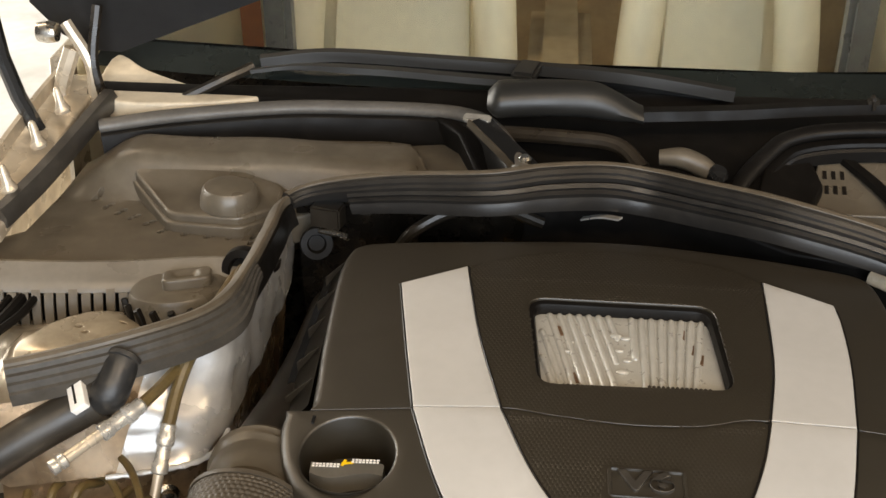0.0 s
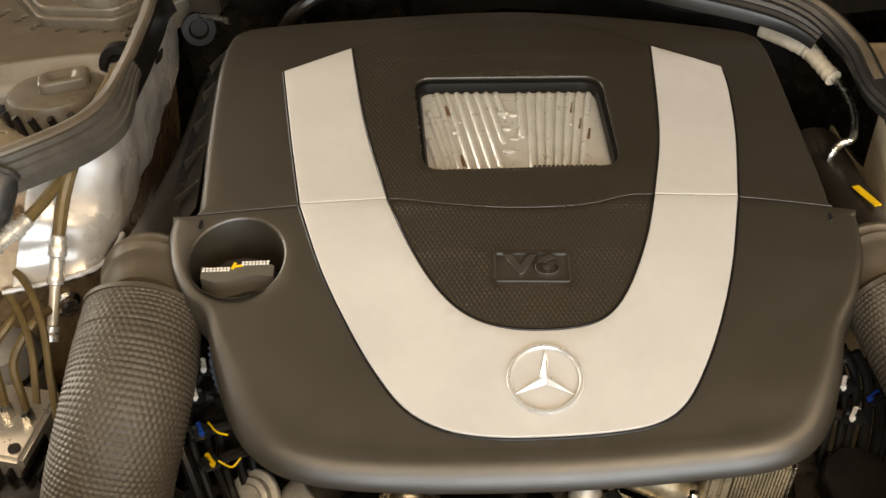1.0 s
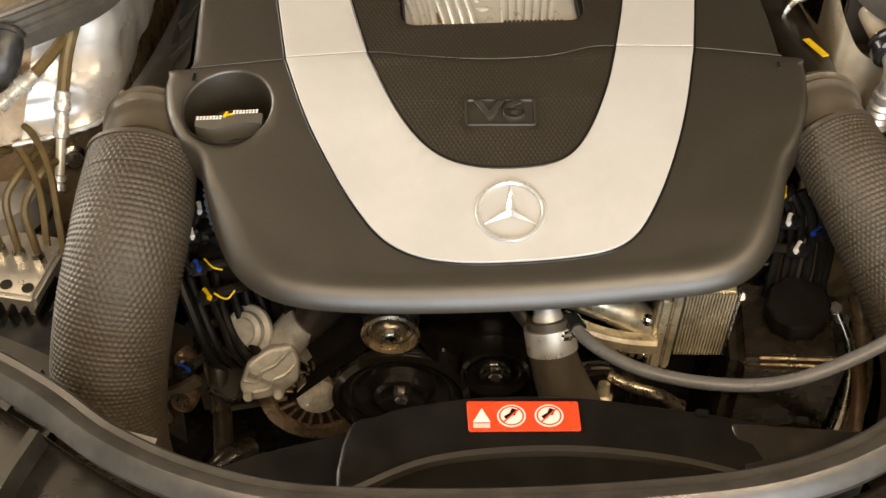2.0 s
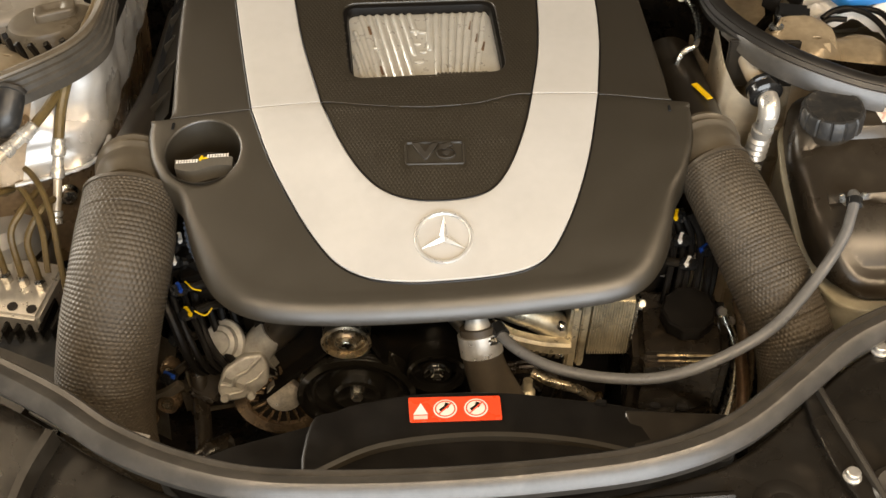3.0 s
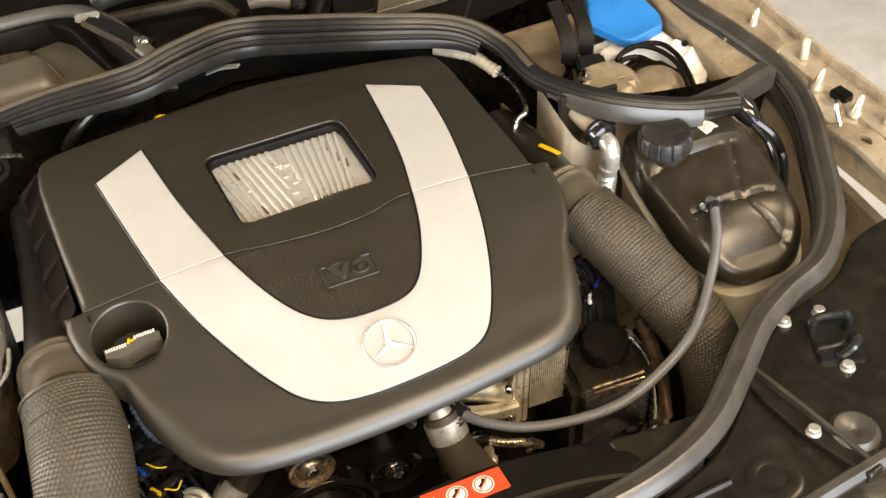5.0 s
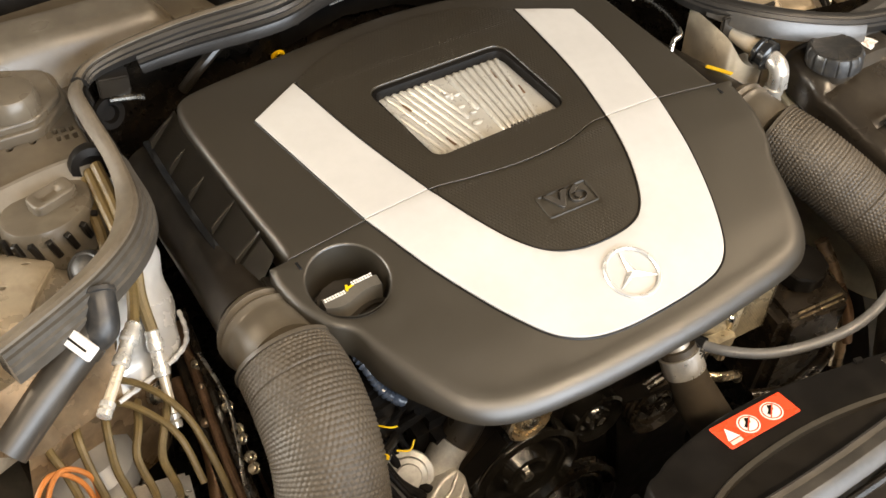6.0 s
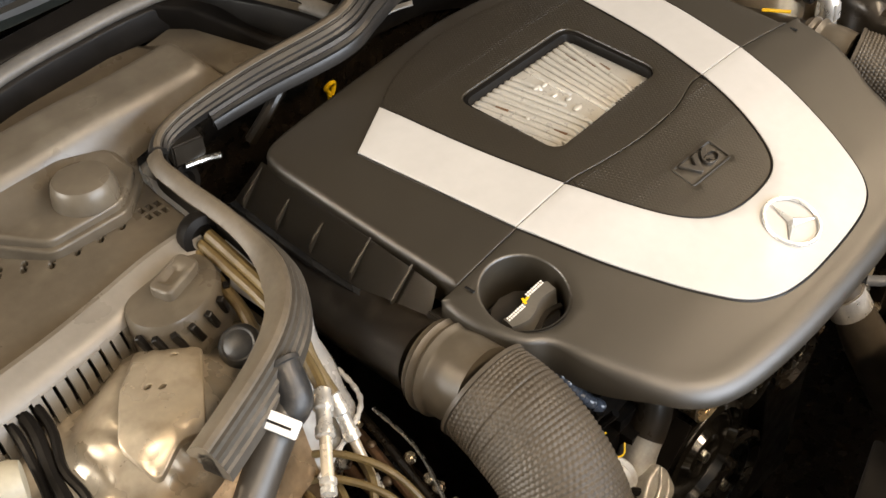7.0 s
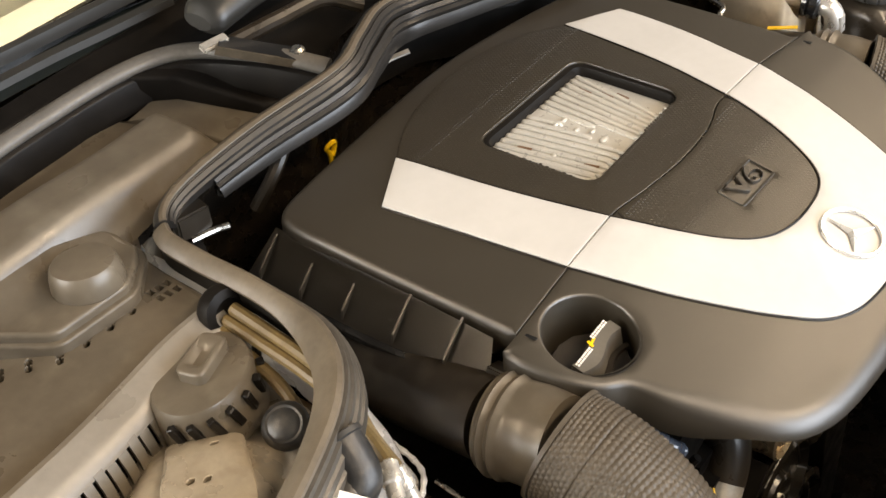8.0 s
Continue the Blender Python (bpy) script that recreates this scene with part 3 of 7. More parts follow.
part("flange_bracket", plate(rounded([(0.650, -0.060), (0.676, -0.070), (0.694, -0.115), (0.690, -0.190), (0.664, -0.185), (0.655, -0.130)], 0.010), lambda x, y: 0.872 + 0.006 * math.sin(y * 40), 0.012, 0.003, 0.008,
                             holes=[xy([(0.672 + 0.006 * math.cos(q), -0.118 + 0.011 * math.sin(q)) for q in (0, 1.57, 3.14, 4.71)], 3)], hole_r=0.001, hole_depth=0.006), SHADED_DUSTY, car, "bare metal bracket with a slot")
part("bracket_hook", tube([(0.662, -0.080, 0.876), (0.660, -0.072, 0.892), (0.664, -0.064, 0.900), (0.670, -0.064, 0.890)], 0.0035, seg=8), STEEL, car, "small bent hook")
part("edge_seal", sweep(spline([(-0.662, 0.262, 0.928), (-0.655, 0.29, 0.931), (-0.641, 0.37, 0.94), (-0.625, 0.53, 0.955)], 8), [(-0.009, -0.012), (0.009, -0.012), (0.011, 0.0), (0.006, 0.011), (-0.006, 0.011), (-0.011, 0)]), RUBBER, car, "black rubber wing seal")

# upper crossmember in front of the engine


def front_z(x, y):
    ridge = 0.006 * smooth(0.012, 0.0, abs((y + 0.53) - 0.25 * (x - 0.30)))
    return 0.832 - 0.02 * smooth(-0.46, -0.62, y) - 0.012 * smooth(0.30, 0.05, abs(x)) + ridge


FRONT = spline([(0.70, -0.20, 0), (0.60, -0.215, 0), (0.53, -0.262, 0), (0.45, -0.285, 0), (0.40, -0.315, 0), (0.345, -0.362, 0), (0.28, -0.412, 0), (0.20, -0.436, 0), (0.1, -0.448, 0), (0, -0.455, 0), (-0.12, -0.453, 0), (-0.22, -0.433, 0), (-0.30, -0.392, 0), (-0.37, -0.345, 0), (-0.45, -0.30, 0), (-0.56, -0.25, 0), (-0.70, -0.22, 0)], 4)
outline = [(v.x, v.y) for v in FRONT] + [(-0.70, -0.62), (-0.4, -0.68), (0.0, -0.70), (0.4, -0.68), (0.70, -0.62)]
cross = part("crossmember", plate(outline, front_z, 0.02, 0.006, 0.05), CROSSPAINT, car, "brown-black painted upper crossmember")
for y, xa, xb in ((-0.455, -0.25, 0.272), (-0.478, -0.25, 0.268)):
    part("rib", sweep(spline([(xa + (xb - xa) * k / 8, y + 0.012 * (k / 8 - 0.6), front_z(xa + (xb - xa) * k / 8, y)) for k in range(9)], 3), [(-0.0055, -0.004), (0.0055, -0.004), (0.0045, 0.0025), (0.0015, 0.0050), (-0.0015, 0.0050), (-0.0045, 0.0025)]), CROSSPAINT, car, "raised glossy rib")
# Added grey strip: the crossmember's front edge catching bluish daylight.
part("front_lip", sweep(spline([(-0.45, -0.525, 0.825), (0.0, -0.535, 0.822), (0.22, -0.521, 0.826), (0.325, -0.506, 0.836), (0.45, -0.490, 0.838)], 8), [(-0.008, -0.012), (0.008, -0.012), (0.009, 0.0), (0.004, 0.007), (-0.004, 0.007), (-0.009, 0.0)]), RUBBER, car, "grey strip standing in for the crossmember's lit front edge")
strap = part("strap", plate(rounded([(0.352, -0.342), (0.366, -0.334), (0.376, -0.377), (0.390, -0.428), (0.414, -0.505), (0.394, -0.510), (0.364, -0.432), (0.354, -0.385)], 0.004), lambda x, y: front_z(x, y) + 0.009, 0.015, 0.003, 0.012), CROSSPAINT, car, "black folded strap on the crossmember")
part("folded_edge", sweep(spline([(0.364, -0.336, 0.842), (0.374, -0.377, 0.843), (0.388, -0.428, 0.842), (0.411, -0.503, 0.836)], 6), [(-0.0030, -0.004), (0.0040, -0.004), (0.0030, 0.006), (0.0, 0.0075), (-0.0028, 0.005)]), PIPEBLACK, strap, "paler folded edge")
part("stiffener", sweep(spline([(-0.345, -0.372, 0.842), (-0.362, -0.43, 0.842), (-0.372, -0.52, 0.836)], 6), [(-0.007, -0.006), (0.007, -0.006), (0.004, 0.012), (-0.004, 0.012)]), DUCT, car)
part("round_pad", lathe([(0.034, 0.003), (0.032, 0.005), (0.026, 0.0065), (0.015, 0.0062), (0.013, 0.005), (0.004, 0.005)], Matrix.Translation((0.313, -0.463, 0.826)), seg=32), CROSSPAINT, car)
part("buffer", lathe([(0.026, 0), (0.027, 0.010), (0.021, 0.016), (0.008, 0.014), (0.003, 0.010)], Matrix.Translation((0.415, -0.455, 0.828))), RUBBER, car, "black rubber bonnet buffer")
bolt_mesh = to_mesh("bolt", lathe([(0.0085, 0), (0.0085, 0.0015), (0.0068, 0.0025), (0.0066, 0.007), (0.0055, 0.008), (0.001, 0.008)], seg=12), ALLOY)
for x, y in ((0.439, -0.297), (0.482, -0.301), (0.463, -0.380), (0.376, -0.440), (0.262, -0.507), (0.52, -0.40)):
    piece("bolt", bolt_mesh, pose(x, y, front_z(x, y) + (0.0085 if abs(y + 0.44) < 0.01 else 0.0), 6, 3, x * 300), car, "bright hexagon bolt")
latch = thing("bonnet_latch", (0.47, -0.345, 0.83), "glossy black bonnet catch on the crossmember", "latch")
part("plate", block((0.05, 0.06, 0.008), pose(0.473, -0.345, 0.829, 0, 0, -20)), GLOSS, latch)
part("arch", tube([(0.455, -0.325, 0.835), (0.455, -0.325, 0.858), (0.478, -0.33, 0.862), (0.492, -0.335, 0.855), (0.492, -0.335, 0.835)], 0.005, seg=8), GLOSS, latch)
part("hook", tube([(0.462, -0.365, 0.836), (0.475, -0.368, 0.85), (0.487, -0.36, 0.848), (0.49, -0.35, 0.838)], 0.006, seg=8), GLOSS, latch)

# cowl, glass, bonnet and cabin


def cowl_z(x, y):
    return 0.915 + 0.22 * (y - 0.36) - 0.03 * math.exp(-((x + 0.06) / 0.07) ** 2 - ((y - 0.43) / 0.04) ** 2)


part("cowl_panel", plate([(-0.66, 0.545), (-0.24, 0.545), (-0.185, 0.49), (-0.15, 0.40), (-0.10, 0.362), (0.0, 0.385), (0.07, 0.37), (0.18, 0.31), (0.30, 0.285), (0.36, 0.36), (0.66, 0.40), (0.66, 0.610), (0.3, 0.592), (-0.3, 0.580), (-0.52, 0.572), (-0.66, 0.572)], cowl_z, 0.025, 0.006, 0.05), BLACK, car, "black plastic cowl below the windscreen")
GLASS_OUT = Vector((0, -0.521, 0.854)) * 0.005
glass_rings = []
for k in range(7):
    f = k / 6
    row = [Vector((x * (1 - 0.15 * f), 0.643 + 0.697 * f + (0.05 + 0.03 * f) * (x / 0.7) ** 2, 0.970 + 0.430 * f)) for x in np.linspace(-0.68, 0.68, 13)]
    glass_rings.append([p + GLASS_OUT for p in row] + row[::-1])
glass_bm = bmesh.new()
quads(glass_bm, glass_rings)
bmesh.ops.recalc_face_normals(glass_bm, faces=glass_bm.faces)
pane = part("windscreen", glass_bm, PANE, car, "clear windscreen glass")
pane.visible_shadow = False
part("glass_edge", sheet([(x, 0.580 + 0.05 * (x / 0.7) ** 2, 0.957) for x in np.linspace(-0.68, 0.68, 13)], [(x, 0.641 + 0.05 * (x / 0.7) ** 2, 0.973) for x in np.linspace(-0.68, 0.68, 13)], 0.006, 1), FRIT, car, "dark edge band of the windscreen, green-grey reflection in its colour")
part("scuttle_corner", plate(xy([(-0.650, 0.640), (-0.606, 0.610), (-0.562, 0.588), (-0.495, 0.560), (-0.440, 0.545), (-0.520, 0.520), (-0.610, 0.515), (-0.652, 0.560)], 4), lambda x, y: 0.956 + 0.012 * smooth(0.56, 0.64, y), 0.015, 0.004, 0.02), CREAMY, car, "cream painted scuttle corner")
part("dashboard", block((1.3, 0.26, 0.20), pose(0, 0.815, 0.655, -7), bevel=0.02, seg=3), CREAM, car, "cream dashboard top")
part("bulkhead", block((1.34, 0.03, 0.64), pose(0, 0.70, 0.30), bevel=0.005), DARK, car)
part("cabin_floor", block((1.36, 1.6, 0.04), pose(0, 1.50, 0.28), bevel=0.01), SHADED_TAN, car)
part("cabin_wall", block((1.36, 0.04, 1.0), pose(0, 2.3, 0.30), bevel=0.01), SHADED_TAN, car)
for sx in (-1, 1):
    part("cabin_side", sheet([(sx * 0.70, 0.62, 0.98), (sx * 0.72, 1.4, 1.0), (sx * 0.70, 2.3, 1.0)], [(sx * 0.70, 0.62, 0.28), (sx * 0.72, 1.4, 0.28), (sx * 0.70, 2.3, 0.28)], 0.02), CREAM, car)
    seat_x, seat_w = (-0.375, 0.40) if sx < 0 else (0.235, 0.32)
    part("seat_back", block((seat_w, 0.14, 0.66), pose(seat_x, 1.47, 0.46, -14), bevel=0.06, seg=4, taper=0.9), CREAM, car, "cream leather front seat back")
    for side in (-1, 1):
        part("seat_bolster", tube([(seat_x + side * (seat_w / 2 - 0.005), 1.42, 0.46), (seat_x + side * (seat_w / 2 - 0.01), 1.40, 0.70), (seat_x + side * (seat_w / 2 - 0.04), 1.48, 0.98), (seat_x + side * 0.08, 1.56, 1.12)], 0.042, seg=14), CREAM, car, "cream seat bolster")
    part("seat_cushion", block((seat_w, 0.48, 0.16), pose(seat_x, 1.22, 0.36, 6), bevel=0.06, seg=4), CREAM, car, "cream leather seat cushion")
    part("head_restraint", block((0.24, 0.10, 0.17), pose(seat_x, 1.68, 1.12, -10), bevel=0.04, seg=4), CREAM, car)
    bx = -0.585 if sx < 0 else 0.425
    part("pillar_trim", block((0.05, 0.05, 0.75), pose(bx + 0.02, 1.22, 0.50, 0, 0, 0), bevel=0.012), GREYHOSE, car, "blue-grey pillar trim")
    part("seat_belt", sheet([(bx - 0.075 * (1 if sx < 0 else -1.3), 1.30, 1.2), (bx - 0.035 * (1 if sx < 0 else -3.0), 1.30, 1.2)], [(bx - 0.065 * (1 if sx < 0 else -1.6), 1.28, 0.45), (bx - 0.025 * (1 if sx < 0 else -4.0), 1.28, 0.45)], 0.002), ORANGE, car, "orange-brown seat belt")
part("console", block((0.13, 0.9, 0.36), pose(-0.06, 1.35, 0.32), bevel=0.03), SHADED_TAN, car, "centre console, tan for the shade between the seats")
part("roof", sheet([(x, 1.33, 1.41) for x in np.linspace(-0.58, 0.58, 7)], [(x, 2.4, 1.42) for x in np.linspace(-0.58, 0.58, 7)], 0.02, 3), PAINT, car)


def bonnet_pt(u, v):
    """u across, v from the hinge to the front edge."""
    x = u * 0.74 * (1 - 0.12 * v)
    edge = float(np.interp(abs(u) * 0.74, (0, 0.36, 0.45, 0.563, 0.649, 0.704, 0.74), (1.120, 1.095, 1.059, 1.014, 0.979, 1.009, 1.050)))
    return (x, 0.60 - 0.27 * v, 1.115 + 1.02 * v + (edge - 1.115) * (1 - v) ** 3 - 0.03 * u * u * v)


bm = bmesh.new()
us, vs = np.linspace(-1, 1, 41), np.linspace(0, 1, 17)
grid = [[bm.verts.new(bonnet_pt(u, v)) for u in us] for v in vs]
faces = [bm.faces.new((a[i], a[i + 1], b[i + 1], b[i])) for a, b in zip(grid, grid[1:]) for i in range(40)]
bmesh.ops.solidify(bm, geom=faces, thickness=0.03)
part("bonnet", bm, LINER, car, "raised bonnet with a black insulated underside")
for sx in (-1, 1):
    hinge = part("bonnet_hinge", tube([(sx * 0.70, 0.53, 0.90), (sx * 0.69, 0.54, 0.96), (sx * 0.672, 0.55, 1.01)], 0.011, seg=8), PAINT, car, "champagne painted hinge arm")
    part("link", tube([(sx * 0.655, 0.55, 0.93), (sx * 0.652, 0.55, 0.99), (sx * 0.68, 0.56, 1.04)], 0.008, seg=8), PAINT, hinge)
    part("link", tube([(sx * 0.635, 0.55, 0.925), (sx * 0.648, 0.55, 0.99), (sx * 0.64, 0.57, 1.06)], 0.007, seg=8), DARK, hinge)
    part("pivot", lathe([(0.012, -0.012), (0.014, 0), (0.012, 0.012)], aim((sx * 0.70, 0.55, 1.03), (1, 0, 0)), seg=12), STEEL, hinge)
    part("gas_strut", tube([(sx * 0.675, 0.45, 0.91), (sx * 0.716, 0.45, 1.036), (sx * 0.74, 0.48, 1.25)], 0.010, seg=10, n=3), GLOSS, car, "black gas strut")

# outer body round the bay and cabin
def arch(cy, r, n=14):
    return [(cy - r * math.cos(math.pi * k / n), 0.24 + r * math.sin(math.pi * k / n)) for k in range(n + 1)]


for sx in (-1, 1):
    low_top = 0.715 if sx > 0 else 0.775
    side = [(-0.72, 0.24)] + arch(0.12, 0.37) + arch(2.95, 0.37) + [(3.78, 0.26), (3.84, 0.60), (3.80, 0.97), (2.90, 1.0), (1.4, 0.985), (0.63, 0.965), (0.61, low_top), (-0.60, low_top), (-0.72, 0.66)]
    skin = plate(side, lambda x, y: 0.0, 0.12, 0.008, 0.010)
    bmesh.ops.transform(skin, matrix=Matrix(((0, 0, sx, sx * 0.742), (1, 0, 0, 0), (0, 1, 0, 0), (0, 0, 0, 1))), verts=skin.verts)
    part("body_side", skin, PAINT, car, "champagne metallic body side")
    part("pillar", tube([(sx * 0.69, 2.42, 0.99), (sx * 0.60, 2.40, 1.40)], 0.03, seg=10, n=2), PAINT, car)
    part("pillar", tube([(sx * 0.70, 1.62, 0.98), (sx * 0.60, 1.60, 1.40)], 0.03, seg=10, n=2), PAINT, car)
part("bumper", sheet([(x, -0.86 + 0.18 * (x / 0.74) ** 2, 0.80) for x in np.linspace(-0.74, 0.74, 15)], [(x, -0.84 + 0.18 * (x / 0.74) ** 2, 0.24) for x in np.linspace(-0.74, 0.74, 15)], 0.02, 2), PAINT, car, "champagne front bumper")
part("rear_glass", sheet([(x, 2.42, 1.41) for x in np.linspace(-0.58, 0.58, 7)], [(x, 2.98, 1.0) for x in np.linspace(-0.66, 0.66, 7)], 0.005, 2), GLOSS, car, "dark rear window")
part("boot_lid", sheet([(x, 2.98, 1.0) for x in np.linspace(-0.74, 0.74, 7)], [(x, 3.80, 0.97) for x in np.linspace(-0.74, 0.74, 7)], 0.02, 2), PAINT, car, "champagne boot lid")
part("rear_panel", sheet([(x, 3.80, 0.97) for x in np.linspace(-0.74, 0.74, 7)], [(x, 3.80, 0.26) for x in np.linspace(-0.74, 0.74, 7)], 0.02, 2), PAINT, car, "champagne rear panel")

for sx in (-1, 1):
    for wy in (0.12, 2.95):
        wheel = part("wheel", lathe([(0.24, -0.10), (0.30, -0.11), (0.325, -0.085), (0.328, 0.0), (0.325, 0.085), (0.30, 0.11), (0.24, 0.10)], aim((sx * 0.645, wy, 0.328), (1, 0, 0)), seg=40), RUBBER, car, "black road tyre")
        part("rim", lathe([(0.24, -0.09), (0.235, 0.06), (0.10, 0.075), (0.06, 0.09), (0.001, 0.09)], aim((sx * 0.645, wy, 0.328), (sx, 0, 0)), seg=40), ALLOY, wheel)


# ---- engine cover ----
def lerp_list(y, ys, zs):
    return float(np.interp(y, ys, zs))


def top_z(x, y):
    return lerp_list(y, (-0.30, -0.25, -0.167, -0.05, 0.0, 0.1, 0.2, 0.29), (0.828, 0.845, 0.869, 0.896, 0.905, 0.914, 0.921, 0.921)) - 0.006 * (x / 0.28) ** 2


SEAM = xy([(-0.30, 0.000), (-0.27, 0.001), (-0.186, 0.007), (-0.109, 0.011), (-0.06, 0.004), (0.0, -0.002), (0.06, 0.001), (0.10, 0.012), (0.123, 0.013), (0.194, 0.012), (0.27, 0.003), (0.30, 0.000)], 6, False)


def seam_y(x):
    return float(np.interp(x, [p[0] for p in SEAM], [p[1] for p in SEAM]))


def cover_r(x, y):
    if abs(y - seam_y(x)) < 0.004:
        return 0.0006
    return 0.008 + 0.016 * smooth(-0.08, -0.19, y)


GAP = 0.0006
front_edge = xy([(-0.296, 0.0 - GAP), (-0.297, -0.02), (-0.290, -0.052), (-0.275, -0.080), (-0.257, -0.098), (-0.248, -0.13), (-0.229, -0.18), (-0.209, -0.211), (-0.178, -0.231), (-0.130, -0.241), (-0.05, -0.2445), (0.05, -0.242), (0.13, -0.235), (0.19, -0.227), (0.222, -0.213), (0.243, -0.187), (0.257, -0.15), (0.266, -0.11), (0.279, -0.085), (0.291, -0.05), (0.294, -0.015), (0.293, 0.0 - GAP)], 5, False)
seam_back = [(x, y - GAP) for x, y in SEAM[::-1] if -0.292 < x < 0.289]
rear_edge = xy([(0.274, seam_y(0.274) + GAP), (0.272, 0.04), (0.267, 0.09), (0.262, 0.14), (0.257, 0.19), (0.252, 0.228), (0.240, 0.247), (0.205, 0.258), (0.118, 0.274), (0.0, 0.287), (-0.139, 0.280), (-0.235, 0.273), (-0.268, 0.266), (-0.280, 0.248), (-0.284, 0.20), (-0.281, 0.10), (-0.277, 0.04), (-0.275, seam_y(-0.275) + GAP)], 5, False)
seam_fwd = [(x, y + GAP) for x, y in SEAM if -0.271 < x < 0.270]
WINDOW = rounded([(-0.091, 0.171), (0.087, 0.170), (0.097, 0.050), (-0.078, 0.046)], 0.018)
FILL = [(-0.235 + 0.0405 * math.cos(a), -0.0455 + 0.0405 * math.sin(a)) for a in np.linspace(0, 2 * math.pi, 41)[:-1]]

cover = thing("engine_cover", (0, 0, 0.80), "matte black engine cover with a satin silver U-shaped inlay", "engine cover")
part("front_shell", plate(front_edge + seam_back, top_z, 0.012, cover_r, lambda x, y: 0.004 + 0.028 * smooth(-0.20, -0.12, y), holes=[FILL], hole_r=0.003, hole_depth=0.05, flare=0.001, turn=68), MATTE, cover)
part("rear_shell", plate(rear_edge + seam_fwd, top_z, 0.012, cover_r, 0.028, holes=[WINDOW], hole_r=0.004, hole_depth=0.008), MATTE, cover)

OUT_L = [(-0.217, 0.1865), (-0.200, 0.088), (-0.185, 0.0075)]
OUT_F = [(-0.185, 0.0075), (-0.162, -0.059), (-0.136, -0.114), (-0.112, -0.156), (-0.088, -0.186), (-0.058, -0.203), (-0.021, -0.2095), (0.022, -0.2095), (0.070, -0.206), (0.105, -0.199), (0.128, -0.184), (0.146, -0.155), (0.164, -0.112), (0.180, -0.058), (0.194, 0.012)]
OUT_R = [(0.194, 0.012), (0.203, 0.088), (0.2055, 0.150), (0.2035, 0.184)]
INN_L = [(-0.154, 0.220), (-0.135, 0.108), (-0.110, 0.011)]
INN_F = [(-0.110, 0.011), (-0.085, -0.048), (-0.061, -0.087), (-0.037, -0.109), (-0.008, -0.1195), (0.026, -0.1215), (0.058, -0.117), (0.079, -0.104), (0.096, -0.077), (0.112, -0.034), (0.123, 0.013)]
INN_R = [(0.123, 0.013), (0.135, 0.091), (0.140, 0.216)]


def cut(line, shift):
    return [(x, y + shift) for x, y in xy(line, 5, False)]


def raised(h):
    return lambda x, y: top_z(x, y) + h


for name, outer, inner, s in (("left", OUT_L, INN_L, GAP), ("front", OUT_F, INN_F, -GAP), ("right", OUT_R, INN_R, GAP)):
    loop = cut(outer, s) + cut(inner, s)[::-1]
    part("inlay", plate(loop, raised(0.0022), 0.012, 0.0009, 0.004), SATIN, cover, "satin silver inlay")

for line, shift, way in ((OUT_L, GAP, 1), (OUT_F, -GAP, 1), (OUT_R, GAP, 1), (INN_L, GAP, -1), (INN_F, -GAP, -1), (INN_R, GAP, -1)):
    ln = cut(line, shift)
    off = []
    for i, (x, y) in enumerate(ln):
        t = Vector((ln[min(i + 1, len(ln) - 1)][0] - ln[max(i - 1, 0)][0], ln[min(i + 1, len(ln) - 1)][1] - ln[max(i - 1, 0)][1])).normalized()
        n = Vector((t.y, -t.x))
        if n.dot(Vector((x - 0.01, y - 0.12))) < 0:
            n = -n
        off.append((x + n.x * 0.0012 * way, y + n.y * 0.0012 * way))
    # A black bead paints the dark of the gap; no groove is cut.
    part("edge_groove", tube([(x, y, top_z(x, y) + (0.0002 if way > 0 else 0.0012)) for x, y in off[::2]], 0.0012, seg=6, n=3), VOID_BLACK, cover, "thin black bead standing in for the shadow gap beside the inlay")

arc = xy([(-0.151, 0.222), (-0.10, 0.248), (-0.03, 0.262), (0.04, 0.260), (0.10, 0.244), (0.138, 0.219)], 5, False)
inner_l = [(x + 0.0013, y) for x, y in cut(INN_L, GAP)]
inner_r = [(x - 0.0013, y) for x, y in cut(INN_R, GAP)]
mid_seam = [(x, y + GAP) for x, y in SEAM if -0.106 < x < 0.119]
rear_loop = inner_l[1:] + mid_seam + inner_r[:-1] + arc[::-1]
part("textured_panel", plate(rear_loop, raised(0.0012), 0.012, 0.0008, 0.003, holes=[[(x * 1.0, y) for x, y in WINDOW]], hole_r=0.0015, hole_depth=0.003), WEAVE, cover, "fine dimpled black panel")
REAR_PANEL = rear_loop
inner_f = []
for (x, y) in cut(INN_F, -GAP):
    d = Vector((x - 0.01, y - 0.02)).normalized() * 0.0013
    inner_f.append((x - d.x, y - d.y))
PLATE = rounded([(-0.0165, -0.049), (0.0450, -0.050), (0.0455, -0.0765), (-0.016, -0.0755)], 0.003)
part("textured_panel", plate(inner_f[1:-1] + [(x, y - 2 * GAP) for x, y in mid_seam[::-1]], raised(0.0012), 0.012, 0.0008, 0.003, holes=[PLATE], hole_r=0.001, hole_depth=0.003), WEAVE, cover, "fine dimpled black panel")
FRONT_PANEL = inner_f[1:-1] + [(x, y - 2 * GAP) for x, y in mid_seam[::-1]]



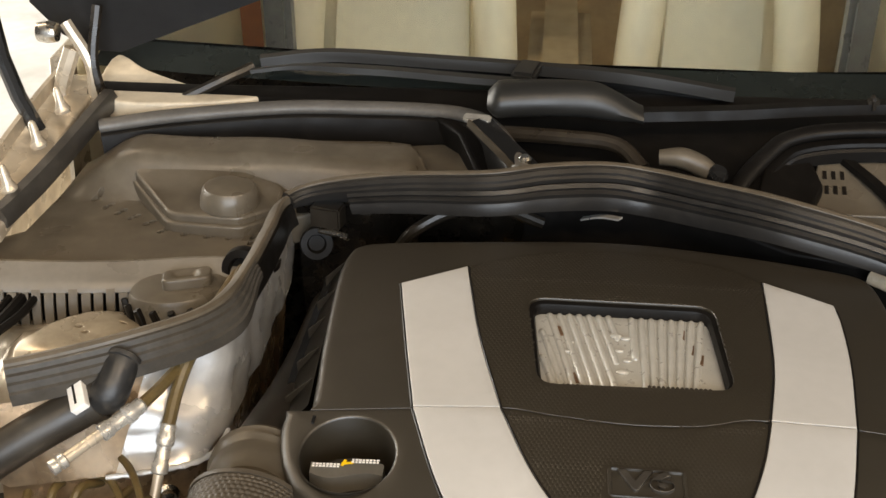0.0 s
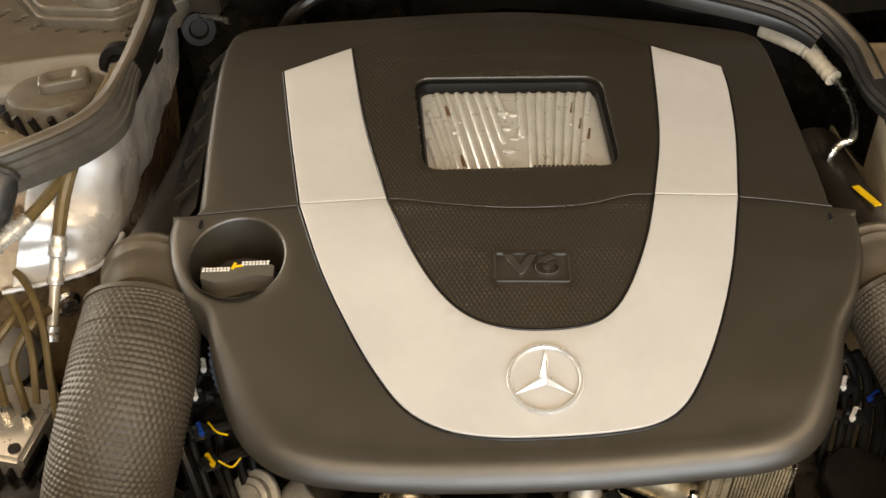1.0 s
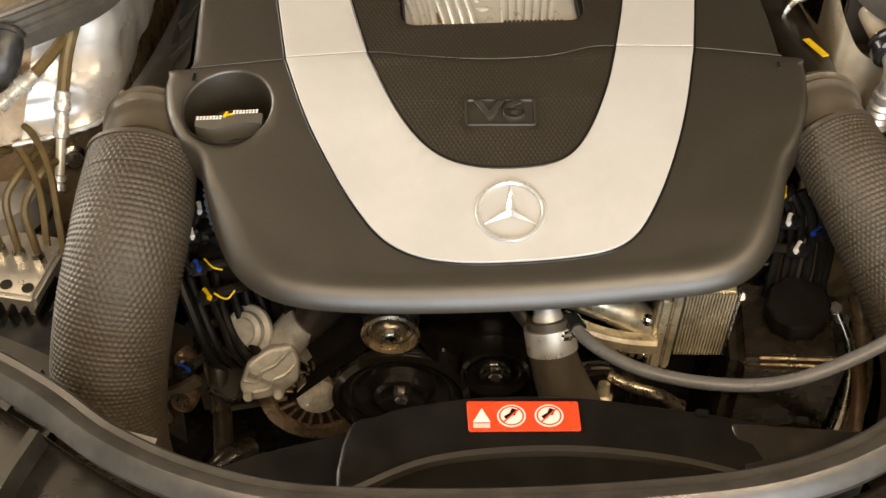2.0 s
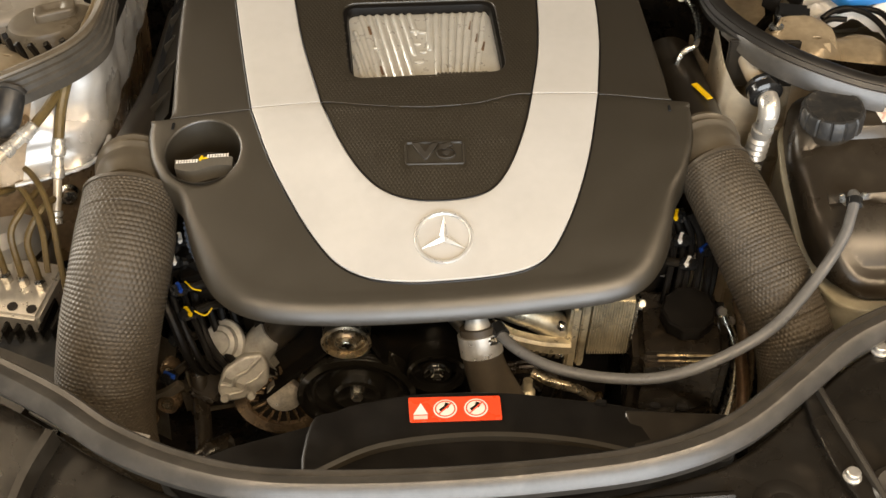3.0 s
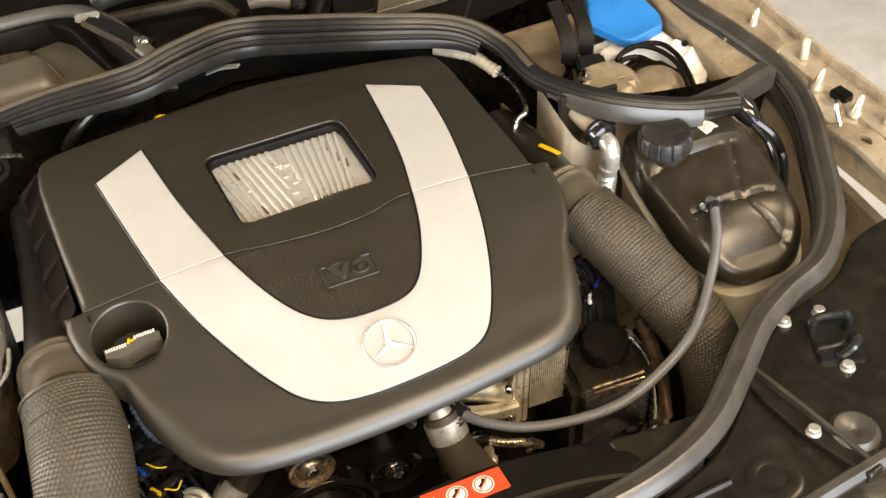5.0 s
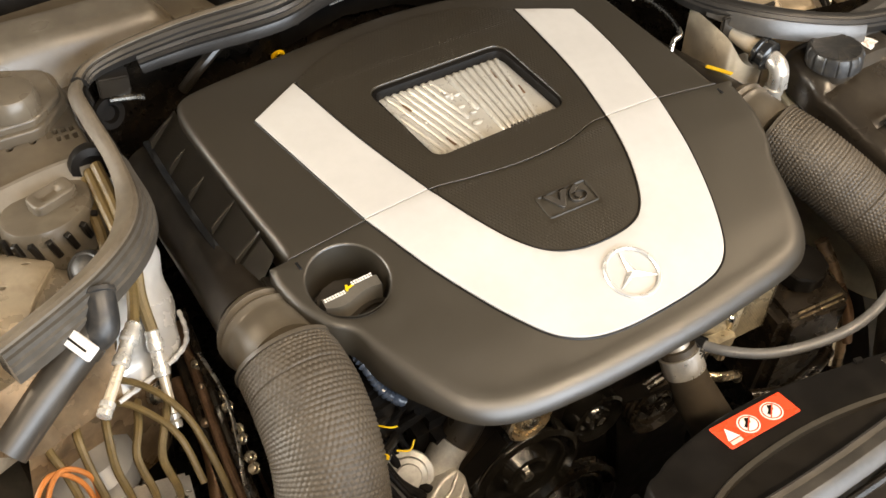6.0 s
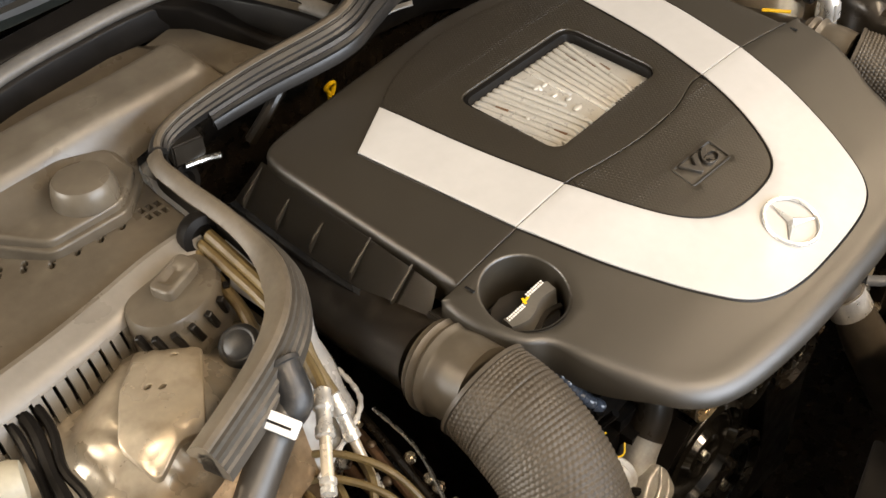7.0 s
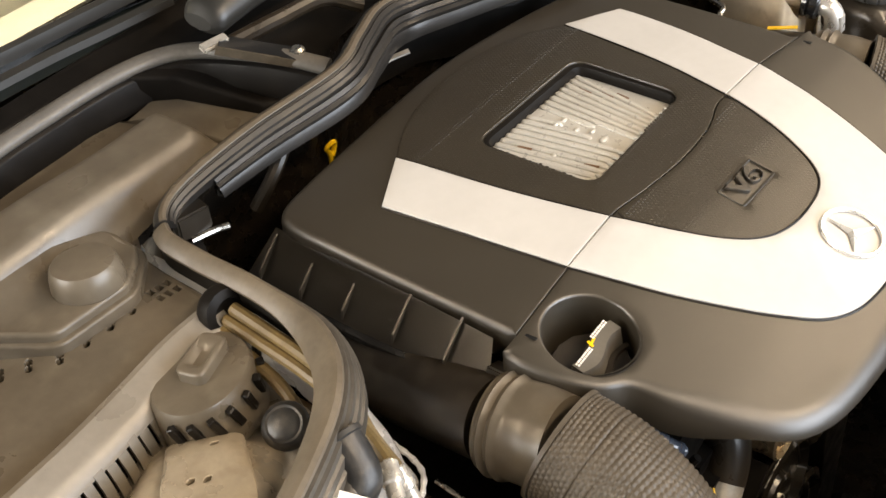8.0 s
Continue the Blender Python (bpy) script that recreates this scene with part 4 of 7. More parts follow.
def pads(outline, hole, pitch=0.0041, size=0.0019, h=0.00034):
    """Small six-sided studs in staggered rows over a panel, clear of its rim and of a hole in it."""
    verts, faces = [], []
    row = pitch * math.sqrt(3) / 2
    spots = np.array([(-0.17 + pitch * (i + 0.5 * (j % 2)), -0.14 + row * j) for j in range(120) for i in range(82)])
    rim, hole_rim = np.array(outline), np.array(hole)
    keep = inside(spots, outline) & ~inside(spots, hole)
    spots = spots[keep]
    for edge, gap in ((rim, 0.0036), (hole_rim, 0.0050)):
        spots = spots[np.min(np.sum((spots[:, None] - edge[None]) ** 2, -1), 1) > gap ** 2]
    for x, y in spots:
        b = len(verts)
        for kx, ky, up in ((1.0, 1.0, 0.0), (0.58, 0.90, h)):
            for q in range(6):
                px, py = x + size * kx * math.cos(q * math.pi / 3 + 0.52), y + size * ky * math.sin(q * math.pi / 3 + 0.52)
                verts.append((px, py, top_z(px, py) + 0.0010 + up))
        faces += [(b + q, b + (q + 1) % 6, b + 6 + (q + 1) % 6, b + 6 + q) for q in range(6)] + [tuple(b + 6 + q for q in range(6))]
    me = bpy.data.meshes.new("texture_stud")
    me.from_pydata(verts, [], faces)
    me.materials.append(WEAVE)
    ob = hang(new("texture_stud", me), cover)
    ob["kind"] = "stuff"
    return ob


pads(REAR_PANEL, WINDOW)
pads(FRONT_PANEL, PLATE)
badge = part("badge_plate", plate(PLATE, raised(0.0006), 0.01, 0.0004, 0.002), MATTE, cover, "recessed black badge plate")
rim = bmesh.new()
loop = [Vector((x, y, top_z(x, y) + 0.0012)) for x, y in rounded([(-0.0165, -0.049), (0.0450, -0.050), (0.0455, -0.0765), (-0.016, -0.0755)], 0.003, 4)]
sweep(loop + [loop[0]], [(-0.0016, -0.001), (0.0016, -0.001), (0.0011, 0.0014), (-0.0011, 0.0014)], rim)
part("badge_rim", rim, MATTE, badge)
font = bpy.data.curves.new("badge_text", "FONT")
font.body, font.size, font.extrude, font.bevel_depth, font.align_x, font.align_y, font.offset = "V6", 0.0255, 0.0020, 0.0005, "CENTER", "CENTER", 0.0006
holder = new("badge_text", font)
bpy.context.view_layer.update()
me = bpy.data.meshes.new_from_object(holder.evaluated_get(bpy.context.evaluated_depsgraph_get()))
bpy.data.objects.remove(holder)
slope = math.degrees(math.atan2(top_z(0.014, -0.05) - top_z(0.014, -0.076), 0.026))
for v in me.vertices:
    v.co.x *= 1.55
me.materials.append(PIPEBLACK)
piece("lettering", me, pose(0.0145, -0.0628, top_z(0.0145, -0.0628) + 0.0018, slope, 0, -1), badge, "raised black V6 lettering")

# silver ribbed insert in the window
# Added black plate, so that the gap round the insert reads unlit.
part("window_floor", plate(rounded([(-0.092, 0.171), (0.088, 0.170), (0.098, 0.050), (-0.079, 0.046)], 0.016), raised(-0.0205), 0.03, 0.001, 0.003), VOID_BLACK, cover, "black plate standing in for the dark gap behind the insert")
insert = part("insert", plate(rounded([(-0.086, 0.1655), (0.0822, 0.1645), (0.0925, 0.052), (-0.0755, 0.048)], 0.012), raised(-0.0130), 0.015, 0.001, 0.006), RIBBED, cover, "moulded silver insert with slanting ribs")
frame_bm = bmesh.new()
loop = [Vector((x, y, top_z(x, y) - 0.004)) for x, y in rounded([(-0.0875, 0.1665), (0.0835, 0.1655), (0.0945, 0.0505), (-0.0765, 0.0468)], 0.015)]
sweep(loop + [loop[0]], [(-0.0035, -0.012), (0.0015, -0.012), (0.0030, -0.004), (0.0010, 0.002), (-0.0035, 0.003)], frame_bm)
part("window_frame", frame_bm, BLACK, cover, "black window frame")


def rib(x0, lean, low, high=0.1645, r=0.0036):
    """A rounded rib from the rear gap towards the front, sunk into the insert."""
    lead = [(x0, high, -0.0152), (x0, high - 0.002, -0.0136)]
    run = [(x0 + lean * (high - y), y, -0.0136) for y in (high - 0.012, (high + low) / 2, low)]
    tip = [(x0 + lean * (high - low) + lean * 0.004, low - 0.004, -0.0160)]
    part("rib", tube([(x, y, top_z(x, y) + d) for x, y, d in lead + run + tip], [r * 0.55] + [r] * 4 + [r * 0.6], seg=10, n=3), RIBBED, insert)


for i in range(7):
    rib(-0.0690 + 0.0094 * i, 0.225, (0.062, 0.060, 0.060, 0.061, 0.063, 0.098, 0.132)[i])
for i, (x, top) in enumerate(((-0.0755, 0.138), (-0.0745, 0.100))):
    rib(x, 0.26, 0.062, top)
for i in range(8):
    rib(0.0095 + 0.0095 * i, 0.03 - 0.021 * i, 0.061 if i else 0.105, 0.163)
for x in (-0.0640, -0.0545, -0.0320, -0.0215, -0.0110, 0.0190, 0.0290, 0.0400, 0.0500, 0.0600, 0.0700, 0.0790):
    part("tick", tube([(x, 0.0520, top_z(x, 0.052) - 0.0128), (x, 0.0535, top_z(x, 0.054) - 0.0100), (x, 0.0590, top_z(x, 0.059) - 0.0108)], 0.0017, seg=8, n=3), RIBBED, insert, "bright end of a rib")
for x, y, a in ((-0.0585, 0.137, 13), (-0.0520, 0.086, 14), (-0.0440, 0.070, 14), (0.0575, 0.140, -5), (0.0645, 0.118, -7), (0.0725, 0.104, -8)):
    part("slit", block((0.0030, 0.015, 0.0012), pose(x, y, top_z(x, y) - 0.0122, 0, 0, a), bevel=0), COPPER, insert)
for bx, by, size in ((-0.006, 0.134, 1.2), (0.003, 0.131, 1.0), (-0.003, 0.112, 0.9), (0.004, 0.098, 0.9), (-0.001, 0.082, 1.2), (-0.049, 0.122, 0.8), (-0.052, 0.108, 0.8), (0.054, 0.118, 0.9)):
    blob = bmesh.new()
    bmesh.ops.create_uvsphere(blob, u_segments=12, v_segments=8, radius=0.0038 * size, matrix=pose(bx, by, top_z(bx, by) - 0.0122) @ Matrix.Diagonal((1.4, 0.8, 0.5, 1)))
    part("bump", blob, RIBBED, insert)

# emblem: a plain ring with three arms
ex, ey = 0.0215, -0.1655
tilt = math.degrees(math.atan2(top_z(ex, ey + 0.03) - top_z(ex, ey - 0.03), 0.06))
em = pose(ex, ey, top_z(ex, ey) + 0.0026, tilt, 0, -2)
emblem = part("emblem", lathe([(0.0265, 0), (0.0300, 0), (0.0304, 0.0012), (0.0293, 0.0030), (0.0275, 0.0030), (0.0262, 0.0012), (0.0265, 0.0)], em, seg=48, cap=False), EMBLEM, cover, "round chrome ring emblem with three arms")
for k in range(3):
    arms = bmesh.new()
    turn = em @ Matrix.Rotation(radians(120 * k), 4, "Z")
    tip, hub = Vector((0, 0.0270, 0.0010)), Vector((0, 0, 0.0042))
    wl, wr = Vector((-0.0042, 0.0024, 0.0006)), Vector((0.0042, 0.0024, 0.0006))
    v = [arms.verts.new(turn @ q) for q in (hub, tip, wl, wr)]
    arms.faces.new((v[0], v[2], v[1]))
    arms.faces.new((v[0], v[1], v[3]))
    part("arm", arms, EMBLEM, emblem, sharp=5)

# filler well and oil cap
well_z = top_z(-0.235, -0.0455)
well = bmesh.new()
lathe([(0.043, 0.0), (0.0405, -0.002), (0.039, -0.040), (0.001, -0.040)], Matrix.Translation((-0.235, -0.0455, well_z - 0.006)), well, seg=40)
bmesh.ops.delete(well, geom=[f for f in well.faces if len(f.verts) > 4 and f.calc_center_median().z > well_z - 0.01], context="FACES")
part("filler_well", well, MATTE, cover)
cap = part("oil_cap", lathe([(0.033, 0), (0.034, 0.008), (0.032, 0.014), (0.001, 0.014)], Matrix.Translation((-0.235, -0.047, well_z - 0.045)), seg=36, lobes=lambda f: 1 + 0.02 * math.cos(f * 2 * math.pi * 12)), DUCT, cover, "black oil filler cap with white print and a yellow symbol")
grip = bmesh.new()
rings = []
for k in range(17):
    s = -1 + 2 * k / 16
    x = -0.235 + 0.031 * s
    bend = 0.004 * math.sin(s * 3.0)
    w = 0.0125 * (1 - 0.25 * s * s)
    zc = well_z - 0.031
    rings.append([Vector((x, -0.050 + bend - w, zc)), Vector((x, -0.050 + bend - w * 0.75, zc + 0.018)), Vector((x, -0.050 + bend + w * 0.35, zc + 0.021)), Vector((x, -0.050 + bend + w, zc))])
quads(grip, rings)
part("grip", grip, CAPGREY, cap)
part("flange", sweep(spline([(-0.235 + 0.031 * k / 4, -0.0645 + 0.004 * math.sin(k / 4 * 3.0), well_z - 0.030) for k in range(-4, 5)], 3), [(-0.003, -0.002), (0.003, -0.002), (0.0025, 0.002), (-0.002, 0.002)]), DUCT, cap)
for x0, dy, dz in ((-0.2635, -0.0005, 0.0), (-0.2305, 0.0060, 0.001)):
    for row in range(2):
        for k in range(8):
            part("print", block((0.0024 - 0.0006 * ((k * 5 + row) % 3 == 0), 0.0016, 0.0005), pose(x0 + 0.0030 * k, -0.0495 + dy - 0.0024 * row + 0.00012 * k, well_z - 0.0099 + dz - 0.0003 * row, 8, 0, 3), bevel=0), WHITE, cap)
sym = bmesh.new()
block((0.010, 0.0022, 0.0006), pose(-0.235, -0.0475, well_z - 0.0095, 8, 0, 12), sym, bevel=0)
block((0.0025, 0.007, 0.0006), pose(-0.238, -0.0475, well_z - 0.0093, 8, 0, -20), sym, bevel=0)
part("symbol", sym, YELLOW, cap, "yellow oil symbol")

# notches by the seam, flange with fins on the filter side
for x in (-0.270, 0.270):
    part("slot", block((0.0028, 0.017, 0.0012), pose(x, seam_y(x) - 0.0085, top_z(x, -0.008) - 0.0006, -3), bevel=0), GLOSS, cover)
side_top = [(-0.2765, 0.268, 0.900), (-0.2835, 0.20, 0.904), (-0.2825, 0.10, 0.898), (-0.281, 0.02, 0.890)]
side_low = [(-0.306, 0.285, 0.858), (-0.309, 0.205, 0.856), (-0.310, 0.105, 0.858), (-0.306, 0.008, 0.866)]
part("side_flange", sheet([tuple(v) for v in spline(side_top, 6)], [tuple(v) for v in spline(side_low, 6)], 0.003, 2), MATTE, cover)
part("side_lip", sweep(spline([(p[0] - 0.003, p[1], p[2] - 0.003) for p in side_low], 6), [(-0.006, -0.003), (0.004, -0.003), (0.004, 0.003), (-0.006, 0.003)]), GLOSS, cover)
for k, y in enumerate((0.262, 0.212, 0.162, 0.105, 0.050)):
    fin = bmesh.new()
    a, b, c = Vector((-0.2815, y, 0.899)), Vector((-0.3095, y + 0.004, 0.860)), Vector((-0.3095, y + 0.002, 0.872))
    for d in (-0.0012, 0.0012):
        fin.faces.new([fin.verts.new(q + Vector((0, d, 0))) for q in (a, b, c)])
    bmesh.ops.bridge_loops(fin, edges=fin.edges[:])
    part("fin", fin, MATTE, cover)
part("clip_bracket", block((0.018, 0.020, 0.010), pose(-0.296, 0.004, 0.866, 0, 20, 0)), DUCT, cover)
part("rear_skirt", sheet([(x, y + 0.0005, 0.905) for x, y in rear_edge[len(rear_edge) // 2 - 22:len(rear_edge) // 2 + 30:3]], [(x, y + 0.010, 0.86) for x, y in rear_edge[len(rear_edge) // 2 - 22:len(rear_edge) // 2 + 30:3]], 0.003, 1), MATTE, cover)


# ---- seals ----
BULB = [(0.0145, -0.006), (0.0155, -0.002), (0.0130, 0.0005), (0.0140, 0.004), (0.011, 0.008), (0.006, 0.0075), (0.003, 0.0105), (-0.004, 0.012), (-0.011, 0.008), (-0.015, 0.0), (-0.013, -0.007)]
CARRIER = [(-0.012, -0.008), (0.012, -0.008), (0.0165, -0.009), (0.0175, -0.013), (0.0150, -0.016), (0.0175, -0.019), (0.0170, -0.032), (0.0140, -0.032), (0.0105, -0.014), (-0.011, -0.014)]


SKIRT = [(0.012, -0.008), (-0.012, -0.008), (-0.0165, -0.006), (-0.0195, -0.010), (-0.0165, -0.014), (-0.0205, -0.017), (-0.0185, -0.022), (-0.0205, -0.026), (-0.0190, -0.038), (-0.0150, -0.038), (-0.0115, -0.014), (0.011, -0.014)]
RIDGED = [(0.0150, -0.006), (0.0150, 0.002), (0.0110, 0.0080), (0.0055, 0.0108), (0.0, 0.0115), (-0.0050, 0.0100), (-0.0068, 0.0082), (-0.0090, 0.0086), (-0.0130, 0.0045), (-0.0128, 0.0012), (-0.0155, -0.0015), (-0.0145, -0.007)]


def seal(line, label, k=1.0, bulb=None, scale=None, material=RUBBER):
    """A rubber seal: the soft bulb on its gripping carrier."""
    name = "rubber_seal"
    mid = line[len(line) // 2]
    th = thing(name, tuple(mid - Vector((0, 0, 0.03))), label, "rubber seal", "bay seals")
    part("bulb", sweep(line, [(a * k, b * k) for a, b in (bulb or BULB)], scale=scale), material, th)
    part("carrier", sweep(line, [(a * k, b * k) for a, b in CARRIER], scale=scale), material, th)
    return th


seal_line = spline([(0.56, 0.0, 0.895), (0.483, 0.012, 0.906), (0.40, 0.052, 0.920), (0.345, 0.125, 0.922), (0.330, 0.20, 0.930), (0.280, 0.246, 0.952), (0.17, 0.277, 0.972), (0.09, 0.325, 0.966), (0.037, 0.355, 0.962), (-0.014, 0.350, 0.970), (-0.08, 0.318, 0.981), (-0.14, 0.298, 0.980), (-0.24, 0.324, 0.960), (-0.325, 0.336, 0.941), (-0.360, 0.317, 0.934), (-0.365, 0.270, 0.930), (-0.368, 0.190, 0.932), (-0.383, 0.110, 0.930), (-0.438, 0.050, 0.934), (-0.540, 0.014, 0.920), (-0.640, -0.012, 0.912)], 9)
turn_at = next(i for i, v in enumerate(seal_line) if v.x < -0.345 and v.y < 0.322)
rear_seal = seal(seal_line[:turn_at + 1], "ribbed black rubber firewall seal with a dusty tan wing lip", 1.0, RIDGED, lambda f: 0.88 - 0.22 * smooth(0.86, 0.99, f), DARKSEAL)
# Tan strip that paints the thin highlight along the seal's top.
part("highlight_ridge", sweep([v for v in seal_line[:turn_at + 1] if v.x < 0.34], [(0.0060, 0.0085), (-0.0045, 0.0085), (-0.0040, 0.0108), (0.0, 0.0124), (0.0050, 0.0108)], scale=lambda f: 0.92 - 0.22 * smooth(0.86, 0.99, f)), SEALTAN, rear_seal, "pale top ridge that paints the seal's highlight line")
wing_line = [v for v in seal_line[turn_at:] if v.x > -0.556]
WING_LIP = [(0.0190, -0.016), (0.0205, -0.010), (0.0150, -0.002), (0.0050, 0.0062), (0.0, 0.0080), (-0.0040, 0.0062), (-0.0060, 0.0), (-0.004, -0.014)]
CURTAIN = [(0.010, -0.010), (-0.0050, 0.0035), (-0.0078, 0.0030), (-0.0086, -0.0020), (-0.0118, -0.0030), (-0.0126, -0.0085), (-0.0152, -0.0100), (-0.0160, -0.0165), (-0.0185, -0.0180), (-0.0190, -0.0300), (-0.0120, -0.0310), (0.012, -0.020)]
part("wing_lip", sweep(wing_line, WING_LIP, scale=lambda f: 0.62 + 0.38 * smooth(0.42, 0.62, f)), SEALTAN, rear_seal, "dusty tan lip along the wing")
part("wing_channel", sweep(wing_line, [(-0.010, -0.030), (0.0085, -0.030), (0.0075, -0.004), (-0.0062, -0.004)]), BLACK, rear_seal, "black gripping channel")
part("wing_curtain", sweep(wing_line[len(wing_line) * 2 // 5:], CURTAIN, scale=lambda f: 0.55 + 0.45 * smooth(0.0, 0.3, f)), SEALGREY, rear_seal, "ribbed dusty grey curtain")
behind = [v for v in seal_line if v.y > 0.22 and v.x > -0.30]
part("skirt", sweep(behind, SKIRT, scale=lambda f: 0.75 + 0.25 * math.sin(math.pi * min(max(f, 0), 1))), DARKSEAL, rear_seal, "black lower skirt")
lip_line = [v for v in seal_line if 0.34 < v.x < 0.515 and v.y < 0.115]
part("lip", sweep(lip_line, [(-0.009, 0.003), (-0.0135, 0.0035), (-0.0160, 0.0), (-0.0195, -0.013), (-0.0200, -0.018), (-0.0170, -0.0195), (-0.008, -0.010)], scale=lambda f: 1.0 - 0.35 * smooth(0.7, 1.0, f)), RUBBER, rear_seal, "broad smooth grey lip")
front_line = spline([(0.614, 0.290, 0.888), (0.626, 0.220, 0.885), (0.648, 0.143, 0.880), (0.664, 0.062, 0.872), (0.655, -0.02, 0.866), (0.615, -0.112, 0.860), (0.572, -0.192, 0.858), (0.518, -0.248, 0.852), (0.462, -0.268, 0.848), (0.402, -0.300, 0.850), (0.344, -0.348, 0.852), (0.280, -0.397, 0.854), (0.205, -0.424, 0.852), (0.110, -0.434, 0.848), (-0.014, -0.441, 0.850), (-0.137, -0.440, 0.856), (-0.216, -0.421, 0.857), (-0.286, -0.388, 0.858), (-0.350, -0.342, 0.858), (-0.445, -0.290, 0.860), (-0.56, -0.24, 0.862), (-0.66, -0.21, 0.862)], 9)
seal(front_line, "long curved black rubber seal along the crossmember", 1.1)
cowl_line = spline([(-0.62, 0.472, 0.942), (-0.536, 0.496, 0.948), (-0.405, 0.530, 0.950), (-0.30, 0.538, 0.950), (-0.23, 0.534, 0.952), (-0.18, 0.518, 0.955), (-0.149, 0.488, 0.957), (-0.125, 0.430, 0.959), (-0.108, 0.385, 0.956), (-0.095, 0.352, 0.950)], 8)
ROUND_SEAL = [(0.0112 * math.cos(a), 0.0082 * math.sin(a)) for a in np.linspace(0, 2 * math.pi, 17)[:-1]]
APRON = [(0.004, -0.004), (0.0115, -0.0075), (0.0130, -0.0100), (0.0140, -0.020), (0.0185, -0.032), (0.018, -0.040), (0.013, -0.038), (0.004, -0.012)]
cowl_seal = thing("rubber_seal", (-0.30, 0.538, 0.92), "smooth black rubber seal below the windscreen", "rubber seal", "bay seals")
# The bulb's grey is the sheen on black rubber, put into the colour.
part("bulb", sweep(cowl_line, ROUND_SEAL), LIPRUBBER, cowl_seal, "smooth bulb, its top sheen painted as grey")
part("apron", sweep(cowl_line, APRON), BLACK, cowl_seal, "black lower apron")
seal(spline([(0.125, 0.375, 0.935), (0.16, 0.41, 0.965), (0.20, 0.43, 0.985), (0.30, 0.44, 0.992), (0.48, 0.44, 0.99), (0.62, 0.44, 0.98)], 8), "smooth black rubber seal below the windscreen", 1.0, ROUND_SEAL, None, BLACK)
corner = thing("seal_corner", (0.58, 0.02, 0.86), "black rubber corner piece joining two seals", "rubber seal")
part("channel", sweep(spline([(0.505, 0.010, 0.898), (0.56, 0.020, 0.893), (0.60, 0.035, 0.888), (0.640, 0.052, 0.880)], 6), [(-0.016, -0.018), (0.016, -0.018), (0.014, 0.008), (0.004, 0.012), (-0.012, 0.008)]), RUBBER, corner)
part("socket", lathe([(0.015, 0), (0.016, 0.02), (0.012, 0.034), (0.010, 0.04)], aim((0.575, 0.02, 0.878), (0.2, -0.8, -0.4)), seg=14), GLOSS, corner)
part("cable", tube([(0.585, -0.01, 0.862), (0.605, -0.03, 0.84), (0.612, -0.05, 0.80), (0.60, -0.07, 0.74)], 0.006, seg=8), GLOSS, corner)
part("cable", tube([(0.578, -0.012, 0.862), (0.59, -0.04, 0.84), (0.592, -0.06, 0.80), (0.585, -0.08, 0.72)], 0.004, seg=8), GLOSS, corner)


# ---- intake ducts ----
def knit(f, d):
    """Staggered little pads, like a knitted sleeve."""
    row = d / 0.0042
    k = 58
    a = (f * k + 0.5 * (int(row) % 2)) % 1.0
    b = row % 1.0
    return 0.0019 * math.sqrt(max(math.sin(math.pi * b), 0.0)) * (0.18 + 0.82 * max(math.sin(math.pi * a), 0.0))


def intake(name, tube_pts, tube_r, collar, hose_pts, hose_r, label):
    top = thing(name, (*hose_pts[-1][:2], 0.55), label, "intake hose")
    part("pipe", tube(tube_pts, tube_r - 0.003, seg=36, n=8), DUCT, top, "smooth black intake pipe")
    a, b = Vector(collar[0]), Vector(collar[1])
    prof = []
    length = (b - a).length
    for k in range(25):
        f = k / 24
        bead = 0.0035 * (math.exp(-((f - 0.12) / 0.05) ** 2) + math.exp(-((f - 0.30) / 0.05) ** 2))
        prof.append((tube_r + 0.002 + bead - 0.003 * smooth(0.6, 1.0, f), f * length))
    part("collar", lathe([(0.01, 0)] + prof + [(0.01, length)], aim(a, b - a), seg=40), LIT_COLLAR, top, "dusty grey collar with two raised rings, sheen put into its colour")
    part("sleeve", tube(hose_pts, hose_r, seg=240, n=62, relief=knit, cap=False), HOSE, top, "black knitted-pattern hose", sharp=80)
    part("band", tube([hose_pts[0], tuple(Vector(hose_pts[0]).lerp(Vector(hose_pts[1]), 0.08))], hose_r[0] + 0.003, seg=40, n=2), HOSE, top)
    return top


intake("intake_hose", [(-0.300, 0.30, 0.800), (-0.303, 0.20, 0.806), (-0.309, 0.10, 0.819), (-0.3180, -0.005, 0.840)], 0.041, ((-0.319, -0.010, 0.842), (-0.317, -0.071, 0.850)),
       [(-0.318, -0.068, 0.850), (-0.319, -0.115, 0.838), (-0.325, -0.160, 0.815), (-0.337, -0.198, 0.775), (-0.348, -0.232, 0.722), (-0.352, -0.260, 0.665), (-0.35, -0.275, 0.60)], [0.0485, 0.0515, 0.0515, 0.0515, 0.051, 0.050, 0.050], "black knitted-pattern intake hose beside the engine cover")
intake("intake_hose", [(0.298, 0.16, 0.826), (0.303, 0.09, 0.836), (0.307, 0.03, 0.845), (0.309, -0.005, 0.849)], 0.036, ((0.309, -0.006, 0.849), (0.316, -0.064, 0.852)),
       [(0.315, -0.062, 0.855), (0.329, -0.108, 0.846), (0.347, -0.155, 0.826), (0.366, -0.200, 0.800), (0.382, -0.236, 0.768), (0.388, -0.268, 0.715), (0.385, -0.29, 0.64)], [0.0375, 0.0390, 0.0400, 0.0400, 0.0400, 0.0400, 0.0400], "black knitted-pattern intake hose beside the expansion tank")


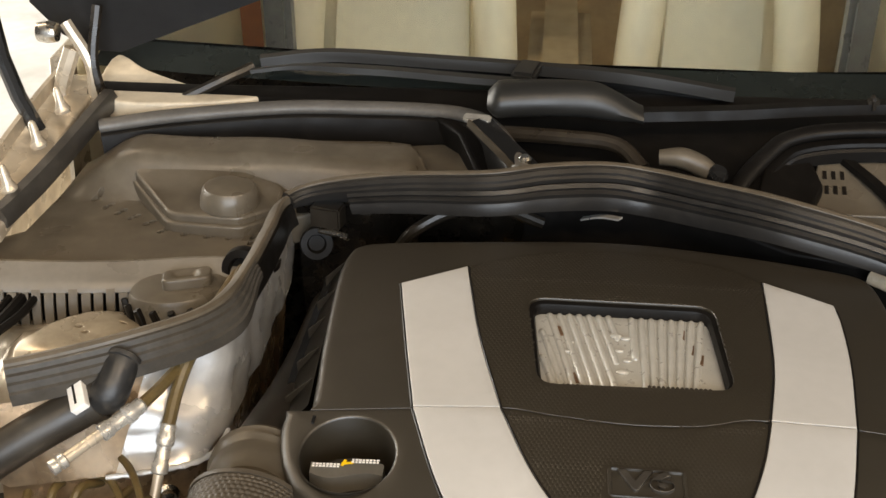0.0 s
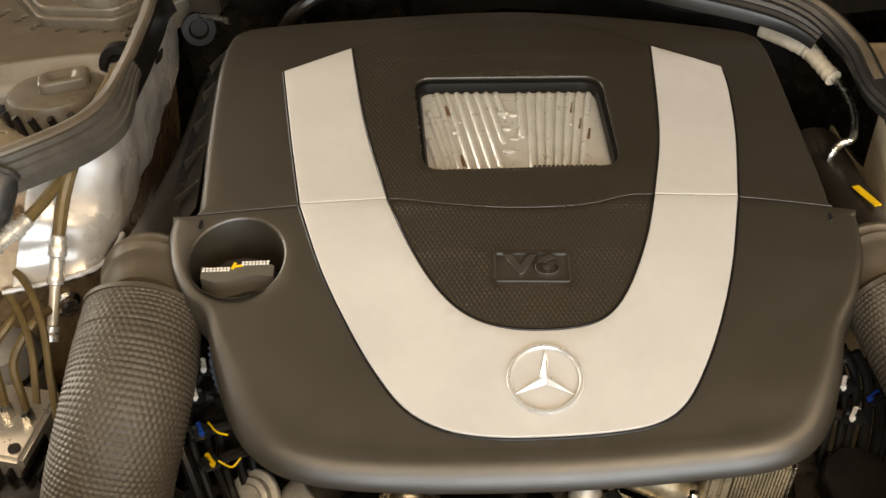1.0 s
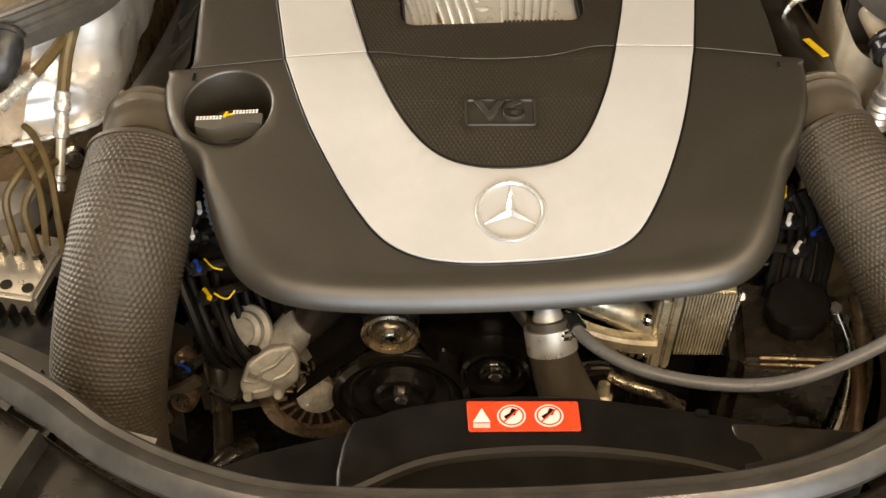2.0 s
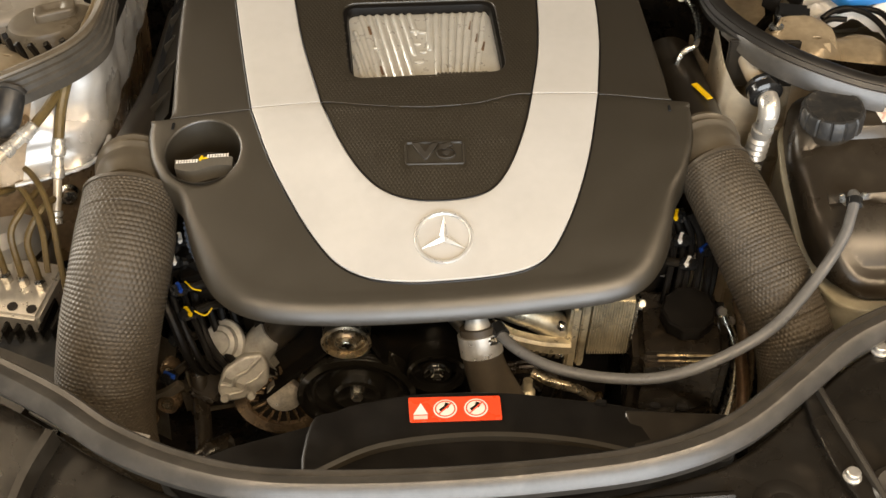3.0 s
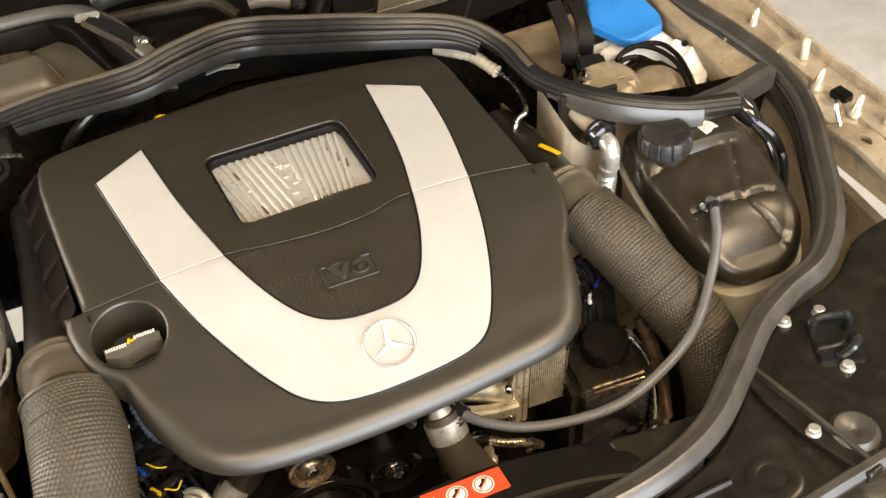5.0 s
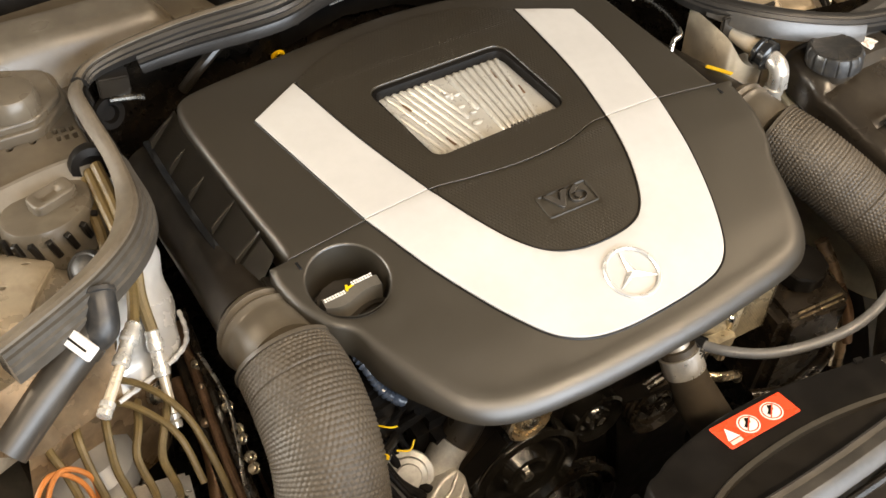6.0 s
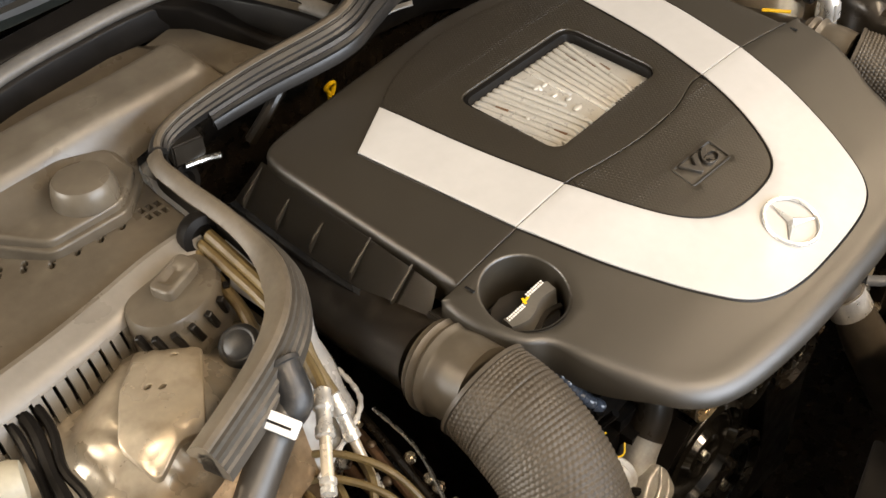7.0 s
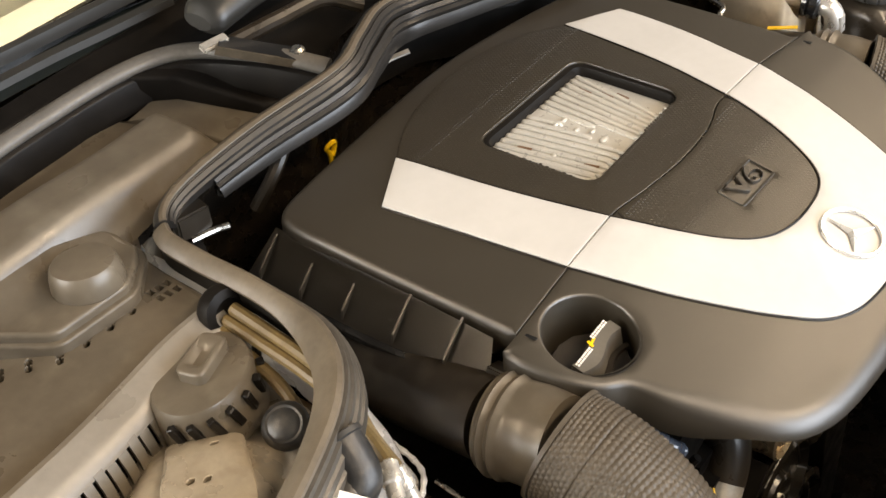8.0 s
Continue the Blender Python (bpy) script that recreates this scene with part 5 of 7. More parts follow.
# ---- expansion tank ----
def tank_z(x, y):
    """Three pillowed terraces that step down towards the front, parted by grooves."""
    z = 0.884 - 0.011 * smooth(-0.030, -0.048, y) - 0.010 * smooth(-0.048, -0.112, y) - 0.003 * smooth(-0.112, -0.122, y)
    z -= 0.062 * max((-0.122 - y) / 0.083, 0) ** 1.7
    z -= 0.0045 * math.exp(-((y + 0.121 + 0.08 * (x - 0.49)) / 0.0035) ** 2)
    z -= 0.0040 * math.exp(-((y + 0.040 - 0.05 * (x - 0.49)) / 0.0035) ** 2)
    gx = 0.528 + 0.40 * (y + 0.04) if y > -0.121 else 0.4956 - 0.42 * (y + 0.121)
    z -= 0.0038 * math.exp(-((x - gx) / 0.0032) ** 2) * smooth(-0.036, -0.044, y)
    return z - 0.020 * (abs(x - 0.482) / 0.085) ** 3 - 0.012 * smooth(0.01, 0.045, y)


tank = thing("expansion_tank", (0.48, -0.09, 0.66), "satin brown-black expansion tank with a pale lower half", "coolant tank")
TANK = rounded([(0.412, 0.038), (0.552, 0.040), (0.572, -0.05), (0.560, -0.165), (0.522, -0.205), (0.438, -0.205), (0.408, -0.150), (0.402, -0.04)], 0.028)


def rim_z(x, y):
    return 0.826 - 0.040 * smooth(0.02, -0.20, y)


part("upper_shell", plate(TANK, tank_z, 0.0045, 0.020, lambda x, y: max(tank_z(x, y) - 0.020 - rim_z(x, y), 0.003)), BROWN, tank)
part("rim", plate([(0.48 + (x - 0.48) * 1.05, -0.09 + (y + 0.09) * 1.04) for x, y in TANK], rim_z, 0.02, 0.002, 0.004), BEIGE, tank, "pale moulded rim")
part("lower_shell", plate([(0.48 + (x - 0.48) * 0.99, -0.09 + (y + 0.09) * 0.99) for x, y in TANK], lambda x, y: rim_z(x, y) - 0.007, 0.02, 0.003, 0.15), BEIGE, tank, "pale translucent lower half")
part("cap", lathe([(0.030, 0), (0.0335, 0.002), (0.0335, 0.019), (0.0312, 0.0235), (0.0285, 0.0245), (0.027, 0.0235), (0.002, 0.0240)], pose(0.446, -0.020, 0.878, -3, 0, 0), seg=112, lobes=lambda f: 1.0 + 0.014 * (1 if (f * 14) % 1 < 0.80 else -2.6)), CAPBLACK, tank, "ribbed black screw cap")
part("neck", lathe([(0.029, 0), (0.028, 0.03)], Matrix.Translation((0.446, -0.020, 0.852))), BROWN, tank)
part("sticker", plate([(0.496, -0.008), (0.512, -0.004), (0.519, -0.011), (0.522, -0.020), (0.514, -0.021), (0.508, -0.026), (0.499, -0.029)], lambda x, y: tank_z(x, y) + 0.0012, 0.005, 0.0002, 0.0004), WHITE, tank, "small torn white warning sticker")
for x, y, w, a in ((0.503, -0.019, 0.013, 60), (0.506, -0.014, 0.010, 10), (0.512, -0.019, 0.009, -35), (0.508, -0.021, 0.006, -35)):
    part("sticker_print", block((w, 0.0022, 0.0005), pose(x, y, tank_z(x, y) + 0.0012, 0, 0, a), bevel=0), PINK, tank)
part("nipple", lathe([(0.0085, 0), (0.0085, 0.005), (0.0045, 0.008), (0.0045, 0.018)], Matrix.Translation((0.448, -0.121, 0.853)), seg=14), STEEL, tank, "bright hose nipple")
for side in (-1, 1):
    part("ear", block((0.006, 0.004, 0.012), pose(0.448 + side * 0.009, -0.122, 0.860, 0, side * 15, 0), bevel=0.001), STEEL, tank)
hose = thing("overflow_hose", (0.06, -0.222, 0.78), "thin grey rubber hose arching from the tank to the thermostat", "hose")
part("hose", tube([(0.448, -0.121, 0.870), (0.447, -0.130, 0.873), (0.441, -0.146, 0.868), (0.428, -0.172, 0.858), (0.395, -0.213, 0.845), (0.345, -0.262, 0.832), (0.290, -0.287, 0.816), (0.235, -0.298, 0.803), (0.180, -0.292, 0.796), (0.128, -0.276, 0.794), (0.093, -0.252, 0.794), (0.075, -0.228, 0.792)], 0.0058, seg=12, n=6), GREYHOSE, hose)
part("clip", lathe([(0.0085, 0), (0.0085, 0.008)], aim((0.447, -0.130, 0.872), (-0.2, -1, -0.3)), seg=12), GLOSS, hose, "black spring clip")
part("clip", lathe([(0.009, 0), (0.009, 0.014)], aim((0.078, -0.232, 0.792), (-0.4, 0.9, -0.05)), seg=12), GLOSS, hose, "black spring clip")

# ---- air-conditioning pipe behind the tank ----
pipe = thing("refrigerant_pipe", (0.378, 0.005, 0.79), "bright alloy pipe elbow with a ringed fitting", "pipe")
part("tube", tube([(0.370, 0.090, 0.896), (0.3745, 0.066, 0.889), (0.384, 0.035, 0.881), (0.386, 0.026, 0.880)], 0.0118, seg=16), PAINT, pipe)
part("bush", lathe([(0.013, 0), (0.0185, 0.001), (0.0195, 0.006), (0.0175, 0.008), (0.0195, 0.010), (0.0195, 0.018), (0.0165, 0.021), (0.012, 0.022)], aim((0.382, 0.044, 0.883), (0.18, -1, -0.12)), seg=20), GLOSS, pipe, "black rubber bush")
part("elbow", tube([(0.3855, 0.026, 0.880), (0.386, 0.014, 0.8785), (0.3855, 0.007, 0.872), (0.384, 0.0045, 0.862), (0.3815, 0.005, 0.848)], [0.0118, 0.0120, 0.0118, 0.0112, 0.0095], seg=14, n=3), ALLOY, pipe)
part("flat", block((0.013, 0.004, 0.022), pose(0.3845, -0.0055, 0.852, -6, 0, 0), bevel=0.001), ALLOY, pipe, "flat on the elbow")
part("fitting", lathe([(0.009, 0), (0.012, 0.001), (0.012, 0.008), (0.0105, 0.0095)] + [(0.0102 + 0.0028 * (k % 2), 0.012 + 0.0042 * k) for k in range(8)] + [(0.009, 0.046)], aim((0.3818, 0.005, 0.852), (-0.06, 0.02, -1)), seg=18), ALLOY, pipe, "ringed alloy fitting")
part("hose_end", tube([(0.379, 0.006, 0.808), (0.377, 0.006, 0.78), (0.375, 0.004, 0.72)], 0.0125, seg=14), RUBBER, pipe, "black hose")
part("strut", sweep(spline([(0.396, 0.032, 0.882), (0.400, 0.030, 0.862), (0.399, 0.026, 0.83), (0.396, 0.02, 0.79)], 4), [(-0.003, -0.001), (0.003, -0.001), (0.003, 0.001), (-0.003, 0.001)]), PAINT, pipe, "thin metal strip")
part("stud", lathe([(0.006, 0), (0.006, 0.02), (0.004, 0.026)], aim((0.372, -0.02, 0.80), (0.1, -0.4, 1)), seg=10), STEEL, pipe)
part("backplate", block((0.080, 0.006, 0.066), pose(0.388, 0.076, 0.853, 0, 0, -4)), DUCT, pipe, "black bulkhead plate")
solo("service_tag", block((0.0070, 0.033, 0.0012), pose(0.3155, 0.038, 0.8795, -6, 6, 22), bevel=0), YELLOW, "yellow and white service tag", "tag")

# ---- white pipe at the back of the engine ----
vent = thing("vent_pipe", (0.32, 0.17, 0.88), "thin metal vent pipe with a crimped silver end", "pipe")
part("sleeve", tube([(0.262, 0.280, 0.896), (0.288, 0.256, 0.896), (0.303, 0.243, 0.894), (0.312, 0.220, 0.892), (0.319, 0.202, 0.890)], [0.008, 0.008, 0.009, 0.008, 0.0085], seg=14, n=8, ripple=lambda d: 0.0005 * math.sin(d * 700)), CREAMY, vent, "crimped pale sleeve")
part("pipe", tube([(0.318, 0.205, 0.890), (0.3245, 0.185, 0.890), (0.327, 0.160, 0.890), (0.326, 0.136, 0.887), (0.319, 0.114, 0.884), (0.309, 0.112, 0.880), (0.300, 0.106, 0.872), (0.295, 0.10, 0.85)], 0.0036, seg=10), STEEL, vent)
solo("dipstick", tube([(-0.112, 0.352, 0.80), (-0.112, 0.352, 0.848), (-0.118, 0.350, 0.862), (-0.112, 0.347, 0.868), (-0.105, 0.350, 0.862), (-0.108, 0.352, 0.848)], 0.0028, seg=8), YELLOW, "yellow dipstick loop behind the engine cover", "dipstick")
solo("bracket_strip", sweep(spline([(-0.037, 0.352, 0.910), (-0.017, 0.341, 0.920), (0.003, 0.326, 0.926)], 5), [(-0.004, -0.001), (0.004, -0.001), (0.004, 0.001), (-0.004, 0.001)]), ALLOY, "bright metal strip on the firewall", "bracket")
solo("breather_hose", tube([(-0.24, 0.335, 0.87), (-0.22, 0.325, 0.90), (-0.18, 0.335, 0.92), (-0.13, 0.35, 0.92), (-0.08, 0.355, 0.90)], 0.007, seg=10), DUCT, "thin black breather hose at the firewall", "hose")
rod = thing("locking_rod", (-0.315, 0.30, 0.88), "bright metal rod end in a black socket", "rod")
part("rod", tube([(-0.327, 0.330, 0.892), (-0.305, 0.322, 0.893), (-0.292, 0.315, 0.893)], 0.0036, seg=8), STEEL, rod)
part("socket", lathe([(0.016, 0), (0.019, 0.005), (0.018, 0.012), (0.011, 0.012), (0.009, 0.005), (0.002, 0.005)], aim((-0.333, 0.338, 0.872), (0.25, -1, 0.35)), seg=20), BLACK, rod, "black ribbed socket")
part("block", block((0.035, 0.022, 0.026), pose(-0.318, 0.338, 0.895, 0, 0, -12)), DUCT, rod)
part("block", block((0.014, 0.008, 0.012), pose(-0.275, 0.335, 0.912, 0, 0, -8)), DUCT, rod)


# ---- cabin-air housing beside the engine (x < 0) ----
housing = thing("air_housing", (-0.50, 0.36, 0.86), "grey-brown plastic housing with a hexagonal lid and slotted edge", "air housing")


def housing_z(x, y):
    up = smooth(0.372, 0.412, y) * smooth(-0.195, -0.245, x) * smooth(-0.66, -0.55, x)
    z = 0.892 + 0.050 * up - 0.028 * smooth(0.455, 0.490, y)
    z += 0.0015 * math.sin(x * 31 + y * 17)
    return z


slots = []
for x, y, a in ((-0.597, 0.380, 30), (-0.579, 0.362, 35), (-0.560, 0.349, 35), (-0.541, 0.338, 30), (-0.520, 0.327, 30), (-0.499, 0.312, 30), (-0.472, 0.3095, 24), (-0.446, 0.3085, 22), (-0.421, 0.3085, 20)):
    c, s = math.cos(radians(a + 22)), math.sin(radians(a + 22))
    slots.append([(x + u * c - v * s, y + u * s + v * c) for u, v in ((-0.0090, 0), (-0.0070, -0.0030), (-0.0015, -0.0034), (0, -0.0008), (0.0015, -0.0034), (0.0070, -0.0030), (0.0090, 0), (0.0070, 0.0030), (0.0015, 0.0034), (0, 0.0008), (-0.0015, 0.0034), (-0.0070, 0.0030))])
for i in range(3):
    for j in range(2):
        x, y = -0.398 + 0.0085 * i, 0.310 - 0.013 * j - 0.002 * i
        slots.append([(x + u, y + v) for u, v in ((-0.0026, -0.004), (0.0026, -0.004), (0.0026, 0.004), (-0.0026, 0.004))])
HOUSING = [(-0.640, 0.470), (-0.536, 0.498), (-0.42, 0.526), (-0.30, 0.528), (-0.245, 0.515), (-0.225, 0.45), (-0.205, 0.42), (-0.200, 0.392), (-0.24, 0.386), (-0.325, 0.374), (-0.368, 0.352), (-0.371, 0.318), (-0.372, 0.27), (-0.377, 0.226), (-0.44, 0.229), (-0.50, 0.222), (-0.56, 0.214), (-0.64, 0.209), (-0.70, 0.207), (-0.70, 0.26), (-0.655, 0.30)]
part("panel", plate(HOUSING, housing_z, 0.0075, 0.004, 0.03, holes=slots, hole_r=0.0008, hole_depth=0.012), COWL, housing)
part("end_panel", plate([(-0.245, 0.505), (-0.190, 0.515), (-0.150, 0.470), (-0.128, 0.420), (-0.118, 0.385), (-0.205, 0.390), (-0.215, 0.44)], lambda x, y: 0.902 + 0.10 * (y - 0.35), 0.02, 0.004, 0.03), COWL, housing)
# Added black plate: the shade inside the housing, seen through its slots.
part("void_plate", plate(rounded([(-0.645, 0.40), (-0.37, 0.345), (-0.362, 0.275), (-0.395, 0.235), (-0.645, 0.222)], 0.01), lambda x, y: 0.876, 0.03, 0.001, 0.004), VOID_BLACK, housing, "black plate that darkens the inside of the housing")
lid = part("lid", plate(rounded([(-0.557, 0.395), (-0.492, 0.317), (-0.413, 0.313), (-0.374, 0.345), (-0.376, 0.385), (-0.44, 0.405), (-0.53, 0.412)], 0.010), lambda x, y: 0.9125 + 0.02 * smooth(0.36, 0.42, y), 0.012, 0.004, 0.014), COWL, housing, "hexagonal lid")
part("lid_step", plate(rounded([(-0.562, 0.395), (-0.494, 0.311), (-0.411, 0.307), (-0.368, 0.343), (-0.370, 0.388), (-0.44, 0.410), (-0.53, 0.416)], 0.010), lambda x, y: 0.9035 + 0.02 * smooth(0.36, 0.42, y), 0.02, 0.003, 0.012), COWL, housing)
part("knob", lathe([(0.0335, 0), (0.0325, 0.010), (0.0305, 0.019), (0.028, 0.0225), (0.023, 0.0235), (0.001, 0.0235)], pose(-0.431, 0.347, 0.911, -3, 2, 0), seg=40), COWL, lid, "round raised knob")
brace_line = spline([(-0.388, 0.226, 0.906), (-0.44, 0.228, 0.902), (-0.50, 0.221, 0.899), (-0.56, 0.213, 0.899), (-0.645, 0.206, 0.900), (-0.705, 0.203, 0.900)], 6)
# The edge's sheen is painted: same plastic, paler colour.
part("edge_rail", sweep(brace_line, [(-0.020, -0.017), (-0.018, -0.012), (-0.006, -0.004), (0.009, 0.003), (0.016, 0.001), (0.016, -0.008), (-0.014, -0.022)]), LIT_COWL, housing, "raised front edge, its sheen put into a paler colour")
finger_bm = bmesh.new()
quads(finger_bm, [[Vector((-w, y - 0.0016, z)), Vector((w, y - 0.0016, z)), Vector((w, y + 0.0016, z)), Vector((-w, y + 0.0016, z))] for w, y, z in ((0.0040, -0.014, -0.046), (0.0044, -0.0125, -0.036), (0.0046, -0.008, -0.018), (0.0047, -0.002, -0.004), (0.0047, 0.004, 0.0))])
finger = to_mesh("finger", finger_bm, COWL)
for i in range(17):
    x = -0.485 - 0.0128 * i
    y = float(np.interp(x, (-0.705, -0.645, -0.56, -0.50, -0.44), (0.203, 0.206, 0.213, 0.221, 0.228)))
    piece("finger", finger, pose(x, y - 0.016, 0.889 - 0.002 * (i % 3), 0, 0, 5), housing)
# Added black sheet that gives the shade between the fingers.
part("gap_sheet", sheet([(-0.46, 0.216, 0.884), (-0.56, 0.205, 0.884), (-0.71, 0.194, 0.884)], [(-0.46, 0.206, 0.842), (-0.56, 0.196, 0.842), (-0.71, 0.185, 0.842)], 0.003, 1), VOID_BLACK, housing, "black sheet painting the dark gap behind the comb")
cup = part("mount_cup", lathe([(0.056, 0), (0.0550, 0.020), (0.0525, 0.044), (0.0495, 0.0485), (0.044, 0.0500), (0.001, 0.0505)], pose(-0.446, 0.190, 0.849, -6, 0, 24) @ Matrix.Diagonal((0.98, 0.80, 1.0, 1)), seg=40), COWL, housing, "raised mount cover with slots")
top_m = pose(-0.440, 0.197, 0.8955, -6, 0, 20)
part("cup_block", posed(plate(rounded([(-0.026, -0.013), (0.024, -0.015), (0.028, 0.012), (-0.022, 0.015)], 0.009), lambda x, y: 0.0145 - 0.0050 * smooth(0.015, 0.008, abs(x)) * smooth(0.010, 0.005, abs(y)), 0.0035, 0.003, 0.012), top_m), COWL, cup, "boxy raised top with a shallow recess")
slot_me = to_mesh("slot", block((0.0066, 0.0065, 0.024), bevel=0.001, seg=1), VOID_BLACK)
cup_m = pose(-0.446, 0.190, 0.849, -6, 0, 24)
for i in range(8):
    q = radians(-178 + 20 * i)
    piece("slot", slot_me, cup_m @ pose(0.0538 * math.cos(q), 0.0442 * math.sin(q), 0.019, 0, 0, math.degrees(q) + 90) @ pose(0, 0, 0, 4, -18, 0), cup)

# ---- lines and fittings by the wing ----
coolant = thing("coolant_hose", (-0.53, -0.01, 0.76), "black coolant hose with a white clip under the seal", "hose")
part("hose", tube([(-0.458, 0.016, 0.897), (-0.468, 0.017, 0.890), (-0.490, 0.010, 0.878), (-0.529, -0.006, 0.860), (-0.575, -0.026, 0.835)], [0.0165, 0.0180, 0.0190, 0.0200, 0.0200], seg=22), PIPEBLACK, coolant)
part("elbow", tube([(-0.4505, 0.039, 0.920), (-0.4520, 0.033, 0.916), (-0.455, 0.022, 0.906), (-0.460, 0.014, 0.896), (-0.468, 0.014, 0.888)], [0.0150, 0.0158, 0.0160, 0.0172, 0.0168], seg=22), CAPBLACK, coolant, "black moulded elbow")
part("elbow_collar", lathe([(0.0150, 0), (0.0172, 0.001), (0.0172, 0.005), (0.0150, 0.006)], aim((-0.4508, 0.038, 0.9195), (-0.2, -0.9, -0.5)), seg=22, cap=False), CAPBLACK, coolant)
run = Vector((-0.60, -0.18, -0.38)).normalized()
facing = Vector((-0.30, -0.40, 0.86))
facing = (facing - run * facing.dot(run)).normalized()
across = run.cross(facing)
clip_m = Matrix(((*across, 0), (*run, 0), (*facing, 0), (0, 0, 0, 1))).transposed()
clip_m.translation = Vector((-0.480, 0.0140, 0.8865)) + facing * 0.0215
part("clip", posed(plate(rounded([(-0.022, -0.0080), (0.022, -0.0080), (0.022, 0.0080), (-0.022, 0.0080)], 0.002), lambda x, y: 0.0, 0.008, 0.001, 0.006), clip_m), WHITE, coolant, "flat white plastic hose clip")
part("clip_slot", posed(block((0.028, 0.0022, 0.0010), Matrix.Translation((-0.002, 0.001, -0.0004)), bevel=0), clip_m), VOID_BLACK, coolant)
part("clip_band", lathe([(0.0200, 0), (0.0215, 0.001), (0.0215, 0.012), (0.0200, 0.013)], aim((-0.474, 0.018, 0.886), run), seg=24, cap=False), PIPEBLACK, coolant, "black clip band")
solo("grommet", lathe([(0.022, 0), (0.024, 0.006), (0.022, 0.016), (0.014, 0.018), (0.012, 0.01), (0.001, 0.01)], aim((-0.386, 0.234, 0.900), (-0.12, -0.95, 0.25)), seg=20), BLACK, "black rubber grommet in the wing", "grommet")
solo("wing_bung", lathe([(0.020, 0), (0.0205, 0.005), (0.0185, 0.010), (0.0155, 0.012), (0.0135, 0.0115), (0.009, 0.014), (0.001, 0.0145)], aim((-0.438, 0.112, 0.872), (-0.45, -0.25, 0.85)), seg=24), CAPBLACK, "black stepped rubber bung on the strut tower", "bung")
for pts, r in (([(-0.385, 0.215, 0.908), (-0.388, 0.17, 0.905), (-0.394, 0.12, 0.905), (-0.402, 0.075, 0.898), (-0.410, 0.049, 0.877), (-0.413, 0.022, 0.856)], 0.0062),
               ([(-0.393, 0.218, 0.900), (-0.398, 0.17, 0.900), (-0.402, 0.12, 0.898), (-0.408, 0.08, 0.892), (-0.420, 0.040, 0.888), (-0.431, 0.012, 0.886)], 0.0058),
               ([(-0.399, 0.220, 0.893), (-0.408, 0.175, 0.888), (-0.412, 0.14, 0.878), (-0.42, 0.11, 0.86)], 0.006)):
    solo("pressure_hose", tube(pts, r, seg=10), OCHRE, "ochre pressure hose under the seal", "hose", "pressure hoses")


def crimp(a, b, r, label):
    """A plated fitting: hexagon, collar, tube and end beads between two places."""
    a, b = Vector(a), Vector(b)
    ln = (b - a).length
    th = thing("line_fitting", tuple(b), label, "pipe fitting", "line fittings")
    m = aim(a, b - a)
    part("sleeve", lathe([(r * 0.8, 0), (r * 1.1, 0.002), (r * 1.1, ln * 0.10), (r * 1.3, ln * 0.12), (r * 1.3, ln * 0.2), (r, ln * 0.22), (r, ln * 0.36), (r * 1.2, ln * 0.38), (r * 1.2, ln * 0.46), (r * 0.7, ln * 0.48)], m, seg=12), PLATED, th)
    part("tube", lathe([(r * 0.75, ln * 0.47), (r * 0.75, ln * 0.84)], m, seg=12), PAINT, th)
    part("end", lathe([(r * 0.6, ln * 0.84), (r * 1.05, ln * 0.85), (r * 1.05, ln * 0.90), (r * 0.6, ln * 0.915), (r * 1.0, ln * 0.93), (r * 1.0, ln * 0.99), (r * 0.5, ln)], m, seg=12), PLATED, th)
    return th


crimp((-0.413, 0.024, 0.857), (-0.424, -0.038, 0.779), 0.0066, "plated line fitting hanging beside the wing")
crimp((-0.430, 0.013, 0.886), (-0.492, -0.060, 0.866), 0.0070, "plated line fitting above the valve block")
solo("wing_bolt", lathe([(0.013, 0), (0.013, 0.004), (0.009, 0.006), (0.008, 0.013), (0.001, 0.014)], aim((-0.424, 0.018, 0.774), (0.5, -0.8, 0.2)), seg=14), STEEL, "plated bolt in the inner wing", "bolt")

valve = thing("valve_block", (-0.49, -0.075, 0.62), "bare alloy brake valve block with bent lines", "valve block")
part("body", block((0.115, 0.085, 0.10), pose(-0.490, -0.080, 0.625, 0, 0, -12), bevel=0.004), ALLOY, valve)
for i in range(5):
    x = -0.530 + 0.021 * i
    y = -0.062 - 0.006 * i
    part("line", tube([(x, y, 0.722), (x, y + 0.004, 0.752), (x - 0.004, y + 0.02 + 0.004 * (i % 2), 0.785), (x - 0.01 + 0.006 * i, y + 0.045, 0.80 + 0.008 * (i % 3)), (x - 0.005 + 0.008 * i, y + 0.075, 0.80)], 0.0042, seg=8), OCHRE, valve, "bent ochre brake line")
    part("union", lathe([(0.007, 0), (0.007, 0.012), (0.005, 0.014), (0.004, 0.016)], Matrix.Translation((x, y, 0.724)), seg=6), STEEL, valve)
for i in range(4):
    part("port", lathe([(0.0075, 0), (0.0075, 0.0012), (0.001, 0.0012)], aim((-0.527 + 0.023 * i, -0.124 - 0.005 * i, 0.69), (0.2, -1, 0.0)), seg=16), VOID_BLACK, valve)
    part("port", lathe([(0.006, 0), (0.006, 0.0012), (0.001, 0.0012)], aim((-0.520 + 0.023 * i, -0.104 - 0.005 * i, 0.7252), (0, 0, 1)), seg=16), VOID_BLACK, valve)
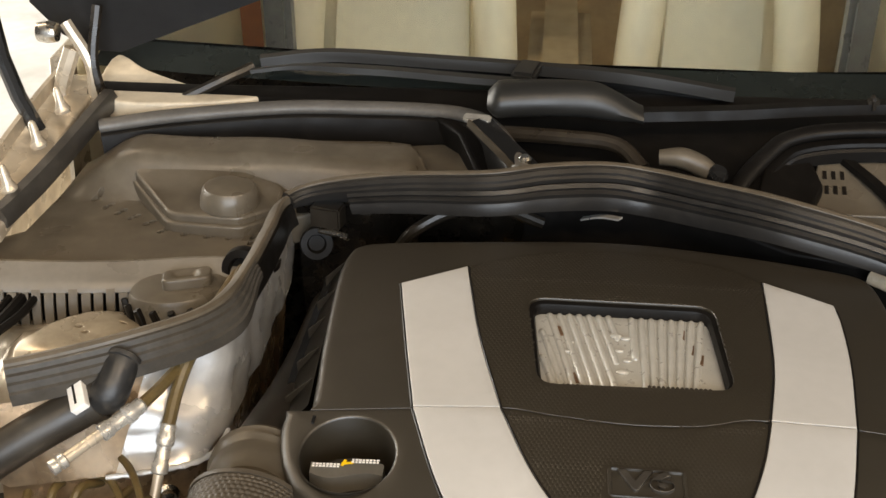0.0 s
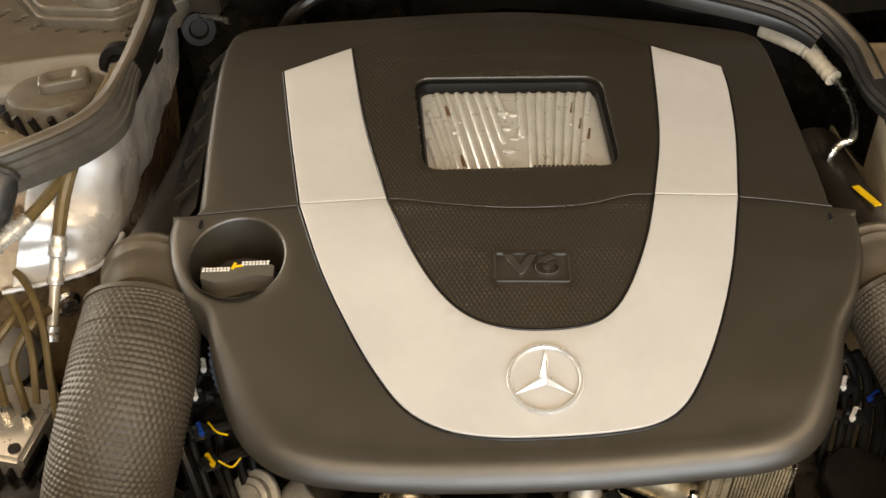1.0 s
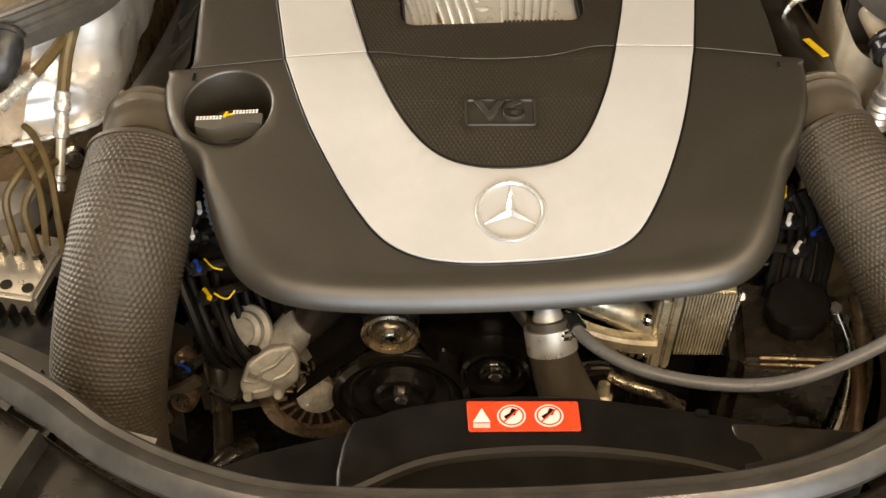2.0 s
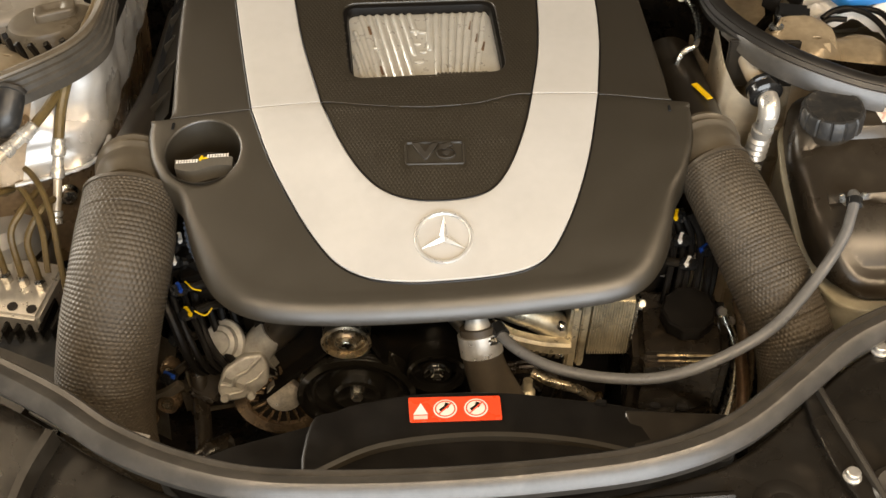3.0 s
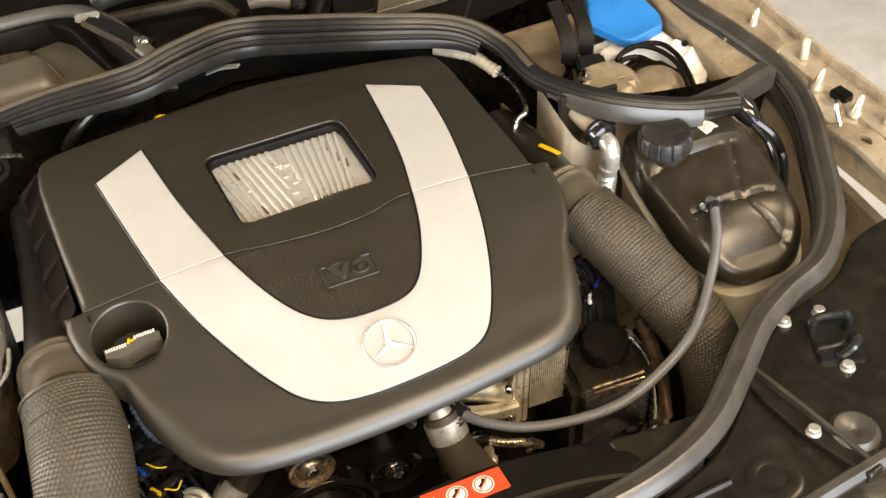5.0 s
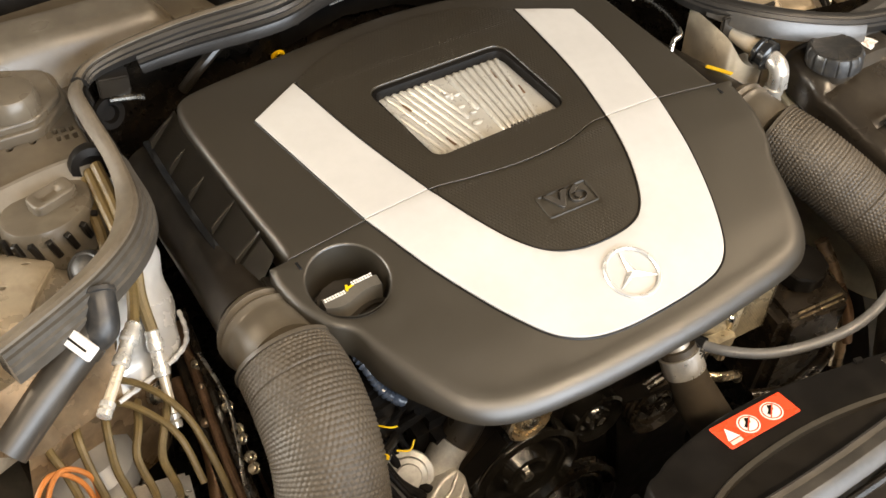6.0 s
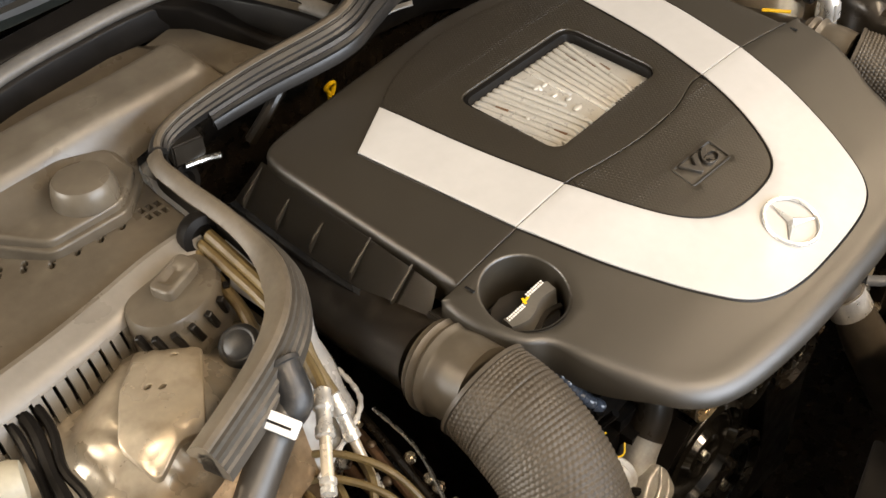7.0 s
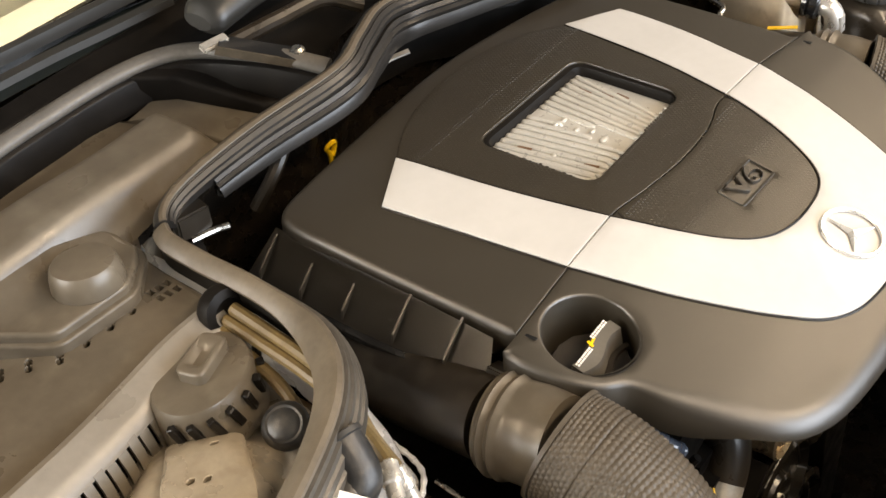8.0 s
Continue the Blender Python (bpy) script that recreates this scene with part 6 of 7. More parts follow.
for k in range(2):
    part("wire", tube([(-0.575 + 0.012 * k, -0.10, 0.70), (-0.575 + 0.012 * k, -0.07, 0.78), (-0.55 + 0.01 * k, -0.045, 0.80), (-0.525 + 0.01 * k, -0.05, 0.78), (-0.515, -0.06, 0.73)], 0.0027, seg=8), ORANGE, valve, "orange wire loop")
pot = thing("fluid_pot", (-0.50, 0.0, 0.64), "round grey fluid pot among the brake lines", "fluid pot")
part("body", lathe([(0.050, 0), (0.052, 0.08), (0.048, 0.105), (0.034, 0.118), (0.001, 0.122)], Matrix.Translation((-0.510, 0.0, 0.64)), seg=32), GREY, pot)
part("band", lathe([(0.053, 0.07), (0.054, 0.074), (0.053, 0.078)], Matrix.Translation((-0.510, 0.0, 0.64)), seg=32, cap=False), DUCT, pot)
relay = thing("relay_box", (-0.45, -0.13, 0.60), "black ribbed relay box between the hose and the wing", "relay box")
part("body", block((0.085, 0.10, 0.10), pose(-0.452, -0.155, 0.60, 0, 0, -8), bevel=0.006), GLOSS, relay)
for i in range(5):
    part("rib", block((0.005, 0.05, 0.018), pose(-0.480 + 0.014 * i, -0.115, 0.695, 0, 0, -8), bevel=0.0015), BLACK, relay)
part("label", block((0.030, 0.022, 0.0008), pose(-0.505, -0.098, 0.704, 8, 0, 15), bevel=0), WHITE, relay, "small white label")
solo("air_snorkel", block((0.20, 0.16, 0.18), pose(-0.49, -0.245, 0.56, 0, 0, -25), bevel=0.03, seg=4), DUCT, "black moulded air snorkel behind the front seal", "air duct")
solo("hose_bracket", sweep(spline([(-0.385, -0.305, 0.80), (-0.33, -0.335, 0.795), (-0.275, -0.345, 0.78)], 5), [(-0.012, -0.002), (0.012, -0.002), (0.012, 0.002), (-0.012, 0.002)]), CAST, "cast bracket under the intake hose", "bracket")
solo("wing_cable", tube([(-0.372, 0.02, 0.80), (-0.368, -0.03, 0.78), (-0.376, -0.07, 0.75), (-0.385, -0.10, 0.72), (-0.38, -0.14, 0.66)], 0.0022, seg=6), STEEL, "thin bright cable beside the intake hose", "cable")
for k in range(3):
    solo("wiring", tube([(-0.600 - 0.014 * k, 0.205, 0.876), (-0.606 - 0.012 * k, 0.16 + 0.006 * k, 0.874), (-0.622 - 0.010 * k, 0.12, 0.870 - 0.004 * k), (-0.625 - 0.016 * k, 0.08, 0.862), (-0.65 - 0.012 * k, 0.02, 0.845)], 0.0045 + 0.002 * (k % 2), seg=8), BLACK, "black wiring on the strut tower", "wiring", "wires on the tower")
solo("tower_canister", lathe([(0.001, 0), (0.018, 0.002), (0.021, 0.010), (0.021, 0.05), (0.018, 0.058), (0.001, 0.06)], aim((-0.705, 0.150, 0.880), (1, -0.45, 0.0)), seg=20), BEIGE, "cream plastic canister on the strut tower", "canister")
gap_pipe = thing("heater_pipes", (-0.36, -0.05, 0.60), "dark pipes with brass bolts beside the engine", "pipes")
part("pipe", tube([(-0.365, 0.10, 0.72), (-0.36, 0.02, 0.71), (-0.37, -0.04, 0.68), (-0.38, -0.10, 0.62)], 0.012, seg=12), DARK, gap_pipe)
part("pipe", tube([(-0.385, 0.08, 0.70), (-0.385, 0.0, 0.68), (-0.40, -0.05, 0.64)], 0.009, seg=12), COPPER, gap_pipe)
for x, y, z in ((-0.372, 0.03, 0.735), (-0.385, -0.005, 0.722), (-0.379, -0.03, 0.712), (-0.365, 0.06, 0.74)):
    part("bolt", lathe([(0.0055, 0), (0.0055, 0.003), (0.0035, 0.004), (0.0035, 0.008), (0.001, 0.009)], aim((x, y, z), (-0.3, -0.4, 0.8)), seg=8), OILY, gap_pipe)
for pts in ([(-0.500, 0.020, 0.815), (-0.462, 0.010, 0.825), (-0.437, -0.018, 0.827), (-0.418, -0.055, 0.815), (-0.410, -0.090, 0.785), (-0.405, -0.12, 0.74)],
            [(-0.505, 0.005, 0.805), (-0.470, -0.005, 0.812), (-0.448, -0.030, 0.812), (-0.430, -0.065, 0.800), (-0.425, -0.10, 0.765)]):
    solo("brake_line", tube(pts, 0.0036, seg=8), OCHRE, "bent ochre brake line beside the wing", "pipe", "brake lines")
solo("wiring_conduit", tube([(-0.250, -0.060, 0.832), (-0.252, -0.085, 0.838), (-0.252, -0.110, 0.834), (-0.244, -0.128, 0.815), (-0.225, -0.130, 0.79)], 0.0055, seg=14, n=10, ripple=lambda d: 0.0015 * math.sin(d * 1100)), CONDUIT, "corrugated wiring conduit under the cover, tinted blue for reflected daylight", "conduit")
side_bracket = thing("side_bracket", (-0.36, -0.03, 0.66), "rusty brown bracket with bolts beside the engine", "bracket")
part("plate", sheet([(-0.350, 0.10, 0.735), (-0.356, 0.03, 0.735), (-0.362, -0.04, 0.730), (-0.372, -0.12, 0.722)], [(-0.335, 0.10, 0.64), (-0.340, 0.03, 0.64), (-0.345, -0.04, 0.64), (-0.350, -0.12, 0.64)], 0.005, 2), COPPER, side_bracket)
for x, y, z in ((-0.365, 0.055, 0.742), (-0.362, -0.014, 0.744), (-0.364, -0.041, 0.738), (-0.366, -0.055, 0.740), (-0.368, -0.078, 0.738), (-0.370, -0.09, 0.735), (-0.358, 0.02, 0.72)):
    part("bolt", lathe([(0.0065, 0), (0.0065, 0.003), (0.0045, 0.004), (0.0042, 0.009), (0.001, 0.010)], aim((x, y, z), (-0.5, -0.4, 0.75)), seg=8), BRASSY, side_bracket)
for k in range(3):
    part("tube", tube([(-0.352 - 0.008 * k, 0.12, 0.755 - 0.015 * k), (-0.365 - 0.008 * k, 0.03, 0.752 - 0.018 * k), (-0.378 - 0.008 * k, -0.06, 0.735 - 0.02 * k), (-0.380 - 0.01 * k, -0.14, 0.70 - 0.02 * k)], 0.0045 + 0.001 * k, seg=8), COPPER if k == 1 else DARK, side_bracket)


# ---- engine below the cover ----
engine = thing("engine", (0, 0.05, 0.26), "oily dark V6 engine with pulleys and cast housings", "engine")
# Block, valve covers and timing cover hold the shade under the cover in their colour.
part("block", block((0.40, 0.40, 0.50), pose(0, 0.085, 0.26), bevel=0.02), VOID_BLACK, engine)
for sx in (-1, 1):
    part("valve_cover", block((0.13, 0.42, 0.09), pose(sx * 0.20, 0.085, 0.72, 0, sx * 18, 0), bevel=0.015), VOID_BLACK, engine)
    for k in range(5):
        part("coil", block((0.045, 0.04, 0.035), pose(sx * 0.232, -0.10 + 0.075 * k, 0.775, 0, sx * 25, 0), bevel=0.006), BLACK, engine)
part("timing_cover", block((0.42, 0.05, 0.46), pose(0, -0.125, 0.28), bevel=0.015), VOID_BLACK, engine)


def pulley(x, y, z, r, w, material, parent, label, hub=0.4, grooves=4, bolt=0.007):
    """A belt pulley that faces the front of the car."""
    prof = [(0.001, 0), (r * 0.9, 0)]
    for g in range(grooves):
        f = (g + 0.1) / grooves
        prof += [(r, w * f), (r * 0.965, w * (f + 0.4 / grooves))]
    prof += [(r, w), (r * 1.03, w * 1.02), (r * 0.93, w * 1.1), (r * 0.88, w * 0.80), (r * 0.80, w * 0.76), (r * 0.785, w * 0.88), (r * 0.74, w * 0.90), (r * 0.72, w * 0.70), (r * (hub + 0.16), w * 0.62), (r * (hub + 0.06), w * 1.0), (r * hub, w * 1.06), (r * hub * 0.5, w * 0.95), (0.001, w * 0.95)]
    m = aim((x, y, z), (0, -1, 0.02))
    pu = part("pulley", lathe(prof, m, seg=40), material, parent, label)
    part("bolt", lathe([(bolt, w * 0.94), (bolt, w * 0.95 + 0.005), (bolt * 0.8, w * 0.95 + 0.006), (0.001, w * 0.95 + 0.006)], m, seg=6), STEEL, pu)
    return pu


pulley(-0.092, -0.148, 0.712, 0.0275, 0.024, BRASSY, engine, "worn metal idler pulley", 0.45, 1)
pulley(-0.088, -0.140, 0.612, 0.068, 0.034, PULLEY, engine, "large glossy black pulley", 0.35, 6)
pulley(0.007, -0.145, 0.649, 0.034, 0.028, PULLEY, engine, "black tensioner pulley", 0.42, 1)
pulley(-0.01, -0.135, 0.47, 0.075, 0.032, DARK, engine, "dark crankshaft pulley", 0.35, 6)
pulley(0.11, -0.14, 0.60, 0.045, 0.028, DARK, engine, "dark water pump pulley", 0.35, 4)


def band(a, b, y, width=0.02, t=0.004):
    """A straight run of the drive belt between two places of the pulley plane."""
    a, b = Vector((a[0], y, a[1])), Vector((b[0], y, b[1]))
    m = aim(a, b - a)
    return block((width, t, (b - a).length), m, bevel=0.0005)


for a, b in (((-0.066, 0.705), (-0.026, 0.605)), ((-0.118, 0.69), (-0.205, 0.60)), ((0.041, 0.65), (0.15, 0.62)), ((-0.154, 0.59), (-0.09, 0.46)), ((0.04, 0.63), (0.065, 0.47))):
    part("belt", band(a, b, -0.160), BLACK, engine)

# bolt heads and small pipes over the timing cover
stud_me = to_mesh("cover_bolt", lathe([(0.0065, 0), (0.0065, 0.002), (0.0048, 0.003), (0.0046, 0.008), (0.001, 0.0085)], seg=8), OILY)
rnd = random.Random(15)
for k in range(9):
    x, z = -0.205 + 0.41 * rnd.random(), 0.56 + 0.19 * rnd.random()
    piece("cover_bolt", stud_me, aim((x, -0.148, z), (0, -1, 0.15)), engine)
alt = thing("alternator", (-0.195, -0.16, 0.50), "dirty alternator with a slotted cast housing", "alternator")
alt_m = aim((-0.182, -0.095, 0.585), (0.10, -1, 0.30))
part("core", lathe([(0.02, 0), (0.048, 0.002), (0.050, 0.012), (0.050, 0.060), (0.044, 0.066), (0.001, 0.066)], alt_m, seg=32), VOID_BLACK, alt)
part("winding", lathe([(0.051, 0.014), (0.0525, 0.020), (0.0525, 0.050), (0.051, 0.056)], alt_m, seg=32, cap=False), COPPER, alt)
for za, zb in ((0.002, 0.014), (0.056, 0.070)):
    part("rim", lathe([(0.050, za), (0.060, za + 0.001), (0.0615, (za + zb) / 2), (0.060, zb - 0.001), (0.046, zb), (0.044, zb - 0.004)], alt_m, seg=40, cap=False), OILY, alt, "oily cast rim")
for k in range(22):
    turn = alt_m @ Matrix.Rotation(2 * math.pi * k / 22, 4, "Z")
    part("bar", block((0.0055, 0.006, 0.046), turn @ Matrix.Translation((0, 0.0575, 0.012)), bevel=0.001, seg=1), OILY, alt)
    part("fin", block((0.0035, 0.022, 0.006), turn @ Matrix.Translation((0, 0.034, 0.064)), bevel=0.001, seg=1), OILY, alt)
part("rotor", lathe([(0.022, 0.064), (0.021, 0.076), (0.010, 0.080), (0.001, 0.080)], alt_m, seg=20), CAST, alt)
part("bracket", block((0.07, 0.03, 0.05), pose(-0.262, -0.15, 0.575, 0, 0, 10), bevel=0.006), BRACKET, alt)
part("arm", block((0.035, 0.05, 0.016), pose(-0.255, -0.170, 0.640, 10, 15, -20), bevel=0.004), DARK, alt)

mount = thing("engine_bracket", (-0.32, -0.15, 0.50), "dirty brown cast engine bracket with bolted lugs", "bracket")
part("web", sheet([(-0.285, -0.155, 0.70), (-0.300, -0.165, 0.645), (-0.315, -0.170, 0.59), (-0.325, -0.165, 0.52)], [(-0.335, -0.120, 0.69), (-0.352, -0.135, 0.64), (-0.360, -0.145, 0.59), (-0.368, -0.14, 0.52)], 0.010, 2), BRACKET, mount, "curved web")
for x, y, z, r in ((-0.308, -0.172, 0.610, 0.014), (-0.346, -0.160, 0.565, 0.016), (-0.296, -0.166, 0.668, 0.011), (-0.330, -0.160, 0.640, 0.012)):
    lug = part("lug", lathe([(r, 0), (r, 0.012), (r * 0.8, 0.016), (r * 0.5, 0.016), (r * 0.45, 0.010), (0.001, 0.010)], aim((x, y + 0.006, z), (-0.1, -0.9, 0.4)), seg=18), OILY, mount)
    part("bolt", lathe([(r * 0.42, 0.009), (r * 0.42, 0.016), (r * 0.3, 0.019), (0.001, 0.019)], aim((x, y + 0.006, z), (-0.1, -0.9, 0.4)), seg=6), BRASSY, lug)
part("rib", sweep(spline([(-0.290, -0.168, 0.640), (-0.315, -0.172, 0.625), (-0.345, -0.160, 0.600)], 4), [(-0.004, -0.006), (0.004, -0.006), (0.003, 0.006), (-0.003, 0.006)]), BRACKET, mount)

egr = thing("air_valve", (-0.20, -0.16, 0.62), "pale cast air valve with a round diaphragm can", "valve")
air_m = aim((-0.214, -0.172, 0.668), (0.10, -0.80, 0.58), 14)
VALVE = rounded([(-0.031, -0.004), (-0.030, -0.020), (-0.018, -0.025), (0.004, -0.027), (0.026, -0.016), (0.034, 0.004), (0.031, 0.019), (0.010, 0.023), (-0.014, 0.017)], 0.005)
part("body", posed(plate(VALVE, lambda x, y: 0.030 - 0.0055 * smooth(0.010, 0.0, x + y + 0.018) - 0.004 * smooth(-0.010, -0.024, y), 0.0045, 0.004, 0.026), air_m), ZINC, egr)
part("ridge", posed(tube([(-0.024, 0.000, 0.0255), (-0.012, -0.004, 0.0300), (-0.004, 0.004, 0.0315), (0.010, 0.006, 0.0315), (0.020, 0.011, 0.0315), (0.029, 0.014, 0.0290)], 0.0022, seg=8, n=4), air_m), ZINC, egr)
part("ridge", posed(tube([(-0.020, -0.014, 0.0245), (-0.004, -0.015, 0.0280), (0.004, -0.008, 0.0305), (0.015, -0.007, 0.0300), (0.027, -0.001, 0.0290)], 0.0019, seg=8, n=4), air_m), ZINC, egr)
for x, y in ((-0.026, -0.016), (0.002, -0.024)):
    part("boss", posed(lathe([(0.0050, 0.010), (0.0050, 0.0285), (0.0036, 0.0300), (0.001, 0.0300)], Matrix.Translation((x, y, 0.0)), seg=12), air_m), ZINC, egr)
part("back", block((0.060, 0.05, 0.05), pose(-0.205, -0.135, 0.628, 12, -14, 12), bevel=0.008), ZINC, egr)
part("mount", block((0.052, 0.006, 0.070), pose(-0.252, -0.178, 0.612, -18, 0, 14), bevel=0.002), BRACKET, egr, "flat brown-grey mounting plate")
part("mount_slot", block((0.036, 0.004, 0.008), pose(-0.248, -0.186, 0.622, -18, 12, 14), bevel=0.001), VOID_BLACK, egr)
can_m = aim((-0.228, -0.150, 0.694), (-0.40, -0.62, 0.68)) @ Matrix.Diagonal((0.92, 0.92, 1.0, 1))
part("diaphragm", lathe([(0.020, 0), (0.0275, 0.004), (0.0285, 0.007), (0.0275, 0.0095), (0.0215, 0.011), (0.0205, 0.0165), (0.0150, 0.0180), (0.0140, 0.0205), (0.001, 0.0215)], can_m, seg=36), ZINC, egr, "round pressed diaphragm can")
part("neck", tube([(-0.205, -0.162, 0.676), (-0.188, -0.153, 0.697), (-0.174, -0.150, 0.711)], [0.020, 0.0195, 0.019], seg=18), ZINC, egr)
part("spout", tube([(-0.185, -0.15, 0.695), (-0.168, -0.148, 0.712), (-0.150, -0.14, 0.735), (-0.14, -0.12, 0.76)], [0.018, 0.020, 0.021, 0.021], seg=16), BROWN, egr, "brown-black rubber spout")
part("link", tube([(-0.235, -0.17, 0.66), (-0.250, -0.175, 0.64), (-0.265, -0.17, 0.615)], 0.004, seg=8), STEEL, egr)

stat = thing("thermostat", (0.12, -0.18, 0.66), "cast thermostat housing with a clamped black hose", "thermostat")
part("housing", tube([(0.064, -0.172, 0.772), (0.095, -0.178, 0.768), (0.130, -0.182, 0.752), (0.150, -0.186, 0.735)], [0.012, 0.015, 0.017, 0.016], seg=16), OILCAST, stat)
part("arm", sweep(spline([(0.066, -0.196, 0.764), (0.090, -0.203, 0.752), (0.122, -0.206, 0.742), (0.152, -0.205, 0.736)], 4), [(-0.006, -0.007), (0.006, -0.007), (0.006, 0.005), (0.003, 0.008), (-0.006, 0.008)]), OILCAST, stat, "cast arm with raised marks")
for k in range(7):
    part("cast_mark", block((0.0045, 0.0010, 0.0050), pose(0.094 + 0.0072 * k, -0.2135 - 0.0003 * k, 0.7425 - 0.0022 * k, 0, 14, 2), bevel=0), BRACKET, stat)
part("flange", block((0.011, 0.055, 0.104), pose(0.1525, -0.176, 0.690, 0, 3, 0), bevel=0.003), OILCAST, stat)
for y, z in ((-0.207, 0.724), (-0.207, 0.772)):
    part("bolt", lathe([(0.0050, 0), (0.0050, 0.006), (0.003, 0.008), (0.001, 0.008)], aim((0.143, y + 0.004, z), (-0.3, -1, 0.2)), seg=8), STEEL, stat)
part("stub", tube([(0.052, -0.206, 0.806), (0.0525, -0.214, 0.796), (0.054, -0.220, 0.786)], [0.011, 0.012, 0.016], seg=18), ZINC, stat, "grey hose stub")
part("radiator_hose", tube([(0.0535, -0.217, 0.791), (0.059, -0.238, 0.757), (0.072, -0.252, 0.72), (0.094, -0.268, 0.67), (0.12, -0.29, 0.60)], [0.0195, 0.0215, 0.025, 0.027, 0.027], seg=24), HOSE, stat, "dusty black radiator hose")
part("clamp", tube([(0.0540, -0.2205, 0.7850), (0.0572, -0.2325, 0.7655)], 0.0226, seg=28, n=2), ALLOY, stat, "bright band clamp")
part("clamp_screw", block((0.012, 0.010, 0.009), pose(0.066, -0.236, 0.786, 0, 20, 20), bevel=0.002), STEEL, stat)
part("drain", lathe([(0.006, 0), (0.0095, 0.002), (0.0095, 0.008), (0.0075, 0.010), (0.0095, 0.012), (0.0095, 0.020), (0.0065, 0.023), (0.0055, 0.034)], aim((0.104, -0.232, 0.668), (0.1, 0.3, 1)), seg=16), OILCAST, stat, "ringed brass-coloured fitting")
cooler = thing("oil_cooler", (0.20, -0.17, 0.68), "finned alloy oil cooler bolted to its housing", "oil cooler")
part("core", block((0.044, 0.050, 0.088), pose(0.1945, -0.166, 0.706, 0, 3, 0), bevel=0.001), OILCAST, cooler)
for k in range(16):
    part("fin", block((0.0016, 0.056, 0.086), pose(0.1735 + 0.0028 * k, -0.166, 0.707 - 0.0001 * k, 0, 3, 0), bevel=0), OILCAST, cooler)
part("end_plate", block((0.0022, 0.058, 0.090), pose(0.2185, -0.166, 0.705, 0, 3, 0), bevel=0.0006), STEEL, cooler)
part("end_plate", block((0.0085, 0.060, 0.108), pose(0.1645, -0.168, 0.690, 0, 3, 0), bevel=0.002), OILCAST, cooler)
oil = thing("oil_filter_housing", (0.28, -0.165, 0.60), "dark oil filter housing with a ribbed black lid", "oil filter")
part("body", block((0.104, 0.10, 0.16), pose(0.276, -0.168, 0.578, 4, 0, -4), bevel=0.012, seg=3), DARK, oil)
part("shelf", block((0.088, 0.016, 0.012), pose(0.276, -0.214, 0.716, 8, 0, -4), bevel=0.003), DARK, oil)
part("lid", lathe([(0.0275, 0), (0.0290, 0.003), (0.0285, 0.020), (0.0265, 0.0225), (0.001, 0.0230)], pose(0.282, -0.176, 0.740, 6, 0, 0), seg=60, lobes=lambda f: 1 + 0.028 * math.cos(f * 2 * math.pi * 10)), BLACK, oil, "dark lobed screw lid")
part("rail", block((0.068, 0.0025, 0.003), pose(0.279, -0.219, 0.730, 0, 0, -3), bevel=0.0008), BRASSY, oil)
part("rail", block((0.066, 0.0025, 0.003), pose(0.279, -0.222, 0.724, 0, 0, -3), bevel=0.0008), BRASSY, oil)
for k in range(9):
    part("letter_bar", block((0.005, 0.0012, 0.004), pose(0.243 + 0.008 * k, -0.2225, 0.698 + 0.0004 * k, 4, 0, -4), bevel=0), OILY, oil)
for x, y, z in ((0.324, -0.158, 0.728), (0.236, -0.150, 0.735), (0.232, -0.195, 0.710), (0.262, -0.118, 0.752), (0.30, -0.112, 0.765), (0.338, -0.15, 0.70)):
    part("bolt", lathe([(0.006, 0), (0.0062, 0.005), (0.004, 0.007), (0.001, 0.007)], aim((x, y, z), (0.1, -0.5, 0.8)), seg=8), ALLOY, oil)
for pts, r, mt, lab in (([(0.325, -0.165, 0.73), (0.338, -0.19, 0.70), (0.338, -0.21, 0.65), (0.328, -0.225, 0.60)], 0.006, STEEL, "bent metal pipe beside the oil filter"),
                        ([(0.345, -0.15, 0.74), (0.352, -0.18, 0.70), (0.352, -0.21, 0.65), (0.34, -0.23, 0.58)], 0.009, OILY, "dark pipe beside the oil filter"),
                        ([(0.17, -0.24, 0.655), (0.22, -0.25, 0.645), (0.27, -0.245, 0.65), (0.31, -0.23, 0.64)], 0.008, DARK, "dark pipe below the oil filter"),
                        ([(0.112, -0.212, 0.700), (0.135, -0.222, 0.694), (0.16, -0.222, 0.682), (0.18, -0.21, 0.65)], 0.0055, BRASSY, "dark pipe below the thermostat"),
                        ([(0.342, -0.195, 0.705), (0.346, -0.215, 0.675), (0.35, -0.225, 0.63)], 0.007, COPPER, "brown pipe beside the oil filter"),
                        ([(-0.02, -0.12, 0.76), (0.02, -0.145, 0.73), (0.04, -0.15, 0.70)], 0.007, CAST, "cast link above the tensioner"),
                        ([(-0.30, -0.10, 0.70), (-0.27, -0.16, 0.67), (-0.265, -0.20, 0.62), (-0.27, -0.23, 0.56)], 0.010, DARK, "dark pipe beside the alternator"),
                        ([(-0.24, -0.21, 0.58), (-0.265, -0.235, 0.59), (-0.285, -0.25, 0.57), (-0.29, -0.24, 0.54)], 0.012, DARK, "cast fitting below the intake hose")):
    solo("engine_pipe", tube(pts, r, seg=12), mt, lab, "pipe", "pipes on the engine")


